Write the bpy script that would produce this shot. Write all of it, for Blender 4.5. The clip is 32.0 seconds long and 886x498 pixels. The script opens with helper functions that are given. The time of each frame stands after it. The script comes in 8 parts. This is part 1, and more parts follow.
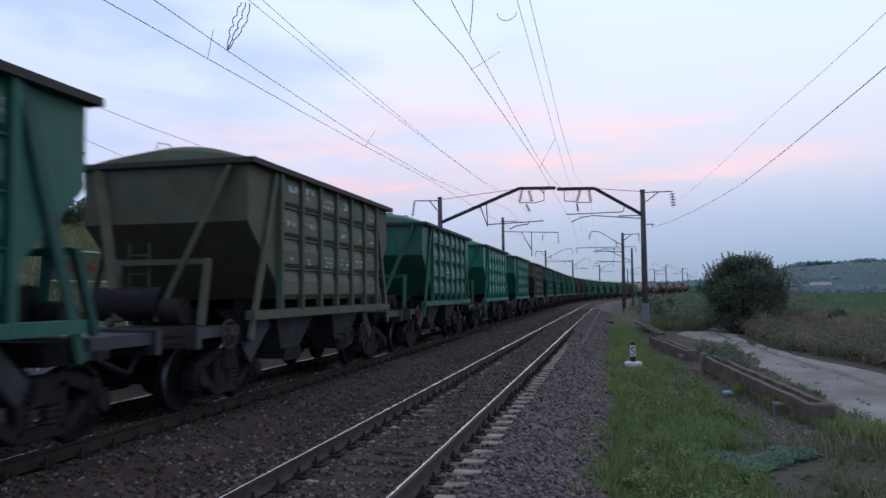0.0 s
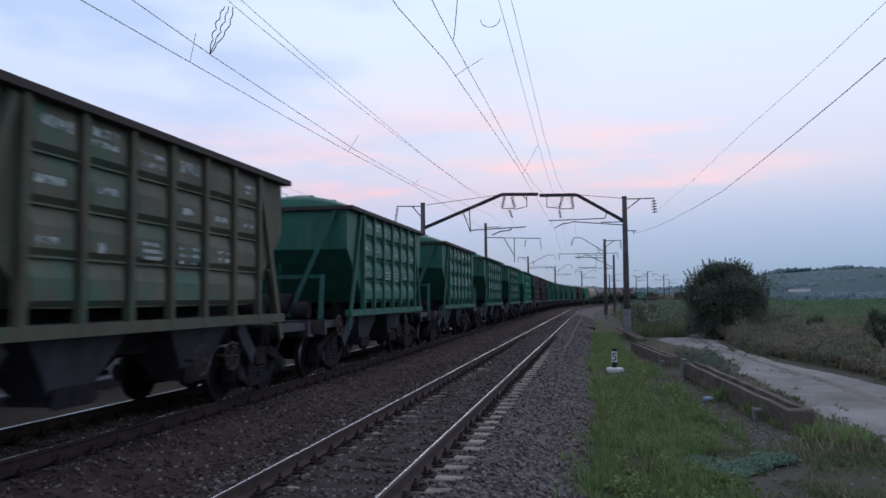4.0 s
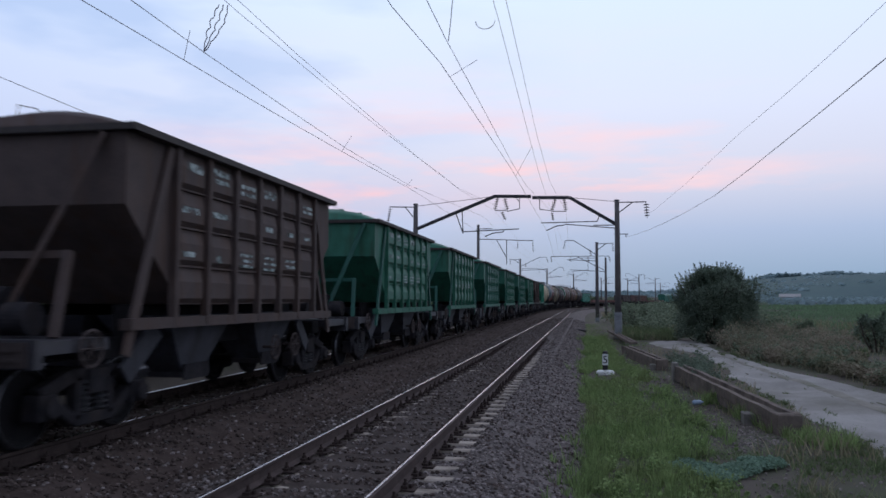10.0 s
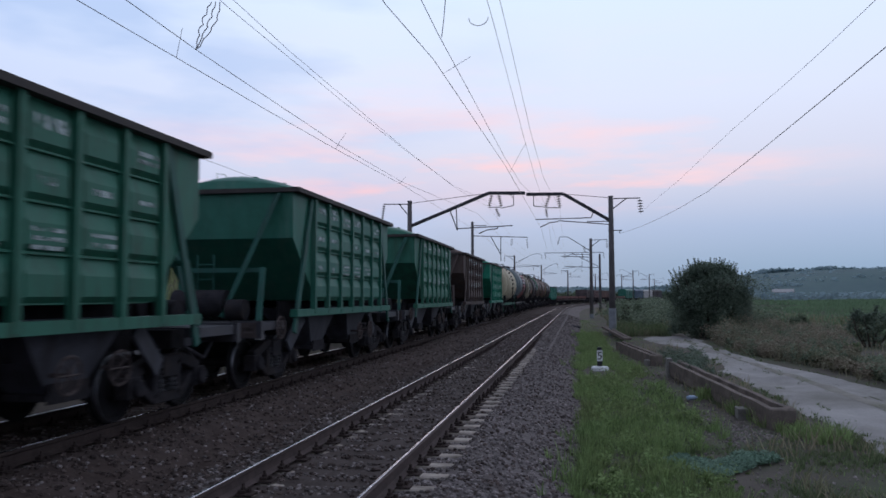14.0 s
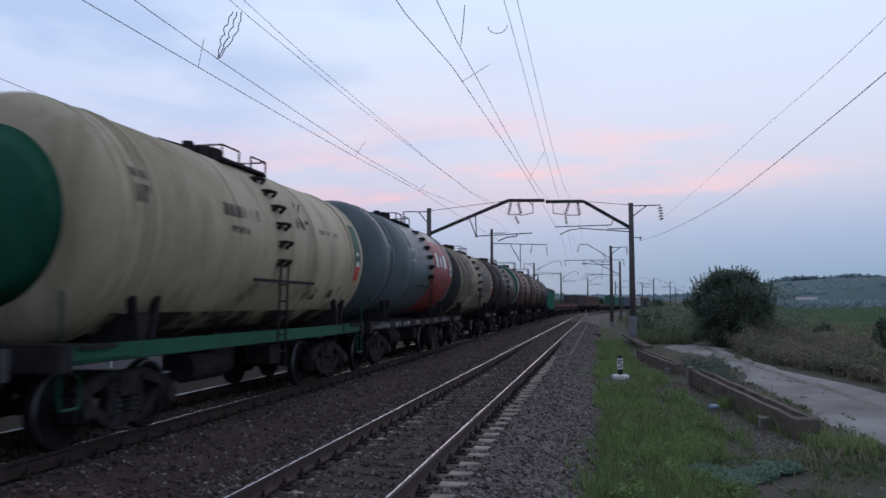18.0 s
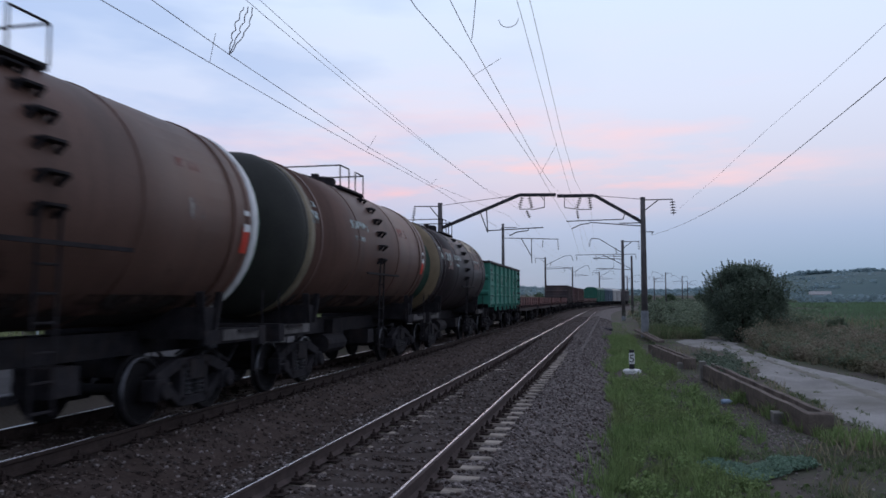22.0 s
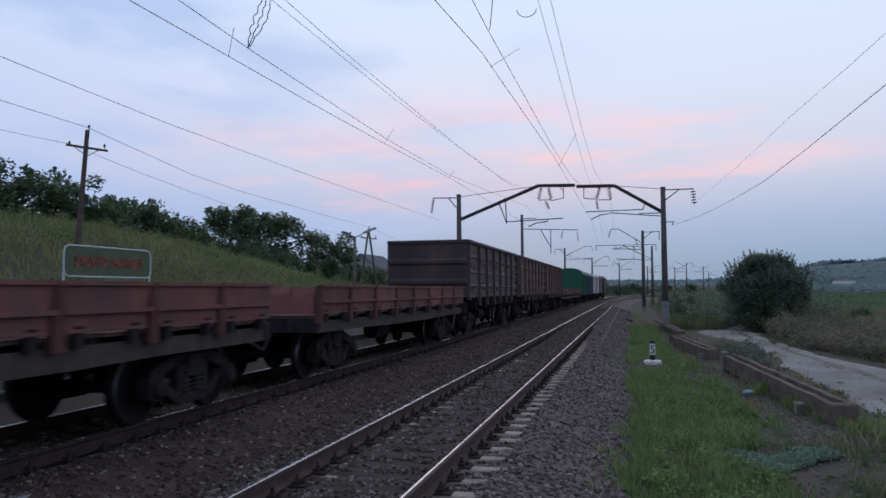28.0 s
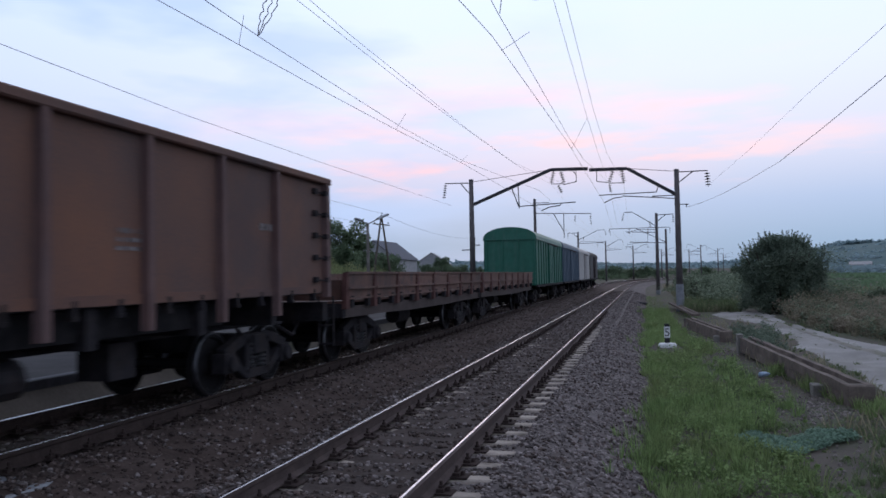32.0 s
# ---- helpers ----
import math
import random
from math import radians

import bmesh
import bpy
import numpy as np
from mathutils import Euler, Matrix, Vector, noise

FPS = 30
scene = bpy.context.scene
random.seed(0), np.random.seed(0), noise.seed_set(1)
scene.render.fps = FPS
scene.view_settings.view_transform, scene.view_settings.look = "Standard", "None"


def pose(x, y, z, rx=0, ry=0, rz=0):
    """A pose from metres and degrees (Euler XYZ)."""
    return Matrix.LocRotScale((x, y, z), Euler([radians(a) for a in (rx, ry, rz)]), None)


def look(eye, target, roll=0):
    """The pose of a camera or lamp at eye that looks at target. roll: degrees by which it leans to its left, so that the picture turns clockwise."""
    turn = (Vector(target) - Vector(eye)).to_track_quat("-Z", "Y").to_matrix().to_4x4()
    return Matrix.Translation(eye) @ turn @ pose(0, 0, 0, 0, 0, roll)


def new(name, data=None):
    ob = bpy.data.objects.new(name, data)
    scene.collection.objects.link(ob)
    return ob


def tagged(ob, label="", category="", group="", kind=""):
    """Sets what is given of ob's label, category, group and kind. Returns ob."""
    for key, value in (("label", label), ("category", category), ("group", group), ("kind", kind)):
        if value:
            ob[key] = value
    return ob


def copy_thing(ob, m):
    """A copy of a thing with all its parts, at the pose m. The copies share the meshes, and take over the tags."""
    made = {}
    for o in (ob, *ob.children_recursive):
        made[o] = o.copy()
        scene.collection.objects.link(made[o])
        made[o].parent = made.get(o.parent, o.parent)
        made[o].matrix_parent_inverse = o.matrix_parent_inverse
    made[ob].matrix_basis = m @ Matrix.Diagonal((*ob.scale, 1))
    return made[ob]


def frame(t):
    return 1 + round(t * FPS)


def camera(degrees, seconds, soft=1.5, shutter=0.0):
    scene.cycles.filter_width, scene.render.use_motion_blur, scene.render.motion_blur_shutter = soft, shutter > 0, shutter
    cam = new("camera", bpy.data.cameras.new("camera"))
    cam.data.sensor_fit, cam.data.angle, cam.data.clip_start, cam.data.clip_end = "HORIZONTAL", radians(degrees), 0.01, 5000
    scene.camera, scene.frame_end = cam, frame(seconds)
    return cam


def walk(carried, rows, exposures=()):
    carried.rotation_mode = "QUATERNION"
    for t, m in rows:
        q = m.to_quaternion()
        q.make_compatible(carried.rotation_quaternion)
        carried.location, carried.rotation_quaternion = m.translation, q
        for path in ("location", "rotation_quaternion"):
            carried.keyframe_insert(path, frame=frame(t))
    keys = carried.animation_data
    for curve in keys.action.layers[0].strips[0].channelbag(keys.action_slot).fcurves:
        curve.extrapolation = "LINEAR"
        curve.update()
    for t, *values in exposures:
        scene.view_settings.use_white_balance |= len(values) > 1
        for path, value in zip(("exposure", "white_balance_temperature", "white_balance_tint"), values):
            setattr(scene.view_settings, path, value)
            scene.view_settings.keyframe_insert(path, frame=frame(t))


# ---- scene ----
# A dusk freight train on a double-track electrified line. x: right, y: along the tracks, z: up from the near rails' heads.
import functools

EYE = (0.0, 0.0, 1.89)
NEAR, FAR = -2.86, -7.23          # track centre lines
FAR_Z = 0.155                     # the far track lies a little higher
BEND_Y, BEND_R = 116.0, 642.0    # where the line starts to curve right, and its radius


def aim(yaw, pitch, roll):
    """A camera pose at the eye: degrees turned left of the track, up, and leaned."""
    a, b = radians(yaw), radians(pitch)
    way = Vector((-math.sin(a) * math.cos(b), math.cos(a) * math.cos(b), math.sin(b)))
    return look(EYE, Vector(EYE) + way * 20, roll)


cam = camera(59.2, 32.0, soft=1.6, shutter=0.28)
walk(cam, [
    (0, aim(12.084, 3.259, -0.639)),
    (0.5, aim(12.251, 3.357, -0.474)),
    (1, aim(12.257, 3.382, -0.277)),
    (1.5, aim(12.241, 3.411, -0.185)),
    (2, aim(12.093, 3.498, -0.272)),
    (2.5, aim(11.783, 3.464, -0.152)),
    (3, aim(11.303, 3.585, -0.232)),
    (3.5, aim(11.004, 3.633, -0.500)),
    (5.5, aim(10.322, 3.834, -0.093)),
    (6, aim(10.304, 3.891, -0.177)),
    (6.5, aim(10.087, 3.784, -0.369)),
    (7, aim(9.864, 3.693, -0.293)),
    (7.5, aim(9.978, 3.614, -0.327)),
    (8, aim(10.286, 3.615, -0.270)),
    (8.5, aim(10.420, 3.578, -0.086)),
    (9, aim(10.450, 3.647, -0.013)),
    (9.5, aim(10.320, 3.697, 0.097)),
    (10, aim(10.253, 3.740, 0.132)),
    (10.5, aim(10.132, 3.707, 0.204)),
    (11, aim(10.045, 3.693, -0.020)),
    (11.5, aim(10.008, 3.600, -0.110)),
    (12, aim(9.958, 3.615, -0.231)),
    (12.5, aim(9.978, 3.572, -0.319)),
    (13, aim(10.026, 3.450, -0.245)),
    (13.5, aim(9.996, 3.512, -0.277)),
    (14, aim(9.831, 3.521, -0.170)),
    (14.5, aim(9.539, 3.642, -0.032)),
    (16.5, aim(10.580, 3.922, -0.134)),
    (17, aim(10.904, 4.049, -0.227)),
    (17.5, aim(11.063, 4.111, -0.099)),
    (18, aim(11.249, 4.074, -0.092)),
    (18.5, aim(11.220, 4.148, -0.069)),
    (19, aim(11.191, 4.185, 0.121)),
    (19.5, aim(11.313, 4.183, -0.039)),
    (20, aim(11.534, 4.021, -0.201)),
    (20.5, aim(11.732, 3.859, 0.088)),
    (21, aim(11.988, 3.797, 0.286)),
    (21.5, aim(11.989, 3.765, 0.055)),
    (22, aim(12.070, 3.680, -0.119)),
    (22.5, aim(12.054, 3.633, -0.254)),
    (23, aim(12.037, 3.609, -0.443)),
    (23.5, aim(12.139, 3.579, -0.622)),
    (24, aim(12.334, 3.566, -0.776)),
    (24.5, aim(12.622, 3.617, -0.738)),
    (25, aim(12.912, 3.569, -0.796)),
    (25.5, aim(13.100, 3.625, -0.662)),
    (27.5, aim(13.513, 3.160, -0.486)),
    (28, aim(13.472, 3.065, -0.384)),
    (28.5, aim(13.351, 2.992, -0.358)),
    (29, aim(13.308, 2.901, -0.657)),
    (29.5, aim(13.606, 2.707, -0.752)),
    (30, aim(13.882, 2.453, -0.904)),
    (30.5, aim(14.072, 2.289, -1.117)),
    (31, aim(14.174, 2.119, -1.398)),
    (31.5, aim(14.222, 2.015, -1.368)),
    (32, aim(14.439, 2.016, -1.091)),
], exposures=[(0, 0.26), (3, 0.21), (8, 0.16), (13, 0.16), (18, 0.08), (22, 0.11), (25, 0.08), (28, 0.06), (30, 0.18), (32, 0.34)])


# ---------------------------------------------------------------- light
def build_world():
    world = bpy.data.worlds.new("dusk_sky")
    scene.world = world
    world.use_nodes = True
    nt = world.node_tree
    nt.nodes.clear()
    N, L = nt.nodes.new, nt.links.new
    out, bg = N("ShaderNodeOutputWorld"), N("ShaderNodeBackground")
    tc, sep = N("ShaderNodeTexCoord"), N("ShaderNodeSeparateXYZ")
    L(tc.outputs["Generated"], sep.inputs[0])

    def math_node(op, a, b=None, clamp=False):
        n = N("ShaderNodeMath")
        n.operation, n.use_clamp = op, clamp
        for i, val in enumerate((a, b)):
            if val is None:
                continue
            if isinstance(val, (int, float)):
                n.inputs[i].default_value = val
            else:
                L(val, n.inputs[i])
        return n.outputs[0]

    def ramp(fac, stops):
        n = N("ShaderNodeValToRGB")
        while len(n.color_ramp.elements) < len(stops):
            n.color_ramp.elements.new(0.5)
        for e, (p, c) in zip(n.color_ramp.elements, stops):
            e.position, e.color = p, (*c, 1)
        L(fac, n.inputs[0])
        return n.outputs[0]

    def mix(fac, a, b, kind="MIX"):
        n = N("ShaderNodeMix")
        n.data_type, n.blend_type = "RGBA", kind
        if isinstance(fac, (int, float)):
            n.inputs[0].default_value = fac
        else:
            L(fac, n.inputs[0])
        for i, val in ((6, a), (7, b)):
            if isinstance(val, tuple):
                n.inputs[i].default_value = (*val, 1)
            else:
                L(val, n.inputs[i])
        return n.outputs[2]

    z = math_node("MAXIMUM", sep.outputs[2], 0.0)
    base = ramp(z, [(0.0, (0.22, 0.33, 0.48)), (0.035, (0.27, 0.385, 0.55)), (0.085, (0.38, 0.475, 0.67)), (0.15, (0.61, 0.63, 0.78)),
                    (0.24, (0.67, 0.73, 0.91)), (0.36, (0.67, 0.79, 1.0)), (0.62, (0.56, 0.63, 0.82)), (1.0, (0.50, 0.56, 0.73))])
    # azimuth from the afterglow, which lies a little left of the line
    a0 = radians(9)
    dot = math_node("ADD", math_node("MULTIPLY", sep.outputs[0], -math.sin(a0)), math_node("MULTIPLY", sep.outputs[1], math.cos(a0)))
    # streaky clouds
    stretch = N("ShaderNodeMapping")
    stretch.inputs["Scale"].default_value = (2.2, 2.2, 13.0)
    stretch.inputs["Location"].default_value = (0.35, 0.1, 0.42)
    L(tc.outputs["Generated"], stretch.inputs[0])
    cl = N("ShaderNodeTexNoise")
    cl.inputs["Scale"].default_value, cl.inputs["Detail"].default_value, cl.inputs["Roughness"].default_value = 1.7, 5, 0.55
    L(stretch.outputs[0], cl.inputs[0])
    streak = ramp(cl.outputs[0], [(0.48, (0, 0, 0)), (0.68, (1, 1, 1))])
    band = ramp(z, [(0.085, (0, 0, 0)), (0.14, (1, 1, 1)), (0.19, (0.7, 0.7, 0.7)), (0.27, (0.15, 0.15, 0.15)), (0.36, (0, 0, 0))])
    glow = ramp(dot, [(0.86, (0, 0, 0)), (0.975, (1, 1, 1))])
    pink = math_node("MULTIPLY", math_node("MULTIPLY", streak, band), glow)
    low = ramp(z, [(0.095, (0, 0, 0)), (0.128, (1, 1, 1)), (0.15, (0.6, 0.6, 0.6)), (0.185, (0, 0, 0))])
    core = ramp(dot, [(0.955, (0, 0, 0)), (0.985, (1, 1, 1))])
    col = mix(math_node("MULTIPLY", pink, 0.95), base, (1.0, 0.63, 0.64))
    core = math_node("MULTIPLY", core, math_node("ADD", math_node("MULTIPLY", streak, 0.8), 0.2))
    col = mix(math_node("MULTIPLY", math_node("MULTIPLY", low, core), 0.95), col, (1.0, 0.52, 0.52))
    # blue-grey cloud banks
    st2 = N("ShaderNodeMapping")
    st2.inputs["Scale"].default_value = (3.0, 3.0, 11.0)
    st2.inputs["Location"].default_value = (1.7, 0.3, 0.9)
    L(tc.outputs["Generated"], st2.inputs[0])
    cl2 = N("ShaderNodeTexNoise")
    cl2.inputs["Scale"].default_value, cl2.inputs["Detail"].default_value = 1.3, 4
    L(st2.outputs[0], cl2.inputs[0])
    bank = ramp(cl2.outputs[0], [(0.44, (0, 0, 0)), (0.64, (1, 1, 1))])
    left = math_node("MULTIPLY", math_node("SUBTRACT", 0.0, sep.outputs[0]), 2.2, True)
    col = mix(math_node("MULTIPLY", math_node("MULTIPLY", bank, left), 0.75), col, (0.42, 0.55, 0.82))
    far_left = math_node("MULTIPLY", math_node("SUBTRACT", math_node("SUBTRACT", 0.0, sep.outputs[0]), 0.28), 2.6, True)
    low_left = ramp(z, [(0.05, (1, 1, 1)), (0.3, (0.5, 0.5, 0.5)), (0.5, (0, 0, 0))])
    col = mix(math_node("MULTIPLY", math_node("MULTIPLY", far_left, low_left), 0.55), col, (0.36, 0.50, 0.84))
    # the sky dims away from the afterglow, as it does after sunset
    fade = ramp(math_node("ADD", math_node("MULTIPLY", dot, 0.5), 0.5), [(0.0, (0.62, 0.64, 0.70)), (0.5, (0.85, 0.86, 0.9)), (0.86, (1, 1, 1))])
    col = mix(1.0, col, fade, "MULTIPLY")
    sky = N("ShaderNodeTexSky")
    sky.sky_type, sky.sun_disc = "NISHITA", False
    sky.sun_elevation, sky.sun_rotation = radians(3.0), radians(-9)
    col = mix(0.002, col, sky.outputs[0], "ADD")
    L(col, bg.inputs[0])
    bg.inputs[1].default_value = 1.0
    L(bg.outputs[0], out.inputs[0])


build_world()
sun_data = bpy.data.lights.new("sun", "SUN")
sun_data.energy, sun_data.angle, sun_data.color = 0.15, radians(25), (1.0, 0.78, 0.74)
sun = new("sun", sun_data)
sun.matrix_world = look((-16, 100, 14), (0, 0, 0))
scene.view_settings.exposure = 0.0


# ---------------------------------------------------------------- materials
def material(name, c1, c2, rough=0.7, metal=0.0, scale=6.0, fine=60.0, bump=0.3, stain=None, stain_amount=0.5, streak=False, island=False, vary=0.0, spec=0.3, coords="Object", thin=0.0, worn=0.0, cover=0.0):
    """Two scales of noise between c1 and c2, a stain colour over it, fine relief; streak pulls the stains downwards."""
    m = bpy.data.materials.new(name)
    m.use_nodes = True
    nt = m.node_tree
    N, L = nt.nodes.new, nt.links.new
    b = nt.nodes["Principled BSDF"]
    tc = N("ShaderNodeTexCoord")
    src = tc.outputs[coords]
    info = N("ShaderNodeObjectInfo")
    shift = N("ShaderNodeVectorMath")
    shift.operation = "MULTIPLY_ADD"
    comb = N("ShaderNodeCombineXYZ")
    for i in range(3):
        L(info.outputs["Random"], comb.inputs[i])
    L(comb.outputs[0], shift.inputs[0])
    shift.inputs[1].default_value = (17.0, 31.0, 23.0)
    L(src, shift.inputs[2])
    at = shift.outputs[0]
    n1, n2 = N("ShaderNodeTexNoise"), N("ShaderNodeTexNoise")
    n1.inputs["Scale"].default_value, n1.inputs["Detail"].default_value = scale, 5
    n2.inputs["Scale"].default_value, n2.inputs["Detail"].default_value = fine, 3
    L(at, n1.inputs[0]), L(at, n2.inputs[0])
    add = N("ShaderNodeMath")
    add.operation = "MULTIPLY_ADD"
    L(n2.outputs[0], add.inputs[0])
    add.inputs[1].default_value = 0.45
    L(n1.outputs[0], add.inputs[2])
    mr = N("ShaderNodeMapRange")
    mr.inputs[1].default_value, mr.inputs[2].default_value = 0.5, 0.95
    L(add.outputs[0], mr.inputs[0])
    mx = N("ShaderNodeMix")
    mx.data_type = "RGBA"
    mx.inputs[6].default_value, mx.inputs[7].default_value = (*c1, 1), (*c2, 1)
    L(mr.outputs[0], mx.inputs[0])
    col = mx.outputs[2]
    if stain:
        mp = N("ShaderNodeMapping")
        mp.inputs["Scale"].default_value = (3.0, 3.0, 0.45) if streak else (1, 1, 1)
        L(at, mp.inputs[0])
        n3 = N("ShaderNodeTexNoise")
        n3.inputs["Scale"].default_value, n3.inputs["Detail"].default_value, n3.inputs["Roughness"].default_value = (scale * 0.45, 6, 0.65)
        L(mp.outputs[0], n3.inputs[0])
        r3 = N("ShaderNodeMapRange")
        r3.inputs[1].default_value, r3.inputs[2].default_value, r3.inputs[4].default_value = 0.48, 0.68, stain_amount
        L(n3.outputs[0], r3.inputs[0])
        m3 = N("ShaderNodeMix")
        m3.data_type = "RGBA"
        m3.inputs[7].default_value = (*stain, 1)
        L(r3.outputs[0], m3.inputs[0]), L(col, m3.inputs[6])
        col = m3.outputs[2]
    if vary or island:
        hs = N("ShaderNodeHueSaturation")
        vr = N("ShaderNodeMapRange")
        vr.inputs[3].default_value, vr.inputs[4].default_value = 1 - vary, 1 + vary
        if island:
            geo = N("ShaderNodeNewGeometry")
            L(geo.outputs["Random Per Island"], vr.inputs[0])
        else:
            L(info.outputs["Random"], vr.inputs[0])
        L(vr.outputs[0], hs.inputs["Value"]), L(col, hs.inputs["Color"])
        col = hs.outputs[0]
    L(col, b.inputs["Base Color"])
    rr = N("ShaderNodeMapRange")
    rr.inputs[3].default_value, rr.inputs[4].default_value = max(0.05, rough - 0.12), min(1, rough + 0.12)
    L(n1.outputs[0], rr.inputs[0]), L(rr.outputs[0], b.inputs["Roughness"])
    b.inputs["Metallic"].default_value = metal
    if thin:   # light that passes through leaves and blades
        tr, ms = N("ShaderNodeBsdfTranslucent"), N("ShaderNodeMixShader")
        L(col, tr.inputs[0]), L(b.outputs[0], ms.inputs[1]), L(tr.outputs[0], ms.inputs[2])
        ms.inputs[0].default_value = thin
        L(ms.outputs[0], nt.nodes["Material Output"].inputs[0])
    b.inputs["Specular IOR Level"].default_value = spec
    if worn:   # paint or dirt that has broken up, with the surface below showing through
        n4, r4 = N("ShaderNodeTexNoise"), N("ShaderNodeMapRange")
        n4.inputs["Scale"].default_value, n4.inputs["Detail"].default_value, n4.inputs["Roughness"].default_value = worn, 6, 0.65
        r4.inputs[1].default_value, r4.inputs[2].default_value, r4.inputs[4].default_value = 0.40 - cover, 0.56 - cover, 0.95
        L(at, n4.inputs[0]), L(n4.outputs[0], r4.inputs[0]), L(r4.outputs[0], b.inputs["Alpha"])
    if bump:
        bp = N("ShaderNodeBump")
        bp.inputs["Strength"].default_value, bp.inputs["Distance"].default_value = bump, 0.02
        L(add.outputs[0], bp.inputs["Height"]), L(bp.outputs[0], b.inputs["Normal"])
    return m


M = {}
RUST = (0.075, 0.04, 0.026)
M["green"] = material("green_paint", (0.016, 0.1, 0.065), (0.027, 0.138, 0.093), 0.5, scale=3, fine=40, bump=0.1, stain=(0.075, 0.15, 0.115), stain_amount=0.5, streak=True)
M["green_frame"] = material("grimy_green_frame_paint", (0.015, 0.076, 0.057), (0.026, 0.108, 0.082), 0.6, scale=3, fine=40, bump=0.1, stain=(0.03, 0.05, 0.043), stain_amount=0.6, streak=True)
M["bright_green"] = material("bright_green_paint", (0.01, 0.17, 0.10), (0.02, 0.23, 0.14), 0.42, scale=3, fine=40, bump=0.08, stain=(0.03, 0.10, 0.065), stain_amount=0.4, streak=True)
M["deep_green"] = material("deep_green_paint", (0.022, 0.112, 0.07), (0.036, 0.155, 0.102), 0.55, scale=3, fine=40, bump=0.1, stain=(0.03, 0.05, 0.03), stain_amount=0.6, streak=True)
M["teal_green"] = material("faded_teal_green_paint", (0.03, 0.17, 0.12), (0.05, 0.235, 0.17), 0.55, scale=2.2, fine=40, bump=0.1, stain=(0.045, 0.12, 0.09), stain_amount=0.55, streak=True)
M["olive"] = material("olive_worn_paint", (0.075, 0.072, 0.048), (0.12, 0.112, 0.076), 0.7, scale=2.5, fine=30, bump=0.2, stain=(0.02, 0.13, 0.09), stain_amount=0.45)
M["grey_green"] = material("grey_green_worn_paint", (0.05, 0.048, 0.042), (0.08, 0.075, 0.062), 0.7, scale=2.0, fine=30, bump=0.2, stain=(0.03, 0.12, 0.085), stain_amount=0.4)
M["khaki"] = material("worn_khaki_sheet", (0.08, 0.082, 0.058), (0.15, 0.146, 0.105), 0.7, scale=1.6, fine=30, bump=0.2, stain=(0.03, 0.15, 0.10), stain_amount=0.75)
M["brown"] = material("brown_worn_paint", (0.056, 0.040, 0.037), (0.095, 0.069, 0.061), 0.75, scale=2.5, fine=30, bump=0.25, stain=RUST, stain_amount=0.7, streak=True)
M["rust_brown"] = material("rusty_brown_paint", (0.085, 0.056, 0.052), (0.19, 0.088, 0.055), 0.75, scale=0.55, fine=30, bump=0.2, stain=(0.06, 0.046, 0.05), stain_amount=0.7)
M["gondola_brown"] = material("grimy_brown_paint", (0.045, 0.035, 0.038), (0.105, 0.073, 0.067), 0.65, scale=0.9, fine=30, bump=0.25, stain=(0.045, 0.036, 0.038), stain_amount=0.75, streak=True)
M["deep_streak"] = material("dark_green_streak", (0.015, 0.07, 0.05), (0.03, 0.10, 0.07), 0.7, scale=2.5, fine=30, bump=0.05, worn=2.0)
M["pale_worn"] = material("pale_green_smear", (0.10, 0.21, 0.16), (0.15, 0.27, 0.21), 0.7, scale=2.5, fine=30, bump=0.05, worn=2.5)
M["rust_patch"] = material("rusty_patch", (0.10, 0.055, 0.045), (0.15, 0.085, 0.068), 0.8, scale=2.5, fine=30, bump=0.2, worn=2.0)
M["plum"] = material("dull_plum_paint", (0.085, 0.055, 0.055), (0.145, 0.088, 0.08), 0.75, scale=2.5, fine=30, bump=0.25, stain=(0.10, 0.04, 0.03), stain_amount=0.5, streak=True)
M["red_sheet"] = material("faded_plum_red_sheet", (0.09, 0.05, 0.05), (0.16, 0.082, 0.075), 0.7, scale=0.9, fine=30, bump=0.2, stain=(0.075, 0.055, 0.058), stain_amount=0.6, streak=True)
M["grey_sheet"] = material("grimy_grey_sheet", (0.06, 0.053, 0.056), (0.11, 0.094, 0.094), 0.7, scale=0.9, fine=30, bump=0.2, stain=(0.05, 0.044, 0.046), stain_amount=0.6, streak=True)
M["red_board"] = material("faded_red_board", (0.145, 0.058, 0.05), (0.22, 0.09, 0.078), 0.75, scale=3, fine=40, bump=0.2, stain=(0.075, 0.055, 0.052), stain_amount=0.75, vary=0.25)
M["brown_board"] = material("brown_board", (0.10, 0.05, 0.04), (0.16, 0.09, 0.07), 0.75, scale=4, fine=40, bump=0.2, stain=(0.05, 0.04, 0.04), stain_amount=0.7, vary=0.25)
M["cream"] = material("cream_tank_paint", (0.36, 0.31, 0.20), (0.47, 0.41, 0.29), 0.55, scale=1.2, fine=25, bump=0.05, stain=(0.15, 0.11, 0.07), stain_amount=0.55, streak=True, spec=0.14)
M["dirty_cream"] = material("dirty_cream_tank_paint", (0.15, 0.125, 0.08), (0.36, 0.31, 0.22), 0.6, scale=0.7, fine=25, bump=0.08, stain=(0.05, 0.04, 0.03), stain_amount=0.8, streak=True, spec=0.14)
M["slate"] = material("slate_grey_tank_paint", (0.092, 0.118, 0.125), (0.122, 0.152, 0.162), 0.4, scale=1.2, fine=25, bump=0.05, stain=(0.04, 0.045, 0.05), stain_amount=0.4, streak=True, spec=0.14)
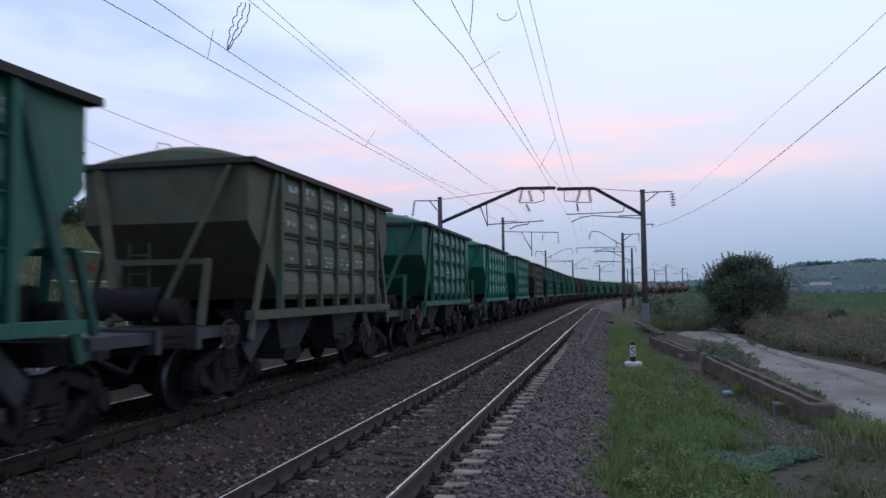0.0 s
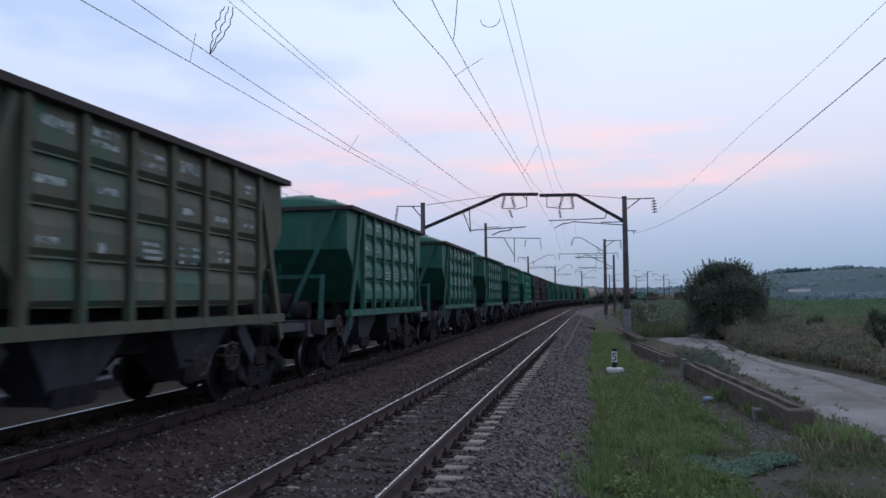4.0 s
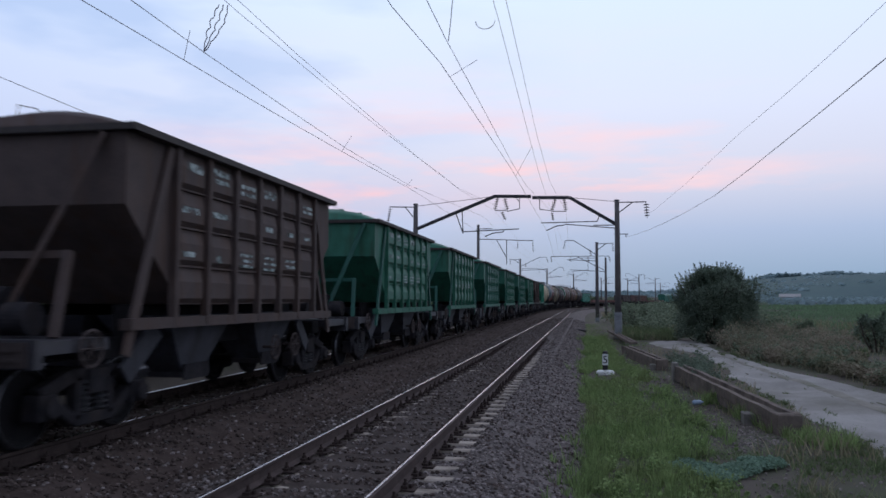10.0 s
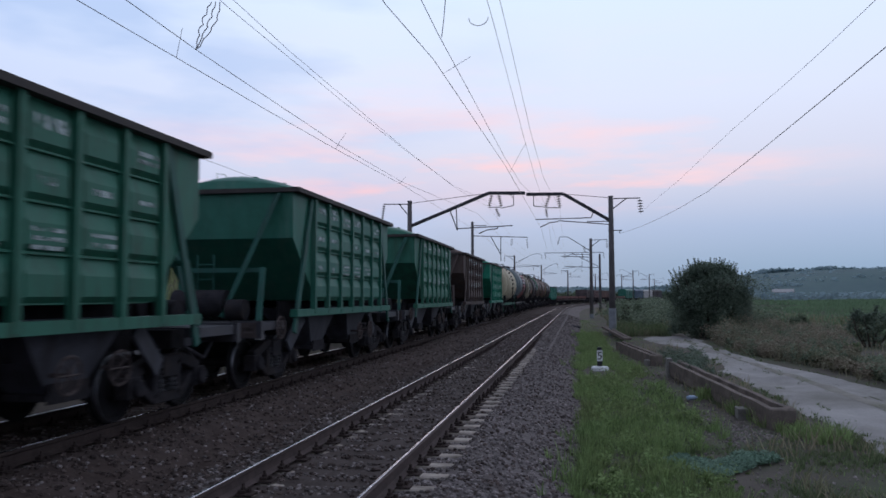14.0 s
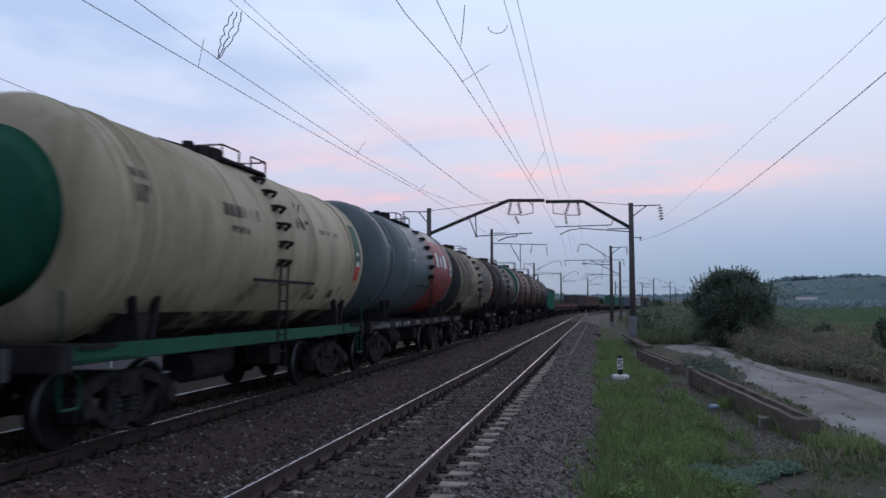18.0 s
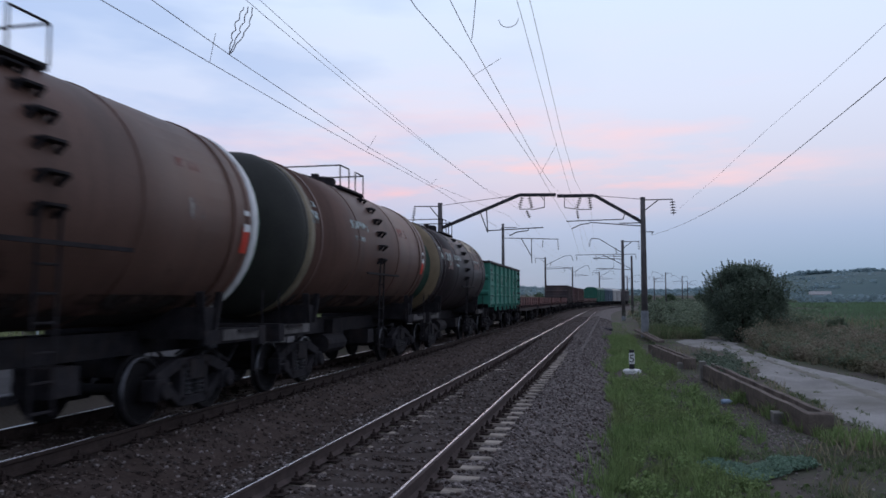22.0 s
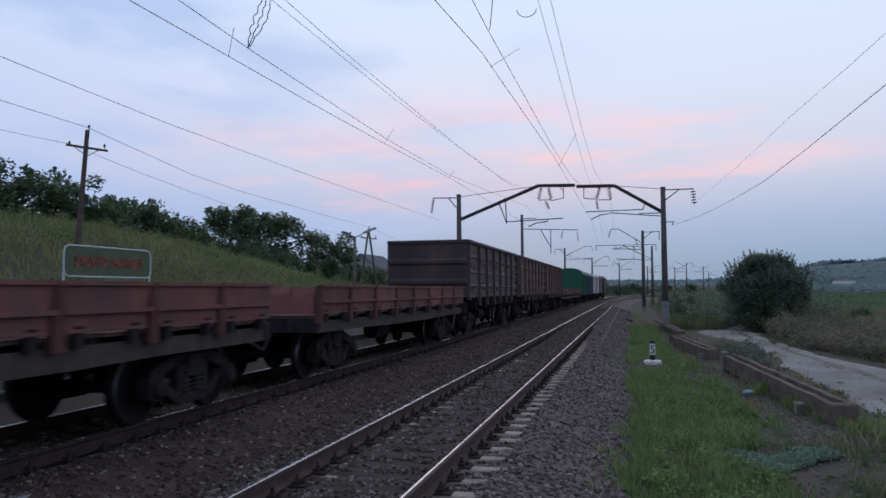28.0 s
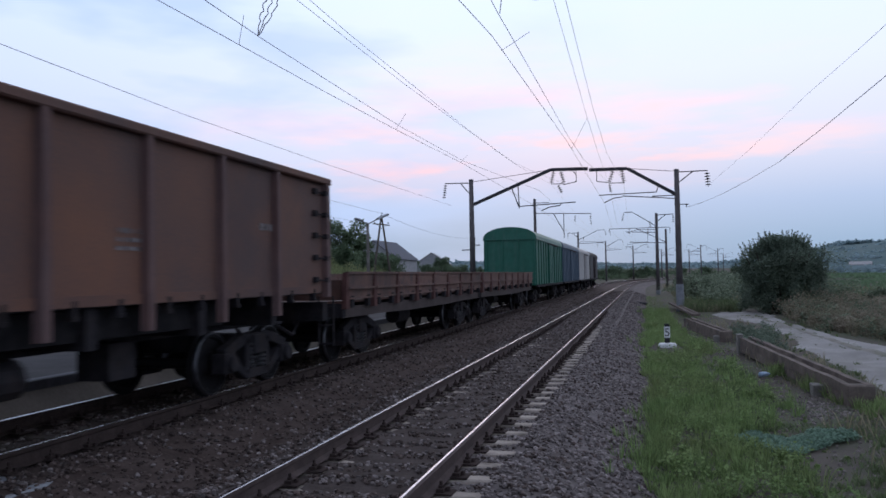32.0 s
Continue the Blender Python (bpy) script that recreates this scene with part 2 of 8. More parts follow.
M["black_tank"] = material("oil_black_tank_paint", (0.024, 0.02, 0.022), (0.048, 0.039, 0.041), 0.55, scale=1.2, fine=25, bump=0.08, stain=(0.08, 0.05, 0.035), stain_amount=0.5, streak=True, spec=0.14)
M["brown_tank"] = material("red_brown_tank_paint", (0.092, 0.052, 0.04), (0.14, 0.08, 0.062), 0.5, scale=1.2, fine=25, bump=0.06, stain=(0.06, 0.035, 0.028), stain_amount=0.55, streak=True, spec=0.14)
M["purple_tank"] = material("purple_brown_tank_paint", (0.024, 0.019, 0.021), (0.05, 0.036, 0.036), 0.5, scale=1.2, fine=25, bump=0.06, stain=(0.025, 0.02, 0.022), stain_amount=0.7, streak=True, spec=0.14)
M["tank_green"] = material("tank_end_green", (0.01, 0.075, 0.042), (0.018, 0.11, 0.063), 0.5, scale=2, fine=25, bump=0.05, stain=(0.02, 0.05, 0.03), stain_amount=0.5, spec=0.14)
M["tank_red"] = material("tank_end_red", (0.23, 0.03, 0.027), (0.31, 0.042, 0.036), 0.45, scale=2, fine=25, bump=0.05, stain=(0.2, 0.03, 0.03), stain_amount=0.4)
M["signal_red"] = material("signal_red_paint", (0.5, 0.035, 0.02), (0.6, 0.06, 0.03), 0.5, scale=4, bump=0.05)
M["tank_dark"] = material("tank_end_dark", (0.024, 0.024, 0.02), (0.04, 0.04, 0.033), 0.6, scale=2, fine=25, bump=0.05)
M["dull_disc"] = material("dull_green_disc_paint", (0.032, 0.07, 0.05), (0.055, 0.1, 0.072), 0.6, scale=1.5, fine=25, bump=0.05, stain=(0.03, 0.035, 0.03), stain_amount=0.6, streak=True, spec=0.14)
M["ochre"] = material("ochre_paint", (0.14, 0.105, 0.06), (0.22, 0.165, 0.10), 0.6, scale=2, fine=25, bump=0.05, stain=(0.12, 0.09, 0.05), stain_amount=0.6)
M["marking"] = material("faded_white_marking", (0.36, 0.43, 0.41), (0.52, 0.58, 0.56), 0.7, scale=9, fine=50, bump=0.0, stain=(0.15, 0.2, 0.18), stain_amount=0.7, worn=6.0)
M["dim_marking"] = material("dull_white_marking", (0.2, 0.2, 0.19), (0.32, 0.32, 0.3), 0.7, scale=9, fine=50, bump=0.0, stain=(0.11, 0.1, 0.09), stain_amount=0.8, worn=6.0)
M["faint"] = material("faint_pale_marking", (0.16, 0.14, 0.14), (0.27, 0.25, 0.25), 0.7, scale=9, fine=50, bump=0.0, stain=(0.10, 0.08, 0.075), stain_amount=0.8, worn=6.0)
M["white"] = material("white_paint", (0.62, 0.63, 0.62), (0.75, 0.75, 0.74), 0.6, scale=6, bump=0.05, stain=(0.4, 0.38, 0.34), stain_amount=0.5)
M["under"] = material("grimy_underframe_steel", (0.019, 0.0175, 0.02), (0.039, 0.036, 0.039), 0.75, scale=5, fine=40, bump=0.25, stain=(0.048, 0.037, 0.031), stain_amount=0.5, spec=0.04)
# Soiled sleepers, darkened further to put the train's shade into their colour.
M["dark_sleeper"] = material("soiled_shaded_sleeper", (0.05, 0.04, 0.034), (0.10, 0.08, 0.066), 0.9, scale=5, fine=60, bump=0.3, stain=(0.03, 0.024, 0.02), stain_amount=0.7, vary=0.2, spec=0.05)
M["bogie"] = material("worn_cast_steel", (0.03, 0.029, 0.034), (0.062, 0.058, 0.066), 0.45, 0.0, scale=6, fine=40, bump=0.25, stain=(0.045, 0.035, 0.032), stain_amount=0.5, spec=0.4)
M["chute"] = material("worn_grey_chute_steel", (0.035, 0.035, 0.042), (0.07, 0.07, 0.082), 0.6, scale=3, fine=30, bump=0.2, stain=(0.025, 0.021, 0.02), stain_amount=0.6, streak=True, spec=0.2)
# Shade beneath the wagons is put into these two near-black steels.
M["under_shade"] = material("shade_black_steel", (0.012, 0.0115, 0.0125), (0.026, 0.024, 0.025), 0.85, scale=5, fine=40, bump=0.2, spec=0.03)
M["wheel"] = material("dark_wheel_steel", (0.009, 0.0085, 0.0095), (0.019, 0.0175, 0.0185), 0.65, 0.0, scale=5, bump=0.1, spec=0.08)
M["tread"] = material("bright_wheel_rim", (0.10, 0.10, 0.11), (0.17, 0.17, 0.18), 0.45, 1.0, scale=9, bump=0.0)
M["spring"] = material("spring_steel", (0.03, 0.03, 0.034), (0.055, 0.052, 0.054), 0.5, 0.3, scale=9, bump=0.1)
M["top_rail"] = material("dark_brown_top_rail", (0.035, 0.028, 0.027), (0.06, 0.048, 0.042), 0.7, scale=6, bump=0.2)
M["blue_grey"] = material("blue_grey_van_paint", (0.06, 0.09, 0.13), (0.09, 0.13, 0.17), 0.6, scale=2, bump=0.1, stain=(0.05, 0.06, 0.07), stain_amount=0.5, streak=True)
M["pale_grey"] = material("pale_grey_van_paint", (0.30, 0.29, 0.28), (0.42, 0.40, 0.38), 0.6, scale=2, bump=0.1, stain=(0.2, 0.17, 0.15), stain_amount=0.5, streak=True)
M["rail_head"] = material("polished_rail_head", (0.43, 0.41, 0.43), (0.56, 0.54, 0.56), 0.25, 1.0, scale=8, fine=90, bump=0.02)
M["rail_head_far"] = material("worn_rail_head", (0.7, 0.7, 0.73), (0.85, 0.85, 0.88), 0.4, 1.0, scale=8, fine=90, bump=0.02)
M["rail_side"] = material("rusty_rail_side", (0.06, 0.045, 0.043), (0.10, 0.075, 0.068), 0.8, scale=7, bump=0.3, spec=0.08)
# Darker rail side, for the far track and the fastenings.
M["rail_side_far"] = material("dark_rail_side", (0.032, 0.024, 0.022), (0.06, 0.044, 0.039), 0.85, scale=7, bump=0.3, spec=0.05)
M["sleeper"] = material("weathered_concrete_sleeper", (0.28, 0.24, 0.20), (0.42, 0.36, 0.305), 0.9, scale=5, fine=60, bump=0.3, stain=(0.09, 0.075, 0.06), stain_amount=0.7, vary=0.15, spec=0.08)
M["ballast"] = material("crushed_stone_ballast", (0.09, 0.076, 0.072), (0.18, 0.155, 0.146), 0.95, scale=2.5, fine=26, bump=1.0, stain=(0.05, 0.036, 0.03), stain_amount=0.6, spec=0.08)
M["mid_ballast"] = material("soiled_ballast", (0.05, 0.039, 0.035), (0.10, 0.081, 0.073), 0.95, scale=2.5, fine=26, bump=1.0, stain=(0.045, 0.032, 0.026), stain_amount=0.6, spec=0.08)
M["brown_ballast"] = material("iron_stained_ballast", (0.045, 0.033, 0.029), (0.095, 0.071, 0.062), 0.95, scale=2.5, fine=26, bump=1.0, stain=(0.045, 0.03, 0.024), stain_amount=0.6, spec=0.08)
M["brown_stone"] = material("iron_stained_stone", (0.056, 0.042, 0.038), (0.115, 0.088, 0.077), 0.95, scale=14, fine=60, bump=0.3, island=True, vary=0.5, spec=0.08)
M["stone"] = material("ballast_stone", (0.12, 0.102, 0.096), (0.235, 0.202, 0.19), 0.95, scale=14, fine=60, bump=0.3, island=True, vary=0.55, spec=0.08)
M["soil"] = material("soil_and_short_grass", (0.07, 0.06, 0.05), (0.115, 0.098, 0.082), 0.95, scale=0.5, fine=14, bump=0.8, stain=(0.065, 0.095, 0.042), stain_amount=0.75, spec=0.08)
M["road"] = material("pale_dirt_road", (0.21, 0.197, 0.183), (0.33, 0.312, 0.292), 0.95, scale=0.6, fine=16, bump=0.35, stain=(0.14, 0.13, 0.105), stain_amount=0.8, spec=0.08)
M["concrete"] = material("old_concrete", (0.13, 0.12, 0.105), (0.23, 0.215, 0.195), 0.9, scale=3, fine=40, bump=0.35, stain=(0.09, 0.08, 0.065), stain_amount=0.7)
M["pale_concrete"] = material("pale_concrete_block", (0.17, 0.18, 0.195), (0.29, 0.30, 0.315), 0.85, scale=3, fine=40, bump=0.25, stain=(0.2, 0.2, 0.19), stain_amount=0.6)
# The wagons' shade over the platform is put into these two greys.
M["platform_top"] = material("dark_platform_top", (0.032, 0.031, 0.033), (0.055, 0.053, 0.055), 0.9, scale=1.5, fine=40, bump=0.4, stain=(0.07, 0.067, 0.065), stain_amount=0.4, spec=0.1)
M["platform_edge"] = material("shaded_platform_edge", (0.055, 0.056, 0.064), (0.10, 0.10, 0.11), 0.9, scale=2, fine=30, bump=0.3, stain=(0.05, 0.05, 0.052), stain_amount=0.7, streak=True)
M["mast"] = material("concrete_mast", (0.085, 0.075, 0.075), (0.13, 0.115, 0.112), 0.85, scale=3, fine=30, bump=0.2, stain=(0.05, 0.045, 0.045), stain_amount=0.6, streak=True)
M["steel"] = material("dark_painted_steel", (0.03, 0.028, 0.032), (0.055, 0.05, 0.055), 0.6, 0.2, scale=5, bump=0.1)
M["wire"] = material("overhead_wire", (0.13, 0.12, 0.13), (0.18, 0.165, 0.175), 0.5, 0.3, scale=5, bump=0.0)
M["ceramic"] = material("brown_insulator", (0.02, 0.014, 0.014), (0.035, 0.022, 0.02), 0.45, scale=8, bump=0.0)
M["grass"] = material("grass_blade", (0.15, 0.225, 0.085), (0.24, 0.32, 0.13), 0.8, scale=0.8, fine=9, bump=0.0, stain=(0.2, 0.2, 0.10), stain_amount=0.5, island=True, vary=0.4, thin=0.4, spec=0.12)
M["dry_weed"] = material("dry_weed", (0.19, 0.175, 0.11), (0.30, 0.26, 0.18), 0.9, scale=0.5, fine=9, bump=0.0, stain=(0.13, 0.165, 0.08), stain_amount=0.8, island=True, vary=0.35, thin=0.4, spec=0.12)
M["teal_weed"] = material("blue_green_weed", (0.14, 0.225, 0.16), (0.21, 0.31, 0.225), 0.8, scale=2, fine=12, bump=0.0, island=True, vary=0.3, thin=0.4)
# Haze in the air is put into these three lifted leaf colours.
M["leaf"] = material("dark_leaf", (0.105, 0.138, 0.104), (0.165, 0.205, 0.148), 0.8, scale=0.7, fine=6, bump=0.0, island=True, vary=0.3, thin=0.4, spec=0.12)
M["leaf_light"] = material("olive_leaf", (0.13, 0.165, 0.11), (0.19, 0.225, 0.152), 0.75, scale=0.7, fine=6, bump=0.0, island=True, vary=0.4, thin=0.4, spec=0.12)
M["leaf_bank"] = material("bank_leaf", (0.09, 0.13, 0.078), (0.155, 0.205, 0.12), 0.75, scale=0.5, fine=5, bump=0.0, island=True, vary=0.4, thin=0.45, spec=0.1)
M["bank_grass"] = material("bank_grass", (0.17, 0.20, 0.09), (0.28, 0.30, 0.15), 0.85, scale=0.25, fine=5, bump=0.0, stain=(0.09, 0.13, 0.055), stain_amount=0.8, island=True, vary=0.3, thin=0.4, spec=0.12)
M["bark"] = material("bark", (0.045, 0.035, 0.026), (0.08, 0.065, 0.05), 0.95, scale=8, bump=0.6)
M["wood"] = material("grey_timber_pole", (0.07, 0.06, 0.05), (0.12, 0.10, 0.085), 0.9, scale=4, bump=0.4)
M["sign"] = material("dull_green_sign_board", (0.07, 0.095, 0.055), (0.10, 0.125, 0.075), 0.6, scale=3, bump=0.05)
M["sign_red"] = material("faded_red_lettering", (0.27, 0.07, 0.05), (0.36, 0.10, 0.075), 0.6, scale=8, bump=0.0, worn=9.0)
M["frame_white"] = material("pale_sign_frame", (0.42, 0.52, 0.50), (0.55, 0.62, 0.6), 0.5, scale=6, bump=0.05)
M["black"] = material("black_paint", (0.015, 0.015, 0.017), (0.03, 0.03, 0.03), 0.6, scale=6, bump=0.05)
M["plastic"] = material("pale_blue_plastic", (0.22, 0.31, 0.43), (0.34, 0.42, 0.52), 0.3, scale=6, bump=0.02)
M["roof_slate"] = material("slate_grey_roof", (0.07, 0.075, 0.095), (0.10, 0.105, 0.13), 0.8, scale=1.5, fine=12, bump=0.3)
M["plaster"] = material("grey_plaster", (0.25, 0.25, 0.26), (0.34, 0.34, 0.34), 0.9, scale=1.5, fine=12, bump=0.2)
M["field"] = material("field_crop", (0.115, 0.185, 0.10), (0.16, 0.24, 0.135), 0.85, scale=0.05, fine=0.6, bump=0.0, stain=(0.12, 0.155, 0.09), stain_amount=0.6, island=True, vary=0.15, thin=0.4, spec=0.1)
M["dull_grass"] = material("dull_grass_blade", (0.10, 0.14, 0.065), (0.16, 0.20, 0.10), 0.85, scale=0.8, fine=9, bump=0.0, stain=(0.17, 0.15, 0.10), stain_amount=0.6, island=True, vary=0.35, thin=0.4, spec=0.1)
M["dry_brush"] = material("dry_brush_leaf", (0.205, 0.175, 0.13), (0.305, 0.26, 0.195), 0.9, scale=0.35, fine=5, bump=0.0, stain=(0.12, 0.15, 0.075), stain_amount=0.9, island=True, vary=0.35, thin=0.4, spec=0.1)
M["beam"] = material("weathered_brown_concrete", (0.105, 0.082, 0.068), (0.195, 0.158, 0.135), 0.9, scale=3, fine=30, bump=0.4, stain=(0.05, 0.045, 0.04), stain_amount=0.7, spec=0.1)
M["road_dark"] = material("packed_dark_dirt", (0.17, 0.155, 0.13), (0.26, 0.24, 0.21), 0.95, scale=1.2, fine=14, bump=0.4, stain=(0.11, 0.12, 0.075), stain_amount=0.7, spec=0.08)
# Distance haze is mixed into this pale blue-green leaf colour.
M["far_wood"] = material("far_haze_tinted_leaf", (0.235, 0.32, 0.335), (0.275, 0.36, 0.375), 0.95, scale=0.02, fine=0.2, bump=0.0, thin=0.4, spec=0.05)
M["sill"] = material("brown_grey_sill", (0.055, 0.043, 0.041), (0.095, 0.075, 0.07), 0.8, scale=3, fine=30, bump=0.2, stain=(0.05, 0.04, 0.038), stain_amount=0.7, streak=True, spec=0.1)
M["worn_board"] = material("pale_worn_sill_board", (0.075, 0.068, 0.068), (0.16, 0.15, 0.145), 0.75, scale=2.5, fine=30, bump=0.2, stain=(0.05, 0.042, 0.04), stain_amount=0.8, streak=True, spec=0.12)
M["stake"] = material("rusty_stake", (0.07, 0.036, 0.034), (0.12, 0.06, 0.054), 0.8, scale=4, fine=30, bump=0.2, spec=0.1)
M["stained"] = material("dark_worn_patch", (0.06, 0.05, 0.042), (0.10, 0.085, 0.07), 0.7, scale=1.5, fine=25, bump=0.05, stain=(0.035, 0.03, 0.028), stain_amount=0.6, streak=True, worn=1.7)
M["overpaint"] = material("dark_overpaint", (0.06, 0.05, 0.045), (0.10, 0.083, 0.072), 0.65, scale=0.8, fine=20, bump=0.05, stain=(0.14, 0.12, 0.09), stain_amount=0.35)
M["smear"] = material("brown_oil_smear", (0.11, 0.085, 0.06), (0.19, 0.155, 0.11), 0.65, scale=0.8, fine=20, bump=0.05, stain=(0.04, 0.033, 0.028), stain_amount=0.6, streak=True, worn=0.75)
# Broken near-black coats of three coverages for the barrels' lower sides.
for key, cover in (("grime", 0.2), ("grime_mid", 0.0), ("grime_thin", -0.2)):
    M[key] = material("barrel_" + key, (0.02, 0.017, 0.016), (0.04, 0.033, 0.03), 0.5, scale=1.5, fine=25, bump=0.05, worn=0.9, cover=cover)
M["old_cream"] = material("patch_of_cream_paint", (0.26, 0.21, 0.14), (0.36, 0.31, 0.22), 0.6, scale=1.2, fine=25, bump=0.05, worn=1.5)
M["splash"] = material("pale_paint_splash", (0.3, 0.28, 0.26), (0.4, 0.38, 0.36), 0.6, scale=4, fine=25, bump=0.05, worn=3.0)
M["red_smear"] = material("faded_red_smear", (0.2, 0.05, 0.04), (0.28, 0.075, 0.06), 0.6, scale=2, fine=25, bump=0.05, worn=2.2)
M["old_brown"] = material("patch_of_brown_paint", (0.09, 0.05, 0.042), (0.14, 0.085, 0.07), 0.6, scale=1.2, fine=25, bump=0.05, worn=1.5)
# Blue-grey of the far air is put into the hill's colour.
M["hill"] = material("haze_tinted_wooded_hill", (0.085, 0.132, 0.13), (0.102, 0.15, 0.144), 0.95, scale=0.02, fine=0.2, bump=0.0, stain=(0.072, 0.112, 0.12), stain_amount=0.7, spec=0.12)
M["glass"] = material("dark_window_glass", (0.03, 0.035, 0.045), (0.05, 0.055, 0.065), 0.15, scale=3, bump=0.0, spec=0.6)


# ---------------------------------------------------------------- mesh helpers
def mesh_of(name, bm):
    me = bpy.data.meshes.new(name)
    bm.normal_update()
    bm.to_mesh(me)
    bm.free()
    return me


def part(name, bm, mat, parent=None, label="", smooth=False):
    """Links a bmesh (or a mesh) as one object under a thing or a part, its material held by the object."""
    me = bm if isinstance(bm, bpy.types.Mesh) else mesh_of(name, bm)
    if smooth:
        me.polygons.foreach_set("use_smooth", [True] * len(me.polygons))
    if not me.materials:
        me.materials.append(mat)
    ob = new(name, me)
    ob.material_slots[0].link = "OBJECT"
    ob.material_slots[0].material = mat
    if parent is not None:
        ob.parent = parent
    if label:
        ob["label"] = label
    return ob


def box(bm, x0, x1, y0, y1, z0, z1, m=None):
    vs = [bm.verts.new((x, y, z)) for x in (x0, x1) for y in (y0, y1) for z in (z0, z1)]
    if m is not None:
        for vert in vs:
            vert.co = m @ vert.co
    for f in ((0, 1, 3, 2), (4, 6, 7, 5), (0, 4, 5, 1), (2, 3, 7, 6), (0, 2, 6, 4), (1, 5, 7, 3)):
        bm.faces.new([vs[i] for i in f])
    return bm


def bar(bm, a, b, w, h=None, up=(0, 0, 1)):
    """A square bar from a to b."""
    a, b, h = Vector(a), Vector(b), h or w
    d = (b - a).normalized()
    s = d.cross(Vector(up))
    s = s.normalized() if s.length > 1e-4 else Vector((1, 0, 0))
    n = s.cross(d).normalized()
    vs = [bm.verts.new(p + s * i * w / 2 + n * j * h / 2) for p in (a, b) for i, j in ((-1, -1), (1, -1), (1, 1), (-1, 1))]
    bm.faces.new(vs[3::-1]), bm.faces.new(vs[4:])
    for i in range(4):
        bm.faces.new((vs[i], vs[(i + 1) % 4], vs[4 + (i + 1) % 4], vs[4 + i]))
    return bm


def rod(bm, a, b, r, r2=None, seg=8):
    """A round bar from a to b, tapered to r2."""
    a, b, r2 = Vector(a), Vector(b), r if r2 is None else r2
    q = (b - a).to_track_quat("Z", "Y")
    rings = []
    for p, rad in ((a, r), (b, r2)):
        rings.append([bm.verts.new(p + q @ Vector((rad * math.cos(t), rad * math.sin(t), 0))) for t in (2 * math.pi * i / seg for i in range(seg))])
    for i in range(seg):
        bm.faces.new((rings[0][i], rings[0][(i + 1) % seg], rings[1][(i + 1) % seg], rings[1][i]))
    bm.faces.new(rings[0][::-1]), bm.faces.new(rings[1])
    return bm


def tube(bm, pts, r, seg=6):
    """One bent round bar through the points."""
    pts = [Vector(p) for p in pts]
    rings = []
    for i, p in enumerate(pts):
        q = (pts[min(i + 1, len(pts) - 1)] - pts[max(i - 1, 0)]).to_track_quat("Z", "Y")
        rings.append([bm.verts.new(p + q @ Vector((r * math.cos(t), r * math.sin(t), 0))) for t in (2 * math.pi * j / seg for j in range(seg))])
    for a, b in zip(rings, rings[1:]):
        for i in range(seg):
            bm.faces.new((a[i], a[(i + 1) % seg], b[(i + 1) % seg], b[i]))
    bm.faces.new(rings[0][::-1]), bm.faces.new(rings[-1])
    return bm


def lathe(bm, profile, seg, axis="y", centre=(0, 0, 0), arc=(0, 2 * math.pi)):
    """Turns (along, radius) pairs round an axis."""
    full = abs(arc[1] - arc[0] - 2 * math.pi) < 1e-6
    count = seg if full else seg + 1
    rings = []
    for along, rad in profile:
        ring = []
        for i in range(count):
            t = arc[0] + (arc[1] - arc[0]) * i / seg
            c, s = rad * math.cos(t), rad * math.sin(t)
            p = {"y": (c, along, s), "x": (along, c, s), "z": (c, s, along)}[axis]
            ring.append(bm.verts.new(Vector(p) + Vector(centre)))
        rings.append(ring)
    for r0, r1 in zip(rings, rings[1:]):
        for i in range(seg):
            j = (i + 1) % count
            bm.faces.new((r0[i], r0[j], r1[j], r1[i]))
    if full:
        for ring in (rings[0], rings[-1]):
            try:
                bm.faces.new(ring)
            except ValueError:
                pass
    bmesh.ops.recalc_face_normals(bm, faces=bm.faces)
    return bm


def sheet(name, verts, faces, mat, parent=None, smooth=False, label=""):
    me = bpy.data.meshes.new(name)
    me.from_pydata(verts, [], faces)
    me.update()
    return part(name, me, mat, parent, label, smooth)


def thing(name, label, category, group="", kind="", at=(0, 0, 0)):
    ob = new(name)
    ob.empty_display_size = 0.3
    ob.location = at
    return tagged(ob, label, category, group, kind)


def bend(y):
    """How far the line has curved to the right at the distance y."""
    if y < BEND_Y:
        return 0.0
    run = min(y - BEND_Y, 0.72 * BEND_R)
    off = BEND_R - math.sqrt(BEND_R ** 2 - run ** 2)
    return off + (y - BEND_Y - run) * run / math.sqrt(BEND_R ** 2 - run ** 2)


def on_track(centre, s):
    """Place and heading (radians to the right) on a track's centre line after s metres."""
    if s < BEND_Y:
        return centre, s, 0.0
    r = BEND_R - centre
    a = (s - BEND_Y) / BEND_R
    return BEND_R - r * math.cos(a), BEND_Y + r * math.sin(a), a


# ---------------------------------------------------------------- ground
def smooth_step(a, b, x):
    t = min(1.0, max(0.0, (x - a) / (b - a)))
    return t * t * (3 - 2 * t)


def bank_height(x, y):
    """The grassy bank behind the platform, high near the station and running out along the line."""
    crest = 6.6 - 5.4 * smooth_step(48, 105, y)
    return crest * smooth_step(-17, -41, x) if x < -17 else 0.0


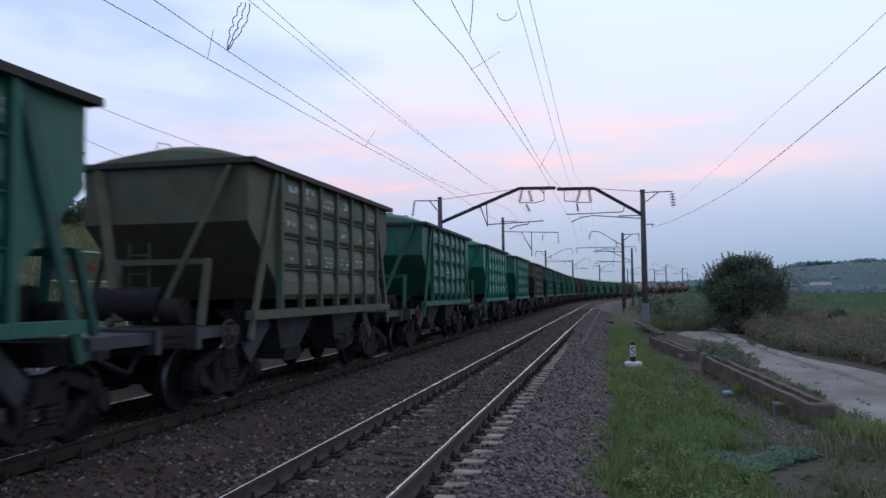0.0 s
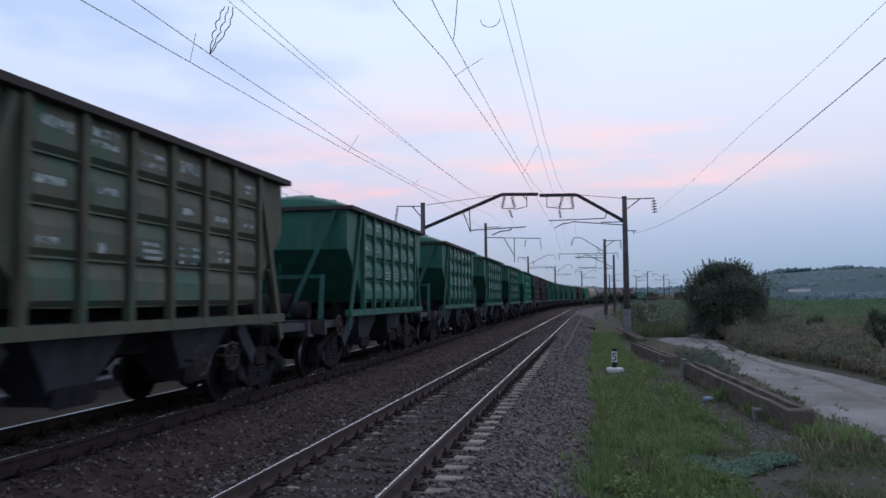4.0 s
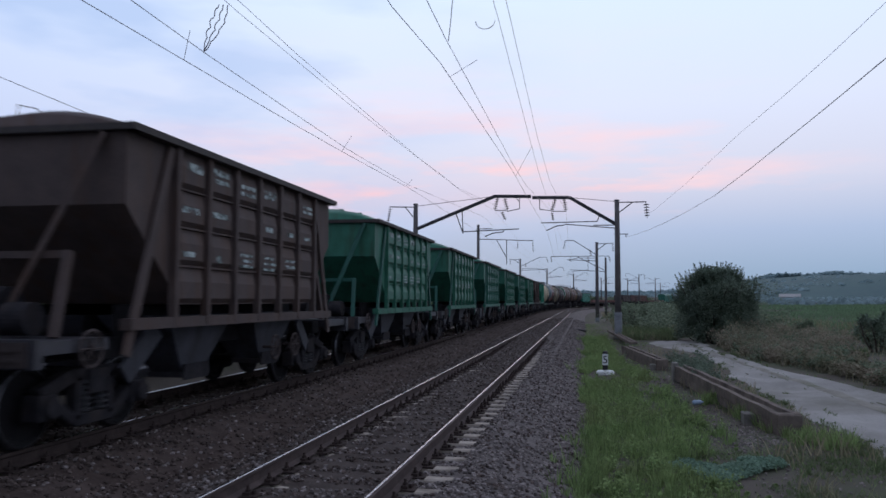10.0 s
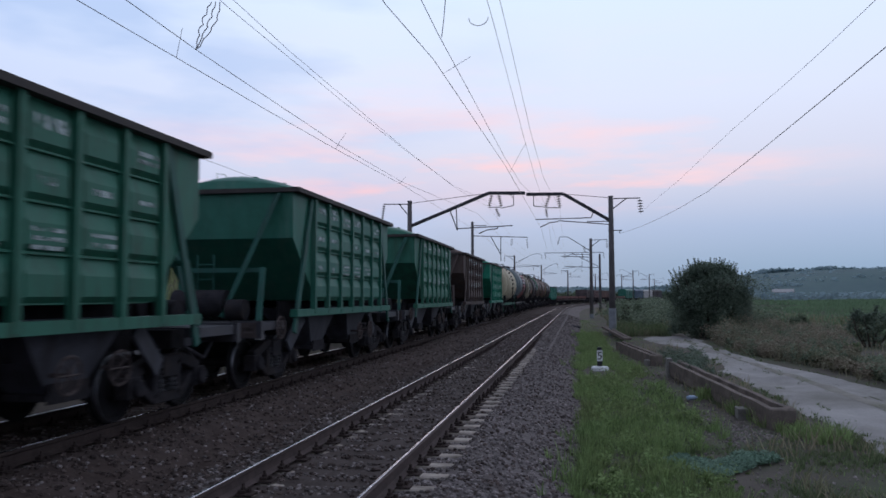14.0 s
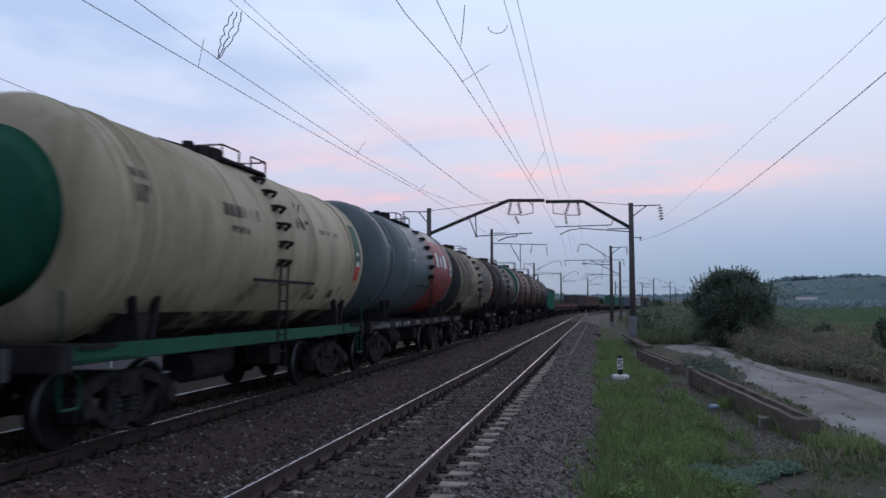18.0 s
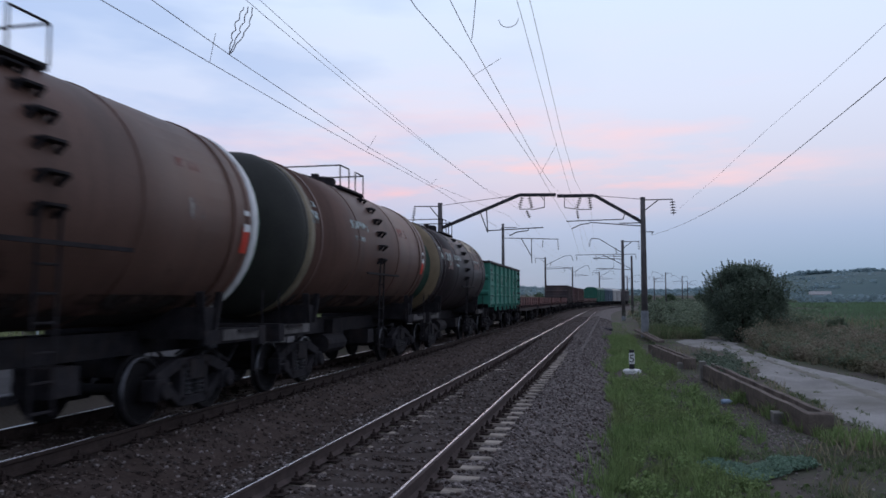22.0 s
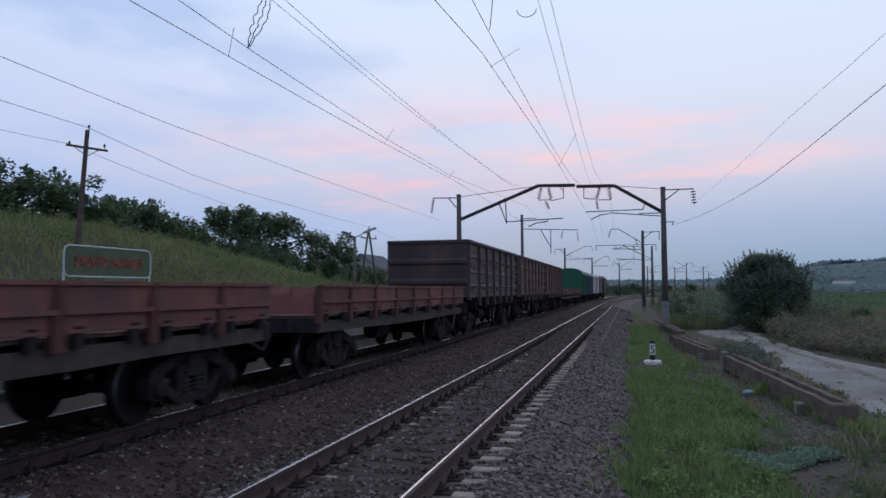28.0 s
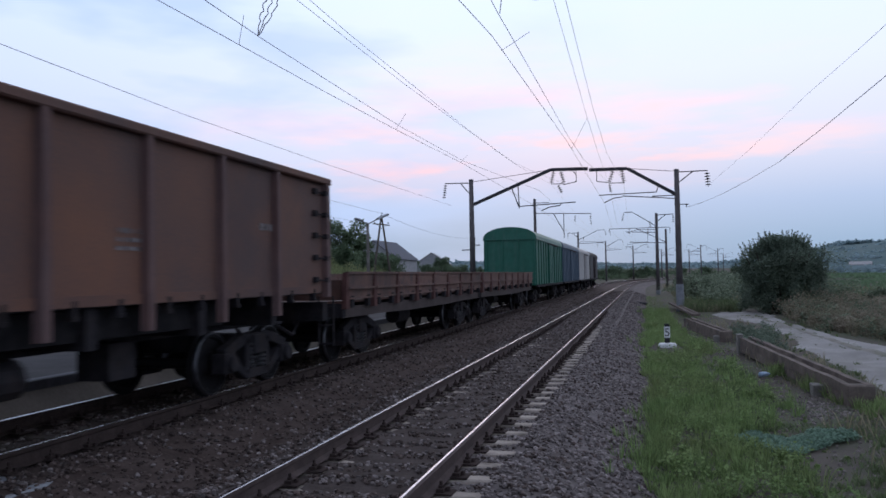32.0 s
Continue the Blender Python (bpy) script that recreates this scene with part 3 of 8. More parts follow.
def ground_z(x, y):
    d = x - bend(y)
    far = smooth_step(80, 400, y)
    if d > -1.2:
        z = -0.55 + 0.1 * smooth_step(1.0, 5.0, d) - 0.1 * smooth_step(10, 30, d)
        if d < 0.4:
            z = -0.75 + 0.2 * smooth_step(-1.0, 0.4, d)
        z += 0.05 * noise.noise((x * 0.7, y * 0.7, 0)) * smooth_step(0.0, 1.0, d)
        z += smooth_step(40, 90, d) * 0.5 * far
        z += smooth_step(90, 500, d) * smooth_step(350, 900, y) * 12
    elif d > -9.6:
        z = -0.75
    else:
        z = 0.1 + bank_height(d, y) + 0.25 * noise.noise((x * 0.15, y * 0.15, 3)) * smooth_step(-16, -24, d) + smooth_step(-40, -200, d) * 3
    return z


def axis_steps(stops):
    out = []
    for (a, step), (b, _) in zip(stops, stops[1:]):
        n = max(1, round((b - a) / step))
        out += [a + (b - a) * i / n for i in range(n)]
    return out + [stops[-1][0]]


def grid_sheet(name, xs, ys, height, mat, follow=True):
    verts, faces, w = [], [], len(xs)
    for y in ys:
        off = bend(y) if follow else 0.0
        for x in xs:
            verts.append((x + off, y, height(x + off, y)))
    for j in range(len(ys) - 1):
        for i in range(w - 1):
            a = j * w + i
            faces.append((a, a + 1, a + w + 1, a + w))
    return sheet(name, verts, faces, mat, smooth=True)


ground = grid_sheet("ground", axis_steps([(-1500, 200), (-300, 40), (-100, 8), (-44, 2.0), (-14, 1.0), (-2, 0.4), (8, 1.0), (30, 6), (120, 40), (400, 150), (1600, 1)]),
                    axis_steps([(-80, 8), (0, 1.0), (40, 2.0), (110, 6), (300, 25), (900, 120), (2600, 1)]), ground_z, M["soil"])
tagged(ground, "grassy soil beside the railway line", "ground", kind="structure")


def ballast_z(x, y):
    d = x - bend(y)
    if d > -0.9:      # ragged outer edge
        d += (0.16 * noise.noise((y * 0.55, 3, 0)) + 0.1 * noise.noise((y * 1.9, 8, 0))) * smooth_step(-0.9, -0.4, d)
    n = 0.03 * noise.noise((x * 2.3, y * 2.3, 5)) + 0.02 * noise.noise((x * 7, y * 7, 1)) + 0.075 * smooth_step(26, 40, y) * (d < -1.2)
    stops = ((-10.1, -0.5), (-9.3, -0.12), (-8.75, -0.06), (-8.2, -0.075), (-6.35, -0.075), (-6.12, -0.02), (-5.7, -0.04), (-5.0, -0.20), (-4.55, -0.225), (-4.25, -0.165), (-3.9, -0.17), (-3.55, -0.225), (-3.15, -0.208), (-2.7, -0.19), (-2.2, -0.2), (-2.02, -0.23), (-1.82, -0.235), (-1.62, -0.215), (-1.52, -0.18), (-1.4, -0.185), (-0.95, -0.24), (-0.35, -0.42), (0.1, -0.58), (0.5, -0.8))
    for (a, za), (b, zb) in zip(stops, stops[1:]):
        if d <= b:
            return za + (zb - za) * (d - a) / (b - a) + n
    return stops[-1][1] + n


BED_Y = axis_steps([(-12, 0.5), (4, 0.14), (26, 0.4), (70, 2), (130, 4), (420, 10), (760, 1)])
ballast = grid_sheet("ballast_bed", axis_steps([(-2.0, 0.1), (-1.1, 0.12), (0.4, 1)]), BED_Y, ballast_z, M["ballast"])
tagged(ballast, "grey crushed stone shoulder beside the near track", "ballast", kind="structure")
ballast = grid_sheet("ballast_bed", axis_steps([(-4.3, 0.19), (-2.0, 1)]), BED_Y, ballast_z, M["mid_ballast"])
tagged(ballast, "soiled grey-brown ballast under the near track", "ballast", kind="structure")
ballast = grid_sheet("ballast_bed", axis_steps([(-10.1, 0.22), (-4.3, 1)]), BED_Y, ballast_z, M["brown_ballast"])
tagged(ballast, "iron-stained brown ballast under the far track", "ballast", kind="structure")


def rough_stone(r):
    vs = []
    for i in range(3):
        for k in range(4):
            t = k * math.pi / 2 + i * 0.7
            rad = r * (0.75, 1.0, 0.6)[i] * random.uniform(0.75, 1.25)
            vs.append((rad * math.cos(t), rad * math.sin(t), r * (-0.5, 0.1, 0.6)[i] * random.uniform(0.8, 1.2)))
    fs = [(i * 4 + k, i * 4 + (k + 1) % 4, i * 4 + 4 + (k + 1) % 4, i * 4 + 4 + k) for i in range(2) for k in range(4)]
    return vs, fs + [(8, 9, 10, 11)]


def scatter_stones(name, label, seed, count, x0, x1, mat, odd, odd_share):
    rng = random.Random(seed)
    shapes = [rough_stone(1.0) for _ in range(14)]
    for share, m, nm in ((1 - odd_share, mat, label), (odd_share, odd, label)):
        verts, faces = [], []
        for _ in range(int(count * share)):
            y = 4.5 + 85 * rng.random() ** 2.7
            x = rng.uniform(x0, x1)
            if 0.66 < abs(x - NEAR) < 0.92 or 0.66 < abs(x - FAR) < 0.92:
                continue
            if (-2.0 < x < -1.58 or -3.45 < x < -2.25 and y < 24) and abs(((y - 7.926) / 0.595 + 0.5) % 1 - 0.5) < 0.19:
                continue    # the sleepers lie bare here
            vs, fs = shapes[rng.randrange(14)]
            r = rng.uniform(0.013, 0.036)
            a = rng.uniform(0, 6.28)
            c, s, z = math.cos(a) * r, math.sin(a) * r, ballast_z(x, y) + r * 0.25
            k = len(verts)
            flat = rng.uniform(0.7, 1.2)
            verts += [(x + c * p[0] - s * p[1], y + s * p[0] + c * p[1], z + p[2] * r * flat) for p in vs]
            faces += [tuple(k + i for i in f) for f in fs]
        tagged(sheet(name, verts, faces, m), nm, "gravel", kind="stuff")


scatter_stones("ballast_stones", "loose grey crushed stones of the shoulder", 4, 27000, -2.05, 0.15, M["stone"], M["brown_stone"], 0.25)
scatter_stones("ballast_stones", "loose soiled crushed stones of the near track bed", 6, 21000, -4.4, -2.0, M["brown_stone"], M["stone"], 0.45)
scatter_stones("ballast_stones", "loose brown crushed stones of the far track bed", 5, 26000, -9.2, -4.2, M["brown_stone"], M["stone"], 0.2)

# the dirt road that runs beside the line and swings in behind the bush
ROAD = ((6.35, 4.0, 2.0), (6.25, 12.0, 1.8), (6.0, 17.0, 1.6), (5.9, 22.0, 1.5), (5.72, 25.5, 1.27), (5.58, 29.8, 0.78), (5.5, 33.5, 0.58), (5.42, 37.0, 0.66), (4.95, 41.0, 1.2), (4.9, 44.0, 1.5), (5.2, 46.5, 1.3))


def build_road():
    verts, faces = [], []
    n = 110
    for i in range(n + 1):
        f = i / n * (len(ROAD) - 1)
        k = min(int(f), len(ROAD) - 2)
        f -= k
        f2 = f * f * (3 - 2 * f) * 0.3 + f * 0.7
        cx, cy, w = (ROAD[k][j] + (ROAD[k + 1][j] - ROAD[k][j]) * f2 for j in range(3))
        for j in range(13):
            u = j / 6 - 1
            x = cx + u * w + (0.3 * noise.noise((cy * 0.45, u, 8)) + 0.15 * noise.noise((cy * 1.3, u * 2, 18))) * abs(u)
            rut = -0.05 * (math.exp(-((u - 0.45) / 0.14) ** 2) + math.exp(-((u + 0.45) / 0.14) ** 2))
            edge = -0.06 * smooth_step(0.85, 1.0, abs(u))
            verts.append((x, cy, ground_z(x, cy) + 0.05 + rut + edge + 0.012 * noise.noise((x * 1.6, cy * 0.5, 2))))
        if i:
            a = (i - 1) * 13
            faces += [(a + j, a + j + 1, a + j + 14, a + j + 13) for j in range(12)]
    tagged(sheet("dirt_road", verts, faces, M["road"], smooth=True), "pale dusty dirt road with worn wheel ruts", "road", kind="structure")


build_road()


def build_road_strip():
    """The weedy crown between the wheel ruts."""
    verts, faces = [], []
    for i in range(80):
        y = 6 + 36 * i / 79
        k = max(j for j in range(len(ROAD) - 1) if ROAD[j][1] <= y)
        f = (y - ROAD[k][1]) / (ROAD[k + 1][1] - ROAD[k][1])
        cx, w = (ROAD[k][j] + (ROAD[k + 1][j] - ROAD[k][j]) * f for j in (0, 2))
        half = 0.12 * w * (1.0 + 0.5 * noise.noise((y * 0.6, 5, 71)))
        for u in (-1, -0.4, 0.4, 1):
            x = cx + 0.12 * w + u * half + 0.08 * noise.noise((y * 1.1, u, 72))
            verts.append((x, y, ground_z(x, y) + 0.056 + 0.02 * (abs(u) < 0.5)))
        if i:
            a = (i - 1) * 4
            faces += [(a + j, a + j + 1, a + j + 5, a + j + 4) for j in range(3)]
    tagged(sheet("road_crown", verts, faces, M["road_dark"], smooth=True), "dark weedy crown between the road's wheel ruts", "road", kind="structure")


build_road_strip()


# ---------------------------------------------------------------- tracks
def rail_mesh(name, x, z, s0, s1, mat_top, parent, centre):
    """Rail swept along the line: foot, web and head in one part, the polished running face in another."""
    prof = ((-0.075, -0.18), (0.075, -0.18), (0.075, -0.168), (0.012, -0.14), (0.009, -0.06), (0.036, -0.04), (0.037, -0.006), (-0.037, -0.006), (-0.036, -0.04), (-0.009, -0.06), (-0.012, -0.14), (-0.075, -0.168))
    ss = axis_steps([(s0, 8), (BEND_Y, 10), (s1, 1)])
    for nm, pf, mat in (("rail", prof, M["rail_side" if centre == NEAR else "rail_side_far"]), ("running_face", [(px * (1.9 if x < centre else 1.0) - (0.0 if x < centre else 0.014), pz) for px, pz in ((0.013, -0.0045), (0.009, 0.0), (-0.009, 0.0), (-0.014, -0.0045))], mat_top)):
        verts, faces, k = [], [], len(pf)
        for s in ss:
            cx, cy, a = on_track(centre, s)
            for px, pz in pf:
                o = x - centre + px
                verts.append((cx + o * math.cos(a), cy - o * math.sin(a), z + pz))
        for j in range(len(ss) - 1):
            for i in range(k if nm == "rail" else k - 1):
                faces.append((j * k + i, j * k + (i + 1) % k, (j + 1) * k + (i + 1) % k, (j + 1) * k + i))
        host = sheet(nm, verts, faces, mat, parent if nm == "rail" else host)


def sleeper_mesh():
    bm = bmesh.new()
    rows = ((-1.35, 0.0, 0.085), (-1.0, 0.0, 0.10), (-0.5, -0.03, 0.10), (0.5, -0.03, 0.10), (1.0, 0.0, 0.10), (1.35, 0.0, 0.085))
    rings = []
    for x, top, w in rows:
        rings.append([bm.verts.new(p) for p in ((x, -w - 0.03, -0.2), (x, -w, top - 0.015), (x, -w + 0.02, top), (x, w - 0.02, top), (x, w, top - 0.015), (x, w + 0.03, -0.2))])
    for a, b in zip(rings, rings[1:]):
        for i in range(5):
            bm.faces.new((a[i], b[i], b[i + 1], a[i + 1]))
    bm.faces.new(rings[0]), bm.faces.new(rings[-1][::-1])
    bmesh.ops.recalc_face_normals(bm, faces=bm.faces)
    return mesh_of("sleeper", bm)


def fastening_mesh():
    """Ribbed base plates under both rails, with clamps, rail bolts and sleeper screws."""
    bm = bmesh.new()
    for rx in (-0.795, 0.795):
        box(bm, rx - 0.23, rx + 0.23, -0.098, 0.098, -0.002, 0.016)
        for sx in (-1, 1):
            x = rx + sx * 0.105
            box(bm, x - 0.035, x + 0.04, -0.06, 0.06, 0.016, 0.05)
            rod(bm, (x, 0, 0.05), (x, 0, 0.115), 0.017, seg=6)
            rod(bm, (x, 0, 0.05), (x, 0, 0.075), 0.028, seg=6)
            rod(bm, (rx + sx * 0.165, 0.03, 0.01), (rx + sx * 0.165, 0.03, 0.055), 0.022, seg=6)
    return mesh_of("fastening", bm)


def build_track(name, centre, z, first, count, far_end):
    track = thing(name, "railway track of rusty rails on concrete sleepers", "railway track", kind="structure")
    for dx in (-0.795, 0.795):
        rail_mesh("rail", centre + dx, z, -14, 720, M["rail_head" if centre == NEAR or dx > 0 else "rail_head_far"], track, centre)
    sm, fm = SLEEPER, FASTENING
    step = 0.595
    for i in range(count):
        y = first + i * step
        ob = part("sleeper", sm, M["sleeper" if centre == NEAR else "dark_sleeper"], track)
        ob.location = (centre + 0.02 * math.sin(i * 5.1), y, z - 0.19)
        ob.rotation_euler = (0, 0, 0.012 * math.sin(i * 3.7))
        if 2 < y < 42:
            part("fastening", fm, M["rail_side_far"], ob)
    bm = bmesh.new()
    s = first + count * step
    while s < far_end:
        cx, cy, a = on_track(centre, s)
        box(bm, -1.35, 1.35, -0.12, 0.12, -0.3, -0.19, Matrix.Translation((cx, cy, z)) @ Matrix.Rotation(-a, 4, "Z"))
        s += step
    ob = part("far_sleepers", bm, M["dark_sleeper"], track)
    ob["kind"] = "stuff"


SLEEPER, FASTENING = sleeper_mesh(), fastening_mesh()


# ---------------------------------------------------------------- overhead line
def insulator(bm_parent, a, b, sheds=5, r=0.075):
    """A string of sheds from a to b as one part."""
    bm = bmesh.new()
    a, b = Vector(a), Vector(b)
    rod(bm, a, b, 0.015, seg=6)
    q = (b - a).to_track_quat("Z", "Y")
    for i in range(sheds):
        p = a.lerp(b, (i + 0.8) / (sheds + 0.6))
        d = (b - a).normalized() * 0.05
        rod(bm, p - d, p, r * 0.35, r, seg=8)
        rod(bm, p, p + d * 0.3, r, r * 0.8, seg=8)
    return part("insulator", bm, M["ceramic"], bm_parent, "brown ribbed insulator string")


def mast_column(parent, x, y, z0, z1, r0=0.21, r1=0.145, lean=0.0, white=0.0):
    bm = bmesh.new()
    lathe(bm, [(z0, r0), (z0 + (z1 - z0) * 0.5, (r0 + r1) / 2), (z1, r1)], 14, "z", (x, y, 0))
    part("column", bm, M["mast"], parent, smooth=True)
    if white:
        bm = bmesh.new()
        lathe(bm, [(z0, r0 + 0.03), (z0 + white, r0 + 0.02)], 14, "z", (x, y, 0))
        part("painted_foot", bm, M["pale_concrete"], parent, "whitewashed concrete foot")
    bm = bmesh.new()
    lathe(bm, [(z1 - 0.02, r1 + 0.02), (z1 + 0.05, r1 + 0.015)], 12, "z", (x, y, 0))
    part("cap", bm, M["steel"], parent)


def steel_part(parent, name, segs, w=0.07, label=""):
    bm = bmesh.new()
    for a, b in segs:
        bar(bm, a, b, w)
    return part(name, bm, M["steel"], parent, label)


def build_portal():
    Y = 50.0
    t = thing("catenary_portal", "steel gantry on two concrete masts spanning the tracks", "catenary portal", "overhead line supports")
    mast_column(t, 2.08, Y, -0.55, 8.17, white=1.7)
    mast_column(t, -10.88, Y, 0.05, 8.17)
    p = lambda x, z: (x, Y, z)
    for nm, segs in (("crossbeam", [(p(-10.75, 6.57), p(-5.63, 8.6)), (p(-5.63, 8.6), p(-3.3, 8.54))]), ("crossbeam", [(p(-3.22, 8.46), p(-0.86, 8.42)), (p(-0.86, 8.42), p(2.0, 6.68))])):
        bm = bmesh.new()
        for a, b in segs:
            bar(bm, a, b, 0.16, 0.2)
        part(nm, bm, M["steel"], t)
    steel_part(t, "tie_rod", [(p(-0.86, 8.42), p(2.08, 8.1))], 0.03)
    steel_part(t, "tie_rod", [(p(-10.88, 8.05), p(-5.63, 8.6))], 0.03)
    steel_part(t, "side_bracket", [(p(2.1, 8.05), p(3.9, 8.05)), (p(2.2, 7.4), p(3.05, 8.05))], 0.06)
    insulator(t, p(3.86, 8.0), p(3.92, 7.05), 5, 0.19)
    steel_part(t, "side_bracket", [(p(-10.9, 8.0), p(-12.65, 8.04)), (p(-11.05, 7.35), p(-11.6, 8.02))], 0.06)
    insulator(t, p(-12.6, 8.0), p(-12.75, 7.0), 6, 0.13)
    for a, b in ((p(-5.45, 8.49), p(-5.64, 7.69)), (p(-5.01, 8.47), p(-4.81, 7.66)), (p(-1.74, 8.36), p(-2.0, 7.57)), (p(-1.21, 8.36), p(-1.09, 7.54))):
        insulator(t, a, b, 5, 0.15)
    steel_part(t, "yoke", [(p(-5.64, 7.68), p(-4.85, 7.66)), (p(-4.85, 7.6), p(-4.05, 7.76)), (p(-4.04, 7.74), p(-4.04, 8.5)), (p(-4.04, 8.2), p(-4.3, 8.5))], 0.045)
    steel_part(t, "yoke", [(p(-2.0, 7.56), p(-1.05, 7.54)), (p(-2.05, 7.6), p(-2.75, 7.7)), (p(-2.76, 7.7), p(-2.76, 8.42))], 0.045)
    insulator(t, p(-1.98, 7.5), p(-1.9, 6.95), 4, 0.1)
    insulator(t, p(-5.2, 7.6), p(-4.95, 7.05), 4, 0.12)
    steel_part(t, "steady_arm_post", [(p(-8.2, 7.55), p(-7.75, 6.3)), (p(-7.78, 7.7), p(-7.72, 6.2))], 0.06)
    steel_part(t, "steady_arm", [(p(-7.8, 6.32), p(-4.1, 6.46)), (p(-6.3, 5.98), p(-5.8, 6.2)), (p(-5.8, 6.2), p(-5.1, 6.28)), (p(-5.1, 6.28), p(-5.05, 6.44))], 0.06)
    steel_part(t, "steady_arm", [(p(-2.66, 6.82), p(0.86, 6.87)), (p(0.86, 6.87), p(1.0, 7.3)), (p(-2.35, 6.32), p(-1.75, 6.6)), (p(-1.75, 6.6), p(-1.2, 6.66)), (p(-1.2, 6.72), p(2.0, 6.42)), (p(0.6, 6.62), p(2.0, 6.62))], 0.055)
    steel_part(t, "cable_bracket", [(p(1.9, 6.05), p(2.75, 6.04)), (p(2.62, 6.04), p(2.6, 5.85))], 0.05)
    steel_part(t, "cable_bracket", [(p(-10.9, 3.6), p(-11.6, 3.6))], 0.06)


def build_masts():
    """Single masts further along the line: place, height, side towards which the arm reaches, and arm shape."""
    for x, y, z0, h, arm, look_id in ((1.4, 87, -0.5, 8.2, -3.4, 1), (3.2, 119, -0.5, 8.2, -8.2, 3), (-11.7, 87, -0.1, 10.3, 6.2, 2), (-11.0, 137, -0.1, 9.1, 4.6, 0), (-8.15, 176, 0, 8.95, 3.6, 0), (-2.84, 218, 0, 9.2, 3.8, 0), (5.5, 261, 0, 9.3, 4.0, 0), (15.9, 297, 0, 10.0, 4.0, 0),
                                      (17.1, 254, -0.3, 10.1, -4.0, 0), (24.85, 286, -0.3, 9.8, -3.5, 0), (34.6, 372, 0, 10.0, 4.0, 0)):
        t = thing("catenary_mast", "concrete mast carrying a steel cantilever for the overhead line", "catenary mast", "overhead line supports")
        mast_column(t, x, y, z0, h, white=0.5 if y < 100 and x > 0 else 0)
        s = 1 if arm > 0 else -1
        p = lambda dx, z: (x + dx, y, z)
        if look_id == 2:
            steel_part(t, "cantilever", [(p(0, 8.75), p(arm, 8.5)), (p(s * 2.1, 8.6), p(s * 3.2, 6.6)), (p(s * 3.2, 8.6), p(s * 3.2, 5.9)), (p(s * -0.2, 9.9), p(s * 1.6, 9.9))], 0.08)
            insulator(t, p(arm - 0.1 * s, 8.4), p(arm, 7.2), 4, 0.13)
            insulator(t, p(arm * 0.72, 8.4), p(arm * 0.71, 7.6), 4, 0.13)
        elif look_id == 3:      # one long bar over both tracks
            steel_part(t, "cantilever", [(p(0.6, h + 0.3), p(arm, h + 0.3)), (p(0, h - 1.9), p(-4.3, h + 0.3)), (p(0, h - 2.0), p(-5.2, h - 1.75))], 0.08)
            for dx in (-8.1, -5.2, -2.6, 0.55):
                insulator(t, p(dx, h + 0.25), p(dx + 0.1, h - 0.6), 4, 0.15)
            steel_part(t, "steady_arm", [(p(-2.6, h - 1.8), p(-2.6, h - 0.6)), (p(-2.6, h - 1.75), p(-5.6, h - 2.1))], 0.05)
        else:
            steel_part(t, "cantilever", [(p(0, h - 1.35), p(arm * 0.74, h + 0.28)), (p(arm * 0.74, h + 0.28), p(arm, h + 0.28)), (p(0, h - 2.0), p(arm * 0.95, h - 1.85)), (p(0, h - 0.12), p(-s * 1.8, h - 0.08)), (p(-s * 0.1, h - 0.8), p(-s * 1.0, h - 0.1))], 0.07)
            insulator(t, p(arm, h + 0.22), p(arm + 0.2 * s, h - 0.65), 4, 0.14)
            insulator(t, p(arm * 0.22, h - 0.7), p(arm * 0.18, h - 1.5), 4, 0.14)
            insulator(t, p(-s * 1.72, h - 0.1), p(-s * 1.75, h - 1.05), 4, 0.15)
            steel_part(t, "steady_arm", [(p(0, h - 1.7), p(arm * 0.6, h - 1.65)), (p(arm * 0.6, h - 1.65), p(arm * 0.9, h - 1.95))], 0.05)


def wire(name, label, points, r=0.009, parent=None):
    """One continuous round wire through the points."""
    pts, r = [Vector(q) for q in points], r * 0.95
    verts, faces, k = [], [], 5
    for i, p in enumerate(pts):
        d = (pts[min(i + 1, len(pts) - 1)] - pts[max(i - 1, 0)]).to_track_quat("Z", "Y")
        verts += [tuple(p + d @ Vector((r * math.cos(a), r * math.sin(a), 0))) for a in (2 * math.pi * j / k for j in range(k))]
        if i:
            o = (i - 1) * k
            faces += [(o + j, o + (j + 1) % k, o + k + (j + 1) % k, o + k + j) for j in range(k)]
    ob = sheet(name, verts, faces, M["wire"], parent)
    if parent is None:
        tagged(ob, label, "wire", "overhead wires")
    return ob


def sag(a, b, drop, n=8):
    a, b = Vector(a), Vector(b)
    return [a.lerp(b, i / n) - Vector((0, 0, drop * 4 * (i / n) * (1 - i / n))) for i in range(n + 1)]


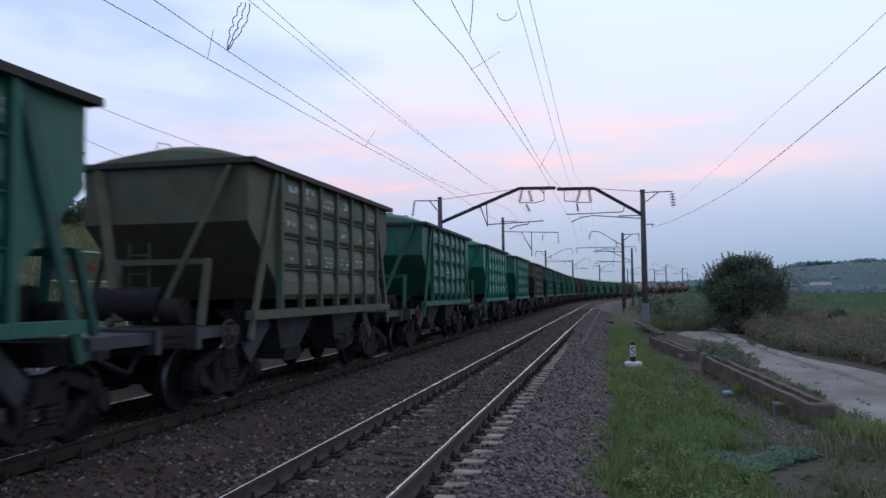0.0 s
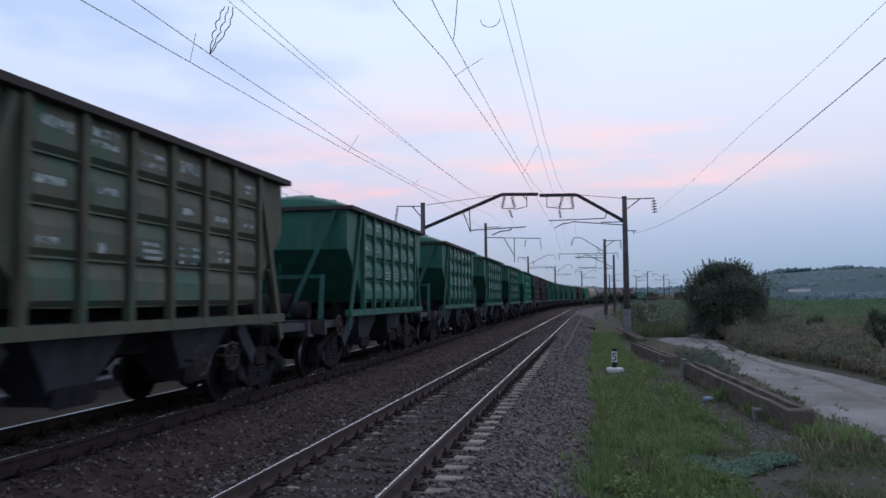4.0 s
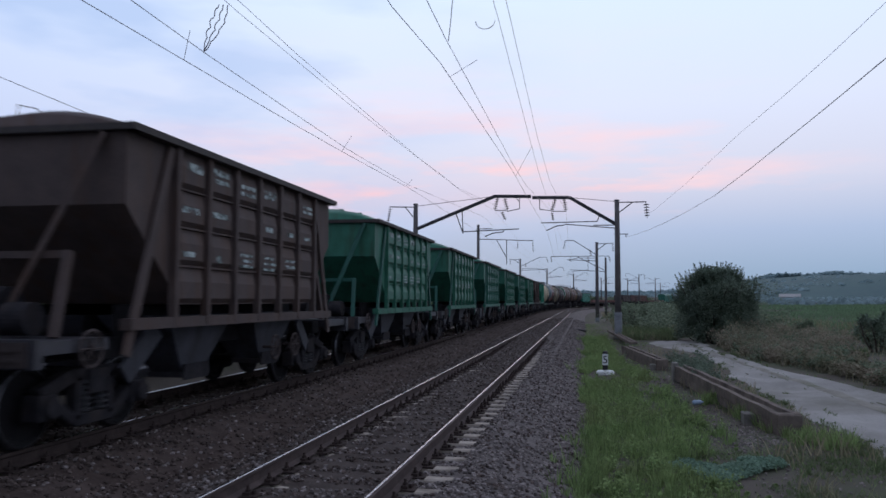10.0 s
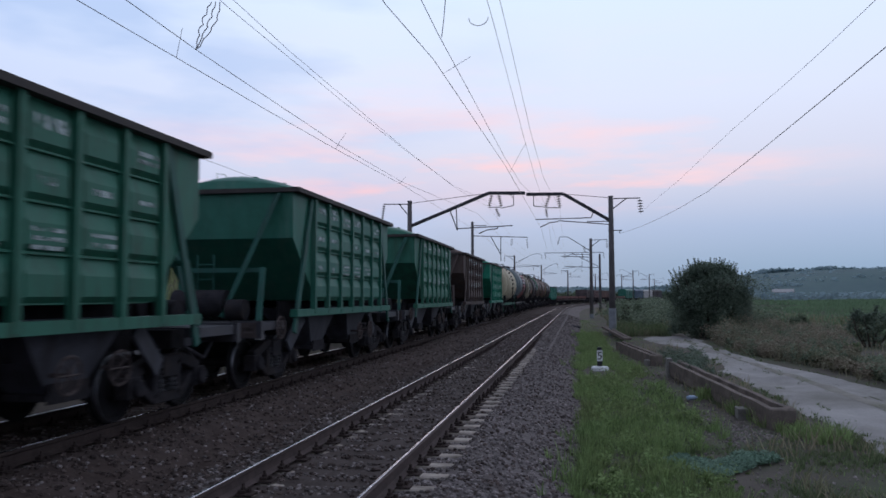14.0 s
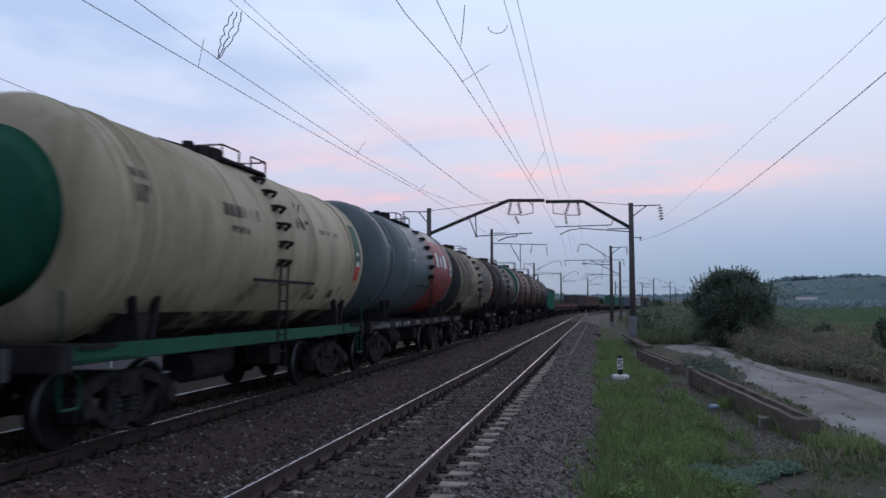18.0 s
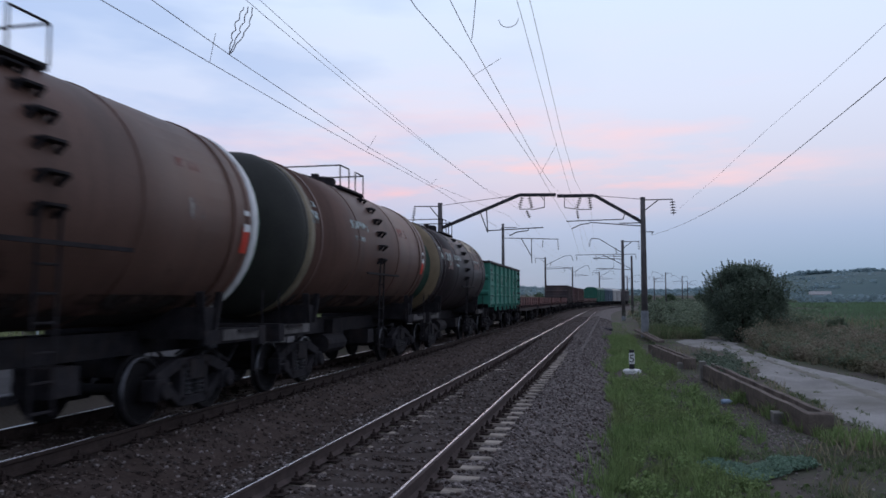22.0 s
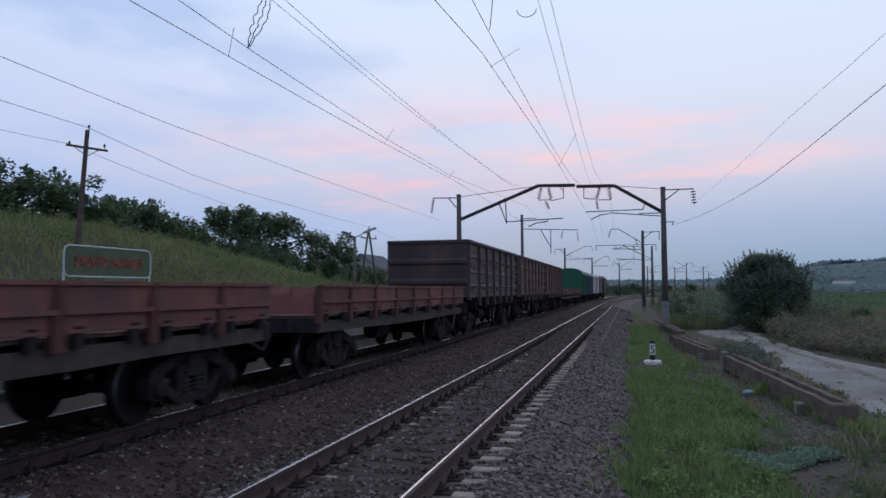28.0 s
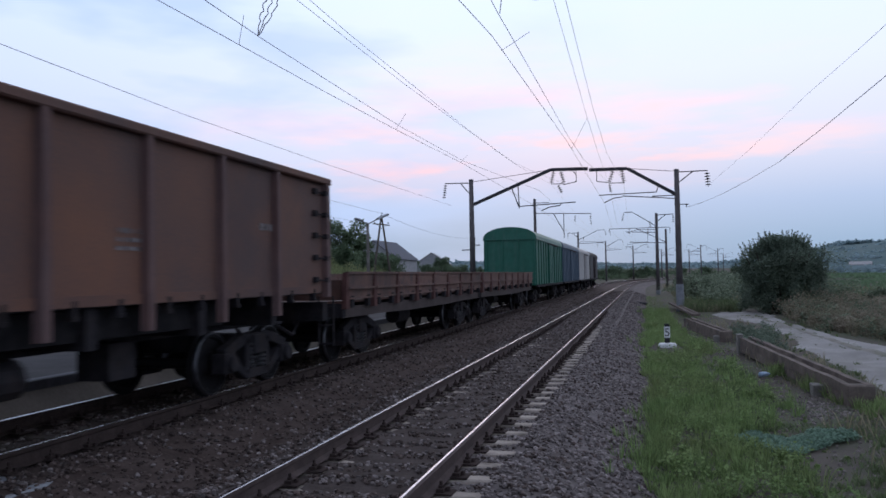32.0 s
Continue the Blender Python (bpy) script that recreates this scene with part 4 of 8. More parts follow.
def build_wires():
    def far_run(x0, z, amp=0.25, start=50):
        pts, k = [], 0
        for y in range(start, 520, 18):
            pts.append((x0 + bend(y) + (amp if k % 2 else -amp), y, z))
            k += 1
        return pts

    wire("contact_wire", "taut copper contact wire over the far track", [(-7.15, -15, 6.25), (-7.2, 10, 6.26), (-7.2, 17.2, 6.31), (-7.2, 22.5, 6.38), (-7.0, 31, 6.45), (-6.3, 50, 6.05)] + far_run(-7.2, 6.1, start=87), 0.0075)
    wire("messenger_wire", "messenger wire over the far track", [(-7.2, -5, 7.4), (-7.2, 11.3, 6.74), (-7.2, 13.9, 6.66), (-7.2, 17.2, 6.62), (-7.2, 23, 6.56), (-7.2, 31.8, 6.7), (-6.4, 50, 7.3)] + far_run(-7.2, 7.4, 0.1, 87), 0.0075)
    wire("feeder_wire", "feeder wire above the far track", [(-6.6, -5, 7.9), (-6.6, 14.03, 7.49), (-6.6, 21.4, 7.5), (-6.6, 30, 7.64), (-6.5, 41.6, 7.8), (-5.64, 50, 7.66)] + far_run(-6.4, 7.6, 0.1, 87), 0.006)
    wire("feeder_wire", "feeder wire above the far track", [(-6.4, -5, 7.9), (-6.4, 13.86, 7.54), (-6.4, 16.6, 7.48), (-6.4, 29.3, 7.5), (-6.3, 39.4, 7.62), (-4.85, 50, 7.64)], 0.006)
    wire("contact_wire", "taut copper contact wire over the near track", [(-2.75, -15, 6.2), (-2.76, 11, 6.22), (-2.60, 14.0, 6.3), (-2.45, 27.0, 6.45), (-2.42, 31, 6.4), (-2.3, 50, 6.3)] + far_run(-2.86, 6.1, 0.25, 87), 0.0075)
    wire("messenger_wire", "messenger wire over the near track", [(-2.5, -5, 7.4), (-2.58, 13.0, 6.95), (-2.6, 14.6, 6.95), (-2.56, 28.5, 6.92), (-2.42, 34, 6.85), (-2.0, 50, 7.55)] + far_run(-2.7, 7.5, 0.1, 87), 0.0075)
    wire("feeder_wire", "feeder wire above the near track", [(-1.55, -8, 7.6), (-1.65, 15.2, 7.55), (-1.85, 28.2, 7.55), (-1.95, 38, 7.5), (-2.0, 50, 7.55)] + far_run(-2.0, 7.6, 0.1, 87), 0.006)
    wire("feeder_wire", "feeder wire above the near track", [(-1.3, -8, 7.6), (-1.41, 15.2, 7.55), (-1.55, 26.8, 7.55), (-1.55, 37, 7.5), (-1.1, 50, 7.52)] + far_run(-1.5, 7.6, 0.1, 87), 0.006)
    for a, b in (((-7.2, 13.0, 6.28), (-7.2, 13.2, 6.9)), ((-7.2, 22.5, 6.38), (-7.1, 23.2, 7.0)), ((-7.1, 30.7, 6.5), (-7.0, 31.5, 6.9)), ((-2.6, 15.0, 6.3), (-2.2, 16.2, 7.0)), ((-2.44, 28.5, 6.45), (-1.84, 28.7, 7.6))):
        wire("dropper", "thin dropper linking two overhead wires", [a, b], 0.006)
    # the looped jumper cables that hang between the wires of the far track
    for dx, n in ((0.0, 0), (0.12, 1), (0.24, 2)):
        pts = []
        for i in range(41):
            f = i / 40
            pts.append((-7.2 + 0.22 * f * f + (0.5 - abs(f - 0.5)) * 0.07 * math.sin(f * 27 + n * 2) + dx * (0.5 + 0.8 * math.sin(f * math.pi)) * f ** 0.5, 13.75 + 0.15 * f + dx * 0.5 * f, 6.66 + 1.0 * f + 0.02 * math.sin(f * 31 + n)))
        wire("jumper_cable", "loose looped jumper cable between overhead wires", pts, 0.011)
    pts = [(-2.6 + 0.12 * f, 14.9 - 0.2 * f, 7.0 + 0.75 * f - 0.25 * math.sin(f * math.pi) * 0.3) for f in (i / 8 for i in range(9))]
    wire("jumper_cable", "loose looped jumper cable between overhead wires", pts, 0.009)
    loop = [(-1.95 + 0.2 * math.cos(a), 15.6, 7.62 + 0.17 * math.sin(a)) for a in (math.pi * (1 + i / 10) for i in range(11))]
    wire("jumper_cable", "loose looped jumper cable between overhead wires", loop, 0.008)
    # service lines on the right and left
    wire("service_cable", "slack dark service cable hung from the gantry", [(4.5, -5, 5.7), (4.5, 15.2, 5.51), (4.5, 17.7, 5.5), (4.5, 22, 5.49), (4.45, 27.9, 5.5)] + [(4.45 - 1.85 * f, 27.9 + 22.1 * f, 5.5 + 0.35 * f - 0.75 * f * (1 - f)) for f in (0.2, 0.4, 0.6, 0.8, 1.0)], 0.009)
    wire("service_cable", "thin service wire beside the line", [(4.0, -5, 5.6), (4.0, 13.4, 5.91), (4.0, 15.6, 5.98), (4.0, 20.9, 6.21), (4.0, 31.7, 6.5), (3.9, 50, 7.15)], 0.0042)
    wire("service_cable", "thin service wire above the platform", [(-22, 5, 11.0), (-22, 23.3, 10.46), (-22, 34, 10.21), (-22, 52.6, 10.14), (-22, 90, 10.3)], 0.014)


build_track("track_near", NEAR, 0.0, 7.926 - 0.595 * 36, 172, 560)
build_track("track_far", FAR, FAR_Z, 3.1 - 0.595 * 26, 136, 560)
build_portal()
build_masts()
build_wires()


# ---------------------------------------------------------------- rolling stock. Wagon space: x towards the camera's side, y along the train, z from the rail head
def wheel_mesh():
    bm = bmesh.new()
    for s in (-1, 1):
        x = 0.76 * s
        prof = [(x - 0.065 * s, 0.10), (x - 0.065 * s, 0.16), (x - 0.03 * s, 0.18), (x - 0.02 * s, 0.38), (x - 0.065 * s, 0.41), (x - 0.065 * s, 0.50), (x - 0.035 * s, 0.505), (x - 0.025 * s, 0.475), (x + 0.065 * s, 0.468), (x + 0.065 * s, 0.41), (x + 0.02 * s, 0.38), (x + 0.015 * s, 0.19), (x + 0.06 * s, 0.16), (x + 0.06 * s, 0.10)]
        lathe(bm, prof, 22, "x")
    rod(bm, (-1.05, 0, 0), (1.05, 0, 0), 0.085, seg=10)
    return mesh_of("wheelset", bm)


def tread_mesh():
    bm = bmesh.new()
    lathe(bm, [(0.786, 0.4745), (0.826, 0.4715), (0.829, 0.455)], 28, "x")
    bmesh.ops.delete(bm, geom=[f for f in bm.faces if len(f.verts) > 4], context="FACES_ONLY")
    return mesh_of("tread", bm)


def side_frame_mesh():
    """Cast side frame with a window, spring nest opening and axle boxes."""
    bm = bmesh.new()
    for a, b, w in (((-1.0, 0.62), (-0.45, 0.80), 0.17), ((-0.45, 0.80), (0.45, 0.80), 0.16), ((0.45, 0.80), (1.0, 0.62), 0.17), ((-0.85, 0.55), (-0.38, 0.25), 0.14), ((-0.38, 0.25), (0.38, 0.25), 0.15), ((0.38, 0.25), (0.85, 0.55), 0.14), ((-0.33, 0.25), (-0.33, 0.8), 0.12), ((0.33, 0.25), (0.33, 0.8), 0.12)):
        bar(bm, (0, a[0], a[1]), (0, b[0], b[1]), 0.16, w, up=(0, 0, 1))
    for y in (-0.925, 0.925):
        box(bm, -0.12, 0.12, y - 0.17, y + 0.17, 0.33, 0.63)
        rod(bm, (0.1, y, 0.475), (0.2, y, 0.475), 0.14, 0.12, seg=12)
    bmesh.ops.bevel(bm, geom=bm.edges[:], offset=0.012, segments=1, affect="EDGES")
    return mesh_of("side_frame", bm)


def spring_mesh():
    bm = bmesh.new()
    prof = []
    for i in range(6):
        z = 0.33 + i * 0.07
        prof += [(z, 0.07), (z + 0.015, 0.105), (z + 0.04, 0.105), (z + 0.055, 0.07)]
    lathe(bm, prof, 10, "z")
    return mesh_of("spring", bm)


def bolster_mesh():
    bm = bmesh.new()
    box(bm, -1.15, 1.15, -0.2, 0.2, 0.55, 0.86)
    rod(bm, (0, 0, 0.86), (0, 0, 1.0), 0.22, seg=14)
    for y in (-0.62, 0.62):
        box(bm, -0.95, 0.95, y - 0.05, y + 0.05, 0.42, 0.52)
    bmesh.ops.bevel(bm, geom=bm.edges[:], offset=0.015, segments=1, affect="EDGES")
    return mesh_of("bogie", bm)


WHEEL, TREAD, SIDE, SPRING, BOLSTER = wheel_mesh(), tread_mesh(), side_frame_mesh(), spring_mesh(), bolster_mesh()


def coupler_mesh():
    bm = bmesh.new()
    box(bm, -0.1, 0.1, -0.75, 0.0, 0.93, 1.13)
    box(bm, -0.2, 0.22, -1.0, -0.7, 0.86, 1.2)
    box(bm, -0.05, 0.18, -1.12, -0.95, 0.9, 1.16)
    rod(bm, (0.32, 0, 1.0), (0.32, -0.45, 0.62), 0.035, seg=6)
    rod(bm, (0.32, -0.45, 0.62), (0.2, -0.95, 0.85), 0.035, seg=6)
    return mesh_of("coupler", bm)


COUPLER = coupler_mesh()


def add_bogies(w, half):
    # Darker steels on bogies and wheels hold the shade low under the wagon.
    for y in (-half, half):
        b = part("bogie", BOLSTER, M["under"], w)
        b.location = (0, y, 0)
        for s in (-1, 1):
            f = part("side_frame", SIDE, M["under"], b)
            f.location, f.rotation_euler = (s * 1.02, 0, 0), (0, 0, 0 if s > 0 else math.pi)
            for dy in (-0.16, 0.16):
                n = part("spring", SPRING, M["spring"], b)
                n.location = (s * 1.03, dy, 0)
        for a in (-0.925, 0.925):
            ws = part("wheelset", WHEEL, M["wheel"], b, smooth=False)
            ws.location = (0, a, 0.475)
            tr = part("tread", TREAD, M["tread"], b, "worn bright wheel rim", smooth=True)
            tr.location = (0, a, 0.475)


def add_couplers(w, end):
    for s in (-1, 1):
        c = part("coupler", COUPLER, M["bogie"], w)
        c.location, c.rotation_euler = (0, s * (end - 1.0 + 0.0), 0), (0, 0, 0 if s < 0 else math.pi)


def brake_wheel(w, x, y, z):
    bm = bmesh.new()
    for i in range(12):
        a, b = 2 * math.pi * i / 12, 2 * math.pi * (i + 1) / 12
        rod(bm, (x, y + 0.22 * math.cos(a), z + 0.22 * math.sin(a)), (x, y + 0.22 * math.cos(b), z + 0.22 * math.sin(b)), 0.02, seg=5)
    for i in range(4):
        a = math.pi * i / 4
        rod(bm, (x, y - 0.21 * math.cos(a), z - 0.21 * math.sin(a)), (x, y + 0.21 * math.cos(a), z + 0.21 * math.sin(a)), 0.013, seg=4)
    rod(bm, (x - 0.25, y, z), (x + 0.03, y, z), 0.03, seg=6)
    part("brake_wheel", bm, M["sill"], w, "rusty handbrake wheel")


def shell(bm, profile, ys):
    """A closed cross-section (x, z) given at each y, skinned."""
    rings = [[bm.verts.new((x, y, z)) for x, z in pf] for y, pf in zip(ys, profile)]
    n = len(rings[0])
    for a, b in zip(rings, rings[1:]):
        for i in range(n):
            bm.faces.new((a[i], a[(i + 1) % n], b[(i + 1) % n], b[i]))
    bm.faces.new(rings[0][::-1]), bm.faces.new(rings[-1])
    bmesh.ops.recalc_face_normals(bm, faces=bm.faces)
    return bm


def text_bars(w, name, x, spots, mat, thick=0.006):
    """Unreadable lettering as rows of short plain bars: y, z, width, height, count."""
    rng = random.Random(name)
    bm = bmesh.new()
    for y, z, wd, h, n in spots:
        step = wd / n
        for i in range(n):
            gap = step * rng.uniform(0.12, 0.3)
            box(bm, x, x + thick, y + i * step, y + (i + 1) * step - gap, z + h * rng.uniform(0, 0.12), z + h)
    ob = part("marking", bm, mat, w, "faded white stencilled marking")
    ob["kind"] = "stuff"
    return ob


def hopper_wagon():
    w = thing("hopper_wagon", "hopper", "hopper wagon", "hopper wagons")
    body = M["green"]
    e, top, knee, sill = 4.0, 3.91, 2.95, 1.39
    # tapering body: side triangles and sloped ends
    bm = bmesh.new()
    hx = 1.5
    ring = lambda y, z0, x=hx: [(-x, z0), (x, z0), (x, top), (-x, top)]
    shell(bm, [ring(-e, knee), ring(-2.6, 1.67), ring(-2.1, 1.66), ring(2.1, 1.66), ring(2.6, 1.67), ring(e, knee)], [-e, -2.6, -2.1, 2.1, 2.6, e])
    part("body", bm, body, w)
    for y in (-1.45, 1.45):      # discharge chutes below the floor, narrowing to a gate
        for s in (-1, 1):
            bm = bmesh.new()
            a = [(s * 1.3, y - 1.05, 1.5), (s * 1.3, y + 1.05, 1.5), (s * 0.1, y + 1.05, 1.5), (s * 0.1, y - 1.05, 1.5), (s * 1.12, y - 0.34, 0.62), (s * 1.12, y + 0.34, 0.62), (s * 0.62, y + 0.34, 0.62), (s * 0.62, y - 0.34, 0.62)]
            vs = [bm.verts.new(q) for q in a]
            for f in ((0, 1, 5, 4), (1, 2, 6, 5), (2, 3, 7, 6), (3, 0, 4, 7), (4, 5, 6, 7)):
                bm.faces.new([vs[i] for i in f])
            bmesh.ops.recalc_face_normals(bm, faces=bm.faces)
            part("discharge_chute", bm, M["chute"], w)
            bm = bmesh.new()
            box(bm, min(s * 0.6, s * 1.2), max(s * 0.6, s * 1.2), y - 0.42, y + 0.42, 0.54, 0.62)
            box(bm, min(s * 1.16, s * 1.2), max(s * 1.16, s * 1.2), y - 0.38, y + 0.38, 0.5, 0.74)
            part("chute_gate", bm, M["under"], w)
    for y0, y1 in ((-2.75, -3.45), (2.75, 3.45)):      # sloping gussets behind the corner posts
        for s in (-1, 1):
            bm = bmesh.new()
            bar(bm, (s * 1.25, y0, 1.32), (s * 1.2, y1, 0.72), 0.05, 0.3)
            part("gusset", bm, M["chute"], w)
    ys = [-2.85 + i * 0.95 for i in range(7)]
    for s in (-1, 1):
        for i, y in enumerate(ys):
            bm = bmesh.new()
            box(bm, s * 1.5 if s > 0 else -1.61, 1.61 if s > 0 else s * 1.5, y - 0.05, y + 0.05, sill - 0.02, top - 0.02)
            part("rib", bm, body, w)
        for y0, y1 in zip(ys, ys[1:]):
            bm = bmesh.new()   # one pressed sheet: four bulged fields with ridges between
            a, b = y0 + 0.055, y1 - 0.055
            last = None
            for k in range(4):
                z0 = 1.68 + k * 0.555
                z1 = z0 + 0.51
                o = [bm.verts.new((s * 1.502, p, q)) for p, q in ((a, z0), (b, z0), (b, z1), (a, z1))]
                n = [bm.verts.new((s * 1.572, p, q)) for p, q in ((a + 0.09, z0 + 0.07), (b - 0.09, z0 + 0.07), (b - 0.09, z1 - 0.2), (a + 0.09, z1 - 0.2))]
                for j in range(4):
                    bm.faces.new((o[j], o[(j + 1) % 4], n[(j + 1) % 4], n[j]))
                bm.faces.new(n)
                if last:
                    r = [bm.verts.new((s * 1.55, p, (z0 + last[3].co.z) / 2 + d)) for p, d in ((a, -0.012), (b, -0.012), (b, 0.012), (a, 0.012))]
                    bm.faces.new((last[3], last[2], r[1], r[0])), bm.faces.new(r), bm.faces.new((r[3], r[2], o[1], o[0]))
                last = o
            bmesh.ops.recalc_face_normals(bm, faces=bm.faces)
            part("side_panel", bm, body, w)
        bm = bmesh.new()
        box(bm, min(s * 1.44, s * 1.6), max(s * 1.44, s * 1.6), -3.95, 3.95, sill - 0.05, sill + 0.1)
        part("side_sill", bm, body, w)
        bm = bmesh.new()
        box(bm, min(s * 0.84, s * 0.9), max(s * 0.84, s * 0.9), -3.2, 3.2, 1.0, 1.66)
        part("centre_web", bm, M["under_shade"], w)
        bm = bmesh.new()
        box(bm, min(s * 1.46, s * 1.66), max(s * 1.46, s * 1.66), -e - 0.1, e + 0.1, top - 0.02, top + 0.075)
        part("top_rail", bm, M["top_rail"], w)
        for t in (-1, 1):
            bm = bmesh.new()
            bar(bm, (s * 1.545, t * 2.98, 3.86), (s * 1.53, t * 3.95, 1.02), 0.05, 0.15)
            part("corner_strut", bm, M["green_frame"], w)
            bm = bmesh.new()
            bar(bm, (s * 1.2, t * (e + 0.06), 3.86), (s * 0.32, t * 4.75, 1.35), 0.15, 0.07)
            part("end_strut", bm, M["green_frame"], w)
    for t in (-1, 1):
        bm = bmesh.new()
        box(bm, -1.66, 1.66, t * e - 0.11, t * e + 0.11, top - 0.02, top + 0.07)
        part("end_rail", bm, M["top_rail"], w)
        bm = bmesh.new()
        bar(bm, (-0.5, t * 4.45, 2.28), (1.05, t * 4.45, 2.28), 0.09)
        bar(bm, (-0.5, t * 4.45, 2.32), (-0.5, t * 4.7, 1.28), 0.1)
        bar(bm, (1.05, t * 4.45, 2.32), (1.1, t * 4.75, 1.28), 0.1)
        part("end_frame", bm, M["green_frame"], w)
        bm = bmesh.new()
        for k in range(4):
            rod(bm, (-0.4, t * 4.35, 1.5 + k * 0.3), (-0.05, t * 4.35, 1.5 + k * 0.3), 0.015, seg=5)
        for x in (-0.4, -0.05):
            rod(bm, (x, t * 4.35, 1.3), (x, t * 4.35, 2.6), 0.02, seg=5)
        part("ladder", bm, M["green_frame"], w)
        bm = bmesh.new()
        box(bm, -1.45, 1.45, t * 4.2 if t > 0 else -5.5, 5.5 if t > 0 else t * 4.2, 1.12, 1.27)
        for x in (-1.2, 1.2):
            box(bm, x - 0.3, x + 0.3, t * 5.5 - 0.06, t * 5.5 + 0.06, 0.98, 1.3)
        part("end_platform", bm, M["bogie"], w)
        for x0, x1 in ((0.75, 1.4), (-1.4, -0.75)):
            bm = bmesh.new()
            y0, y1 = t * 5.56, t * 5.585
            box(bm, x0, x1, min(y0, y1), max(y0, y1), 1.0, 1.27)
            for z in (1.06, 1.17):
                box(bm, x0 + 0.08, x1 - 0.08, min(y1, y1 + 0.02 * t), max(y1, y1 + 0.02 * t), z, z + 0.035)
            part("step_plate", bm, M["sill"], w)
        bm = bmesh.new()
        rod(bm, (-0.75, t * 4.55, 1.62), (0.35, t * 4.55, 1.62), 0.27, seg=28)
        rod(bm, (0.45, t * 4.7, 1.5), (0.8, t * 4.7, 1.5), 0.2, seg=24)
        part("brake_cylinder", bm, M["under"], w)
    bm = bmesh.new()   # arched roof with loading hatches
    prof = [(-1.5 + 3.0 * i / 12, top + 0.06 + 0.42 * (1 - ((i - 6) / 6) ** 2)) for i in range(13)]
    rings = []
    for y, k in ((-e, 0.45), (-e + 0.5, 0.85), (-e + 1.3, 1.0), (e - 1.3, 1.0), (e - 0.5, 0.85), (e, 0.45)):
        rings.append([bm.verts.new((x, y, top + 0.05 + (z - top - 0.05) * k)) for x, z in prof])
    for a, b in zip(rings, rings[1:]):
        for i in range(12):
            bm.faces.new((a[i], a[i + 1], b[i + 1], b[i]))
    for r in (rings[0], rings[-1]):
        bm.faces.new(r + [bm.verts.new((1.5, r[-1].co.y, top)), bm.verts.new((-1.5, r[0].co.y, top))])
    bmesh.ops.recalc_face_normals(bm, faces=bm.faces)
    part("roof", bm, body, w, smooth=True)
    for x, y in ((-0.15, -2.7), (0.12, -1.7), (-0.25, -0.6), (0.05, 0.6), (-0.2, 1.7), (0.0, 2.7)):
        bm = bmesh.new()
        z = top + 0.05 + 0.41 * (1 - (x / 1.5) ** 2)
        lathe(bm, [(z - 0.08, 0.32), (z + 0.03, 0.3), (z + 0.06, 0.2), (z + 0.065, 0.02)], 14, "z", (x, y, 0))
        box(bm, x + 0.2, x + 0.32, y - 0.05, y + 0.05, z - 0.02, z + 0.07)
        part("roof_hatch", bm, body, w)
    for t in (-1, 1):
        bm = bmesh.new()
        for x in (-0.3,):
            pts = [(x, t * (e - 0.25), 4.1), (x, t * (e - 0.25), 4.36), (x, t * (e - 0.6), 4.4), (x, t * (e - 0.9), 4.3)]
            tube(bm, pts, 0.008, 5)
        part("roof_handrail", bm, body, w)
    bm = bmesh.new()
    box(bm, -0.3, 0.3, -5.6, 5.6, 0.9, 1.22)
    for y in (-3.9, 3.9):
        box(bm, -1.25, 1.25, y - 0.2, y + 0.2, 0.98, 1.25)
    part("underframe", bm, M["under_shade"], w)
    brake_wheel(w, 1.5, 1.0, 0.85)
    brake_wheel(w, 1.5, 2.0, 0.85)
    brake_wheel(w, 1.5, -4.6, 1.15)
    add_bogies(w, 3.9)
    add_couplers(w, 6.0)
    text_bars(w, "hopper", 1.573, [(-2.6, 3.6, 0.5, 0.13, 4), (-2.7, 2.98, 0.5, 0.1, 4), (-2.65, 2.35, 0.35, 0.08, 3), (-1.75, 3.66, 0.5, 0.11, 5), (-1.75, 3.54, 0.5, 0.08, 6), (-1.75, 3.0, 0.5, 0.09, 5), (-1.6, 2.3, 0.2, 0.12, 1), (-0.75, 3.6, 0.55, 0.07, 5), (-0.75, 3.48, 0.55, 0.07, 5), (-0.75, 2.45, 0.5, 0.05, 6), (-0.75, 2.36, 0.5, 0.05, 6), (-0.75, 2.27, 0.5, 0.05, 6), (0.22, 3.55, 0.55, 0.16, 4), (0.3, 2.95, 0.3, 0.1, 2), (0.22, 2.45, 0.55, 0.05, 6), (0.22, 2.35, 0.55, 0.05, 6), (0.22, 2.25, 0.5, 0.05, 6), (1.25, 2.45, 0.5, 0.05, 5), (1.25, 2.33, 0.5, 0.06, 5), (1.25, 2.95, 0.4, 0.08, 4), (2.2, 3.6, 0.5, 0.06, 5), (2.2, 3.5, 0.5, 0.06, 5), (2.25, 2.95, 0.4, 0.06, 5)], M["marking"])
    return w


TANK = [1.62, 2.88]     # radius of the barrel and height of its axis on the tank being built


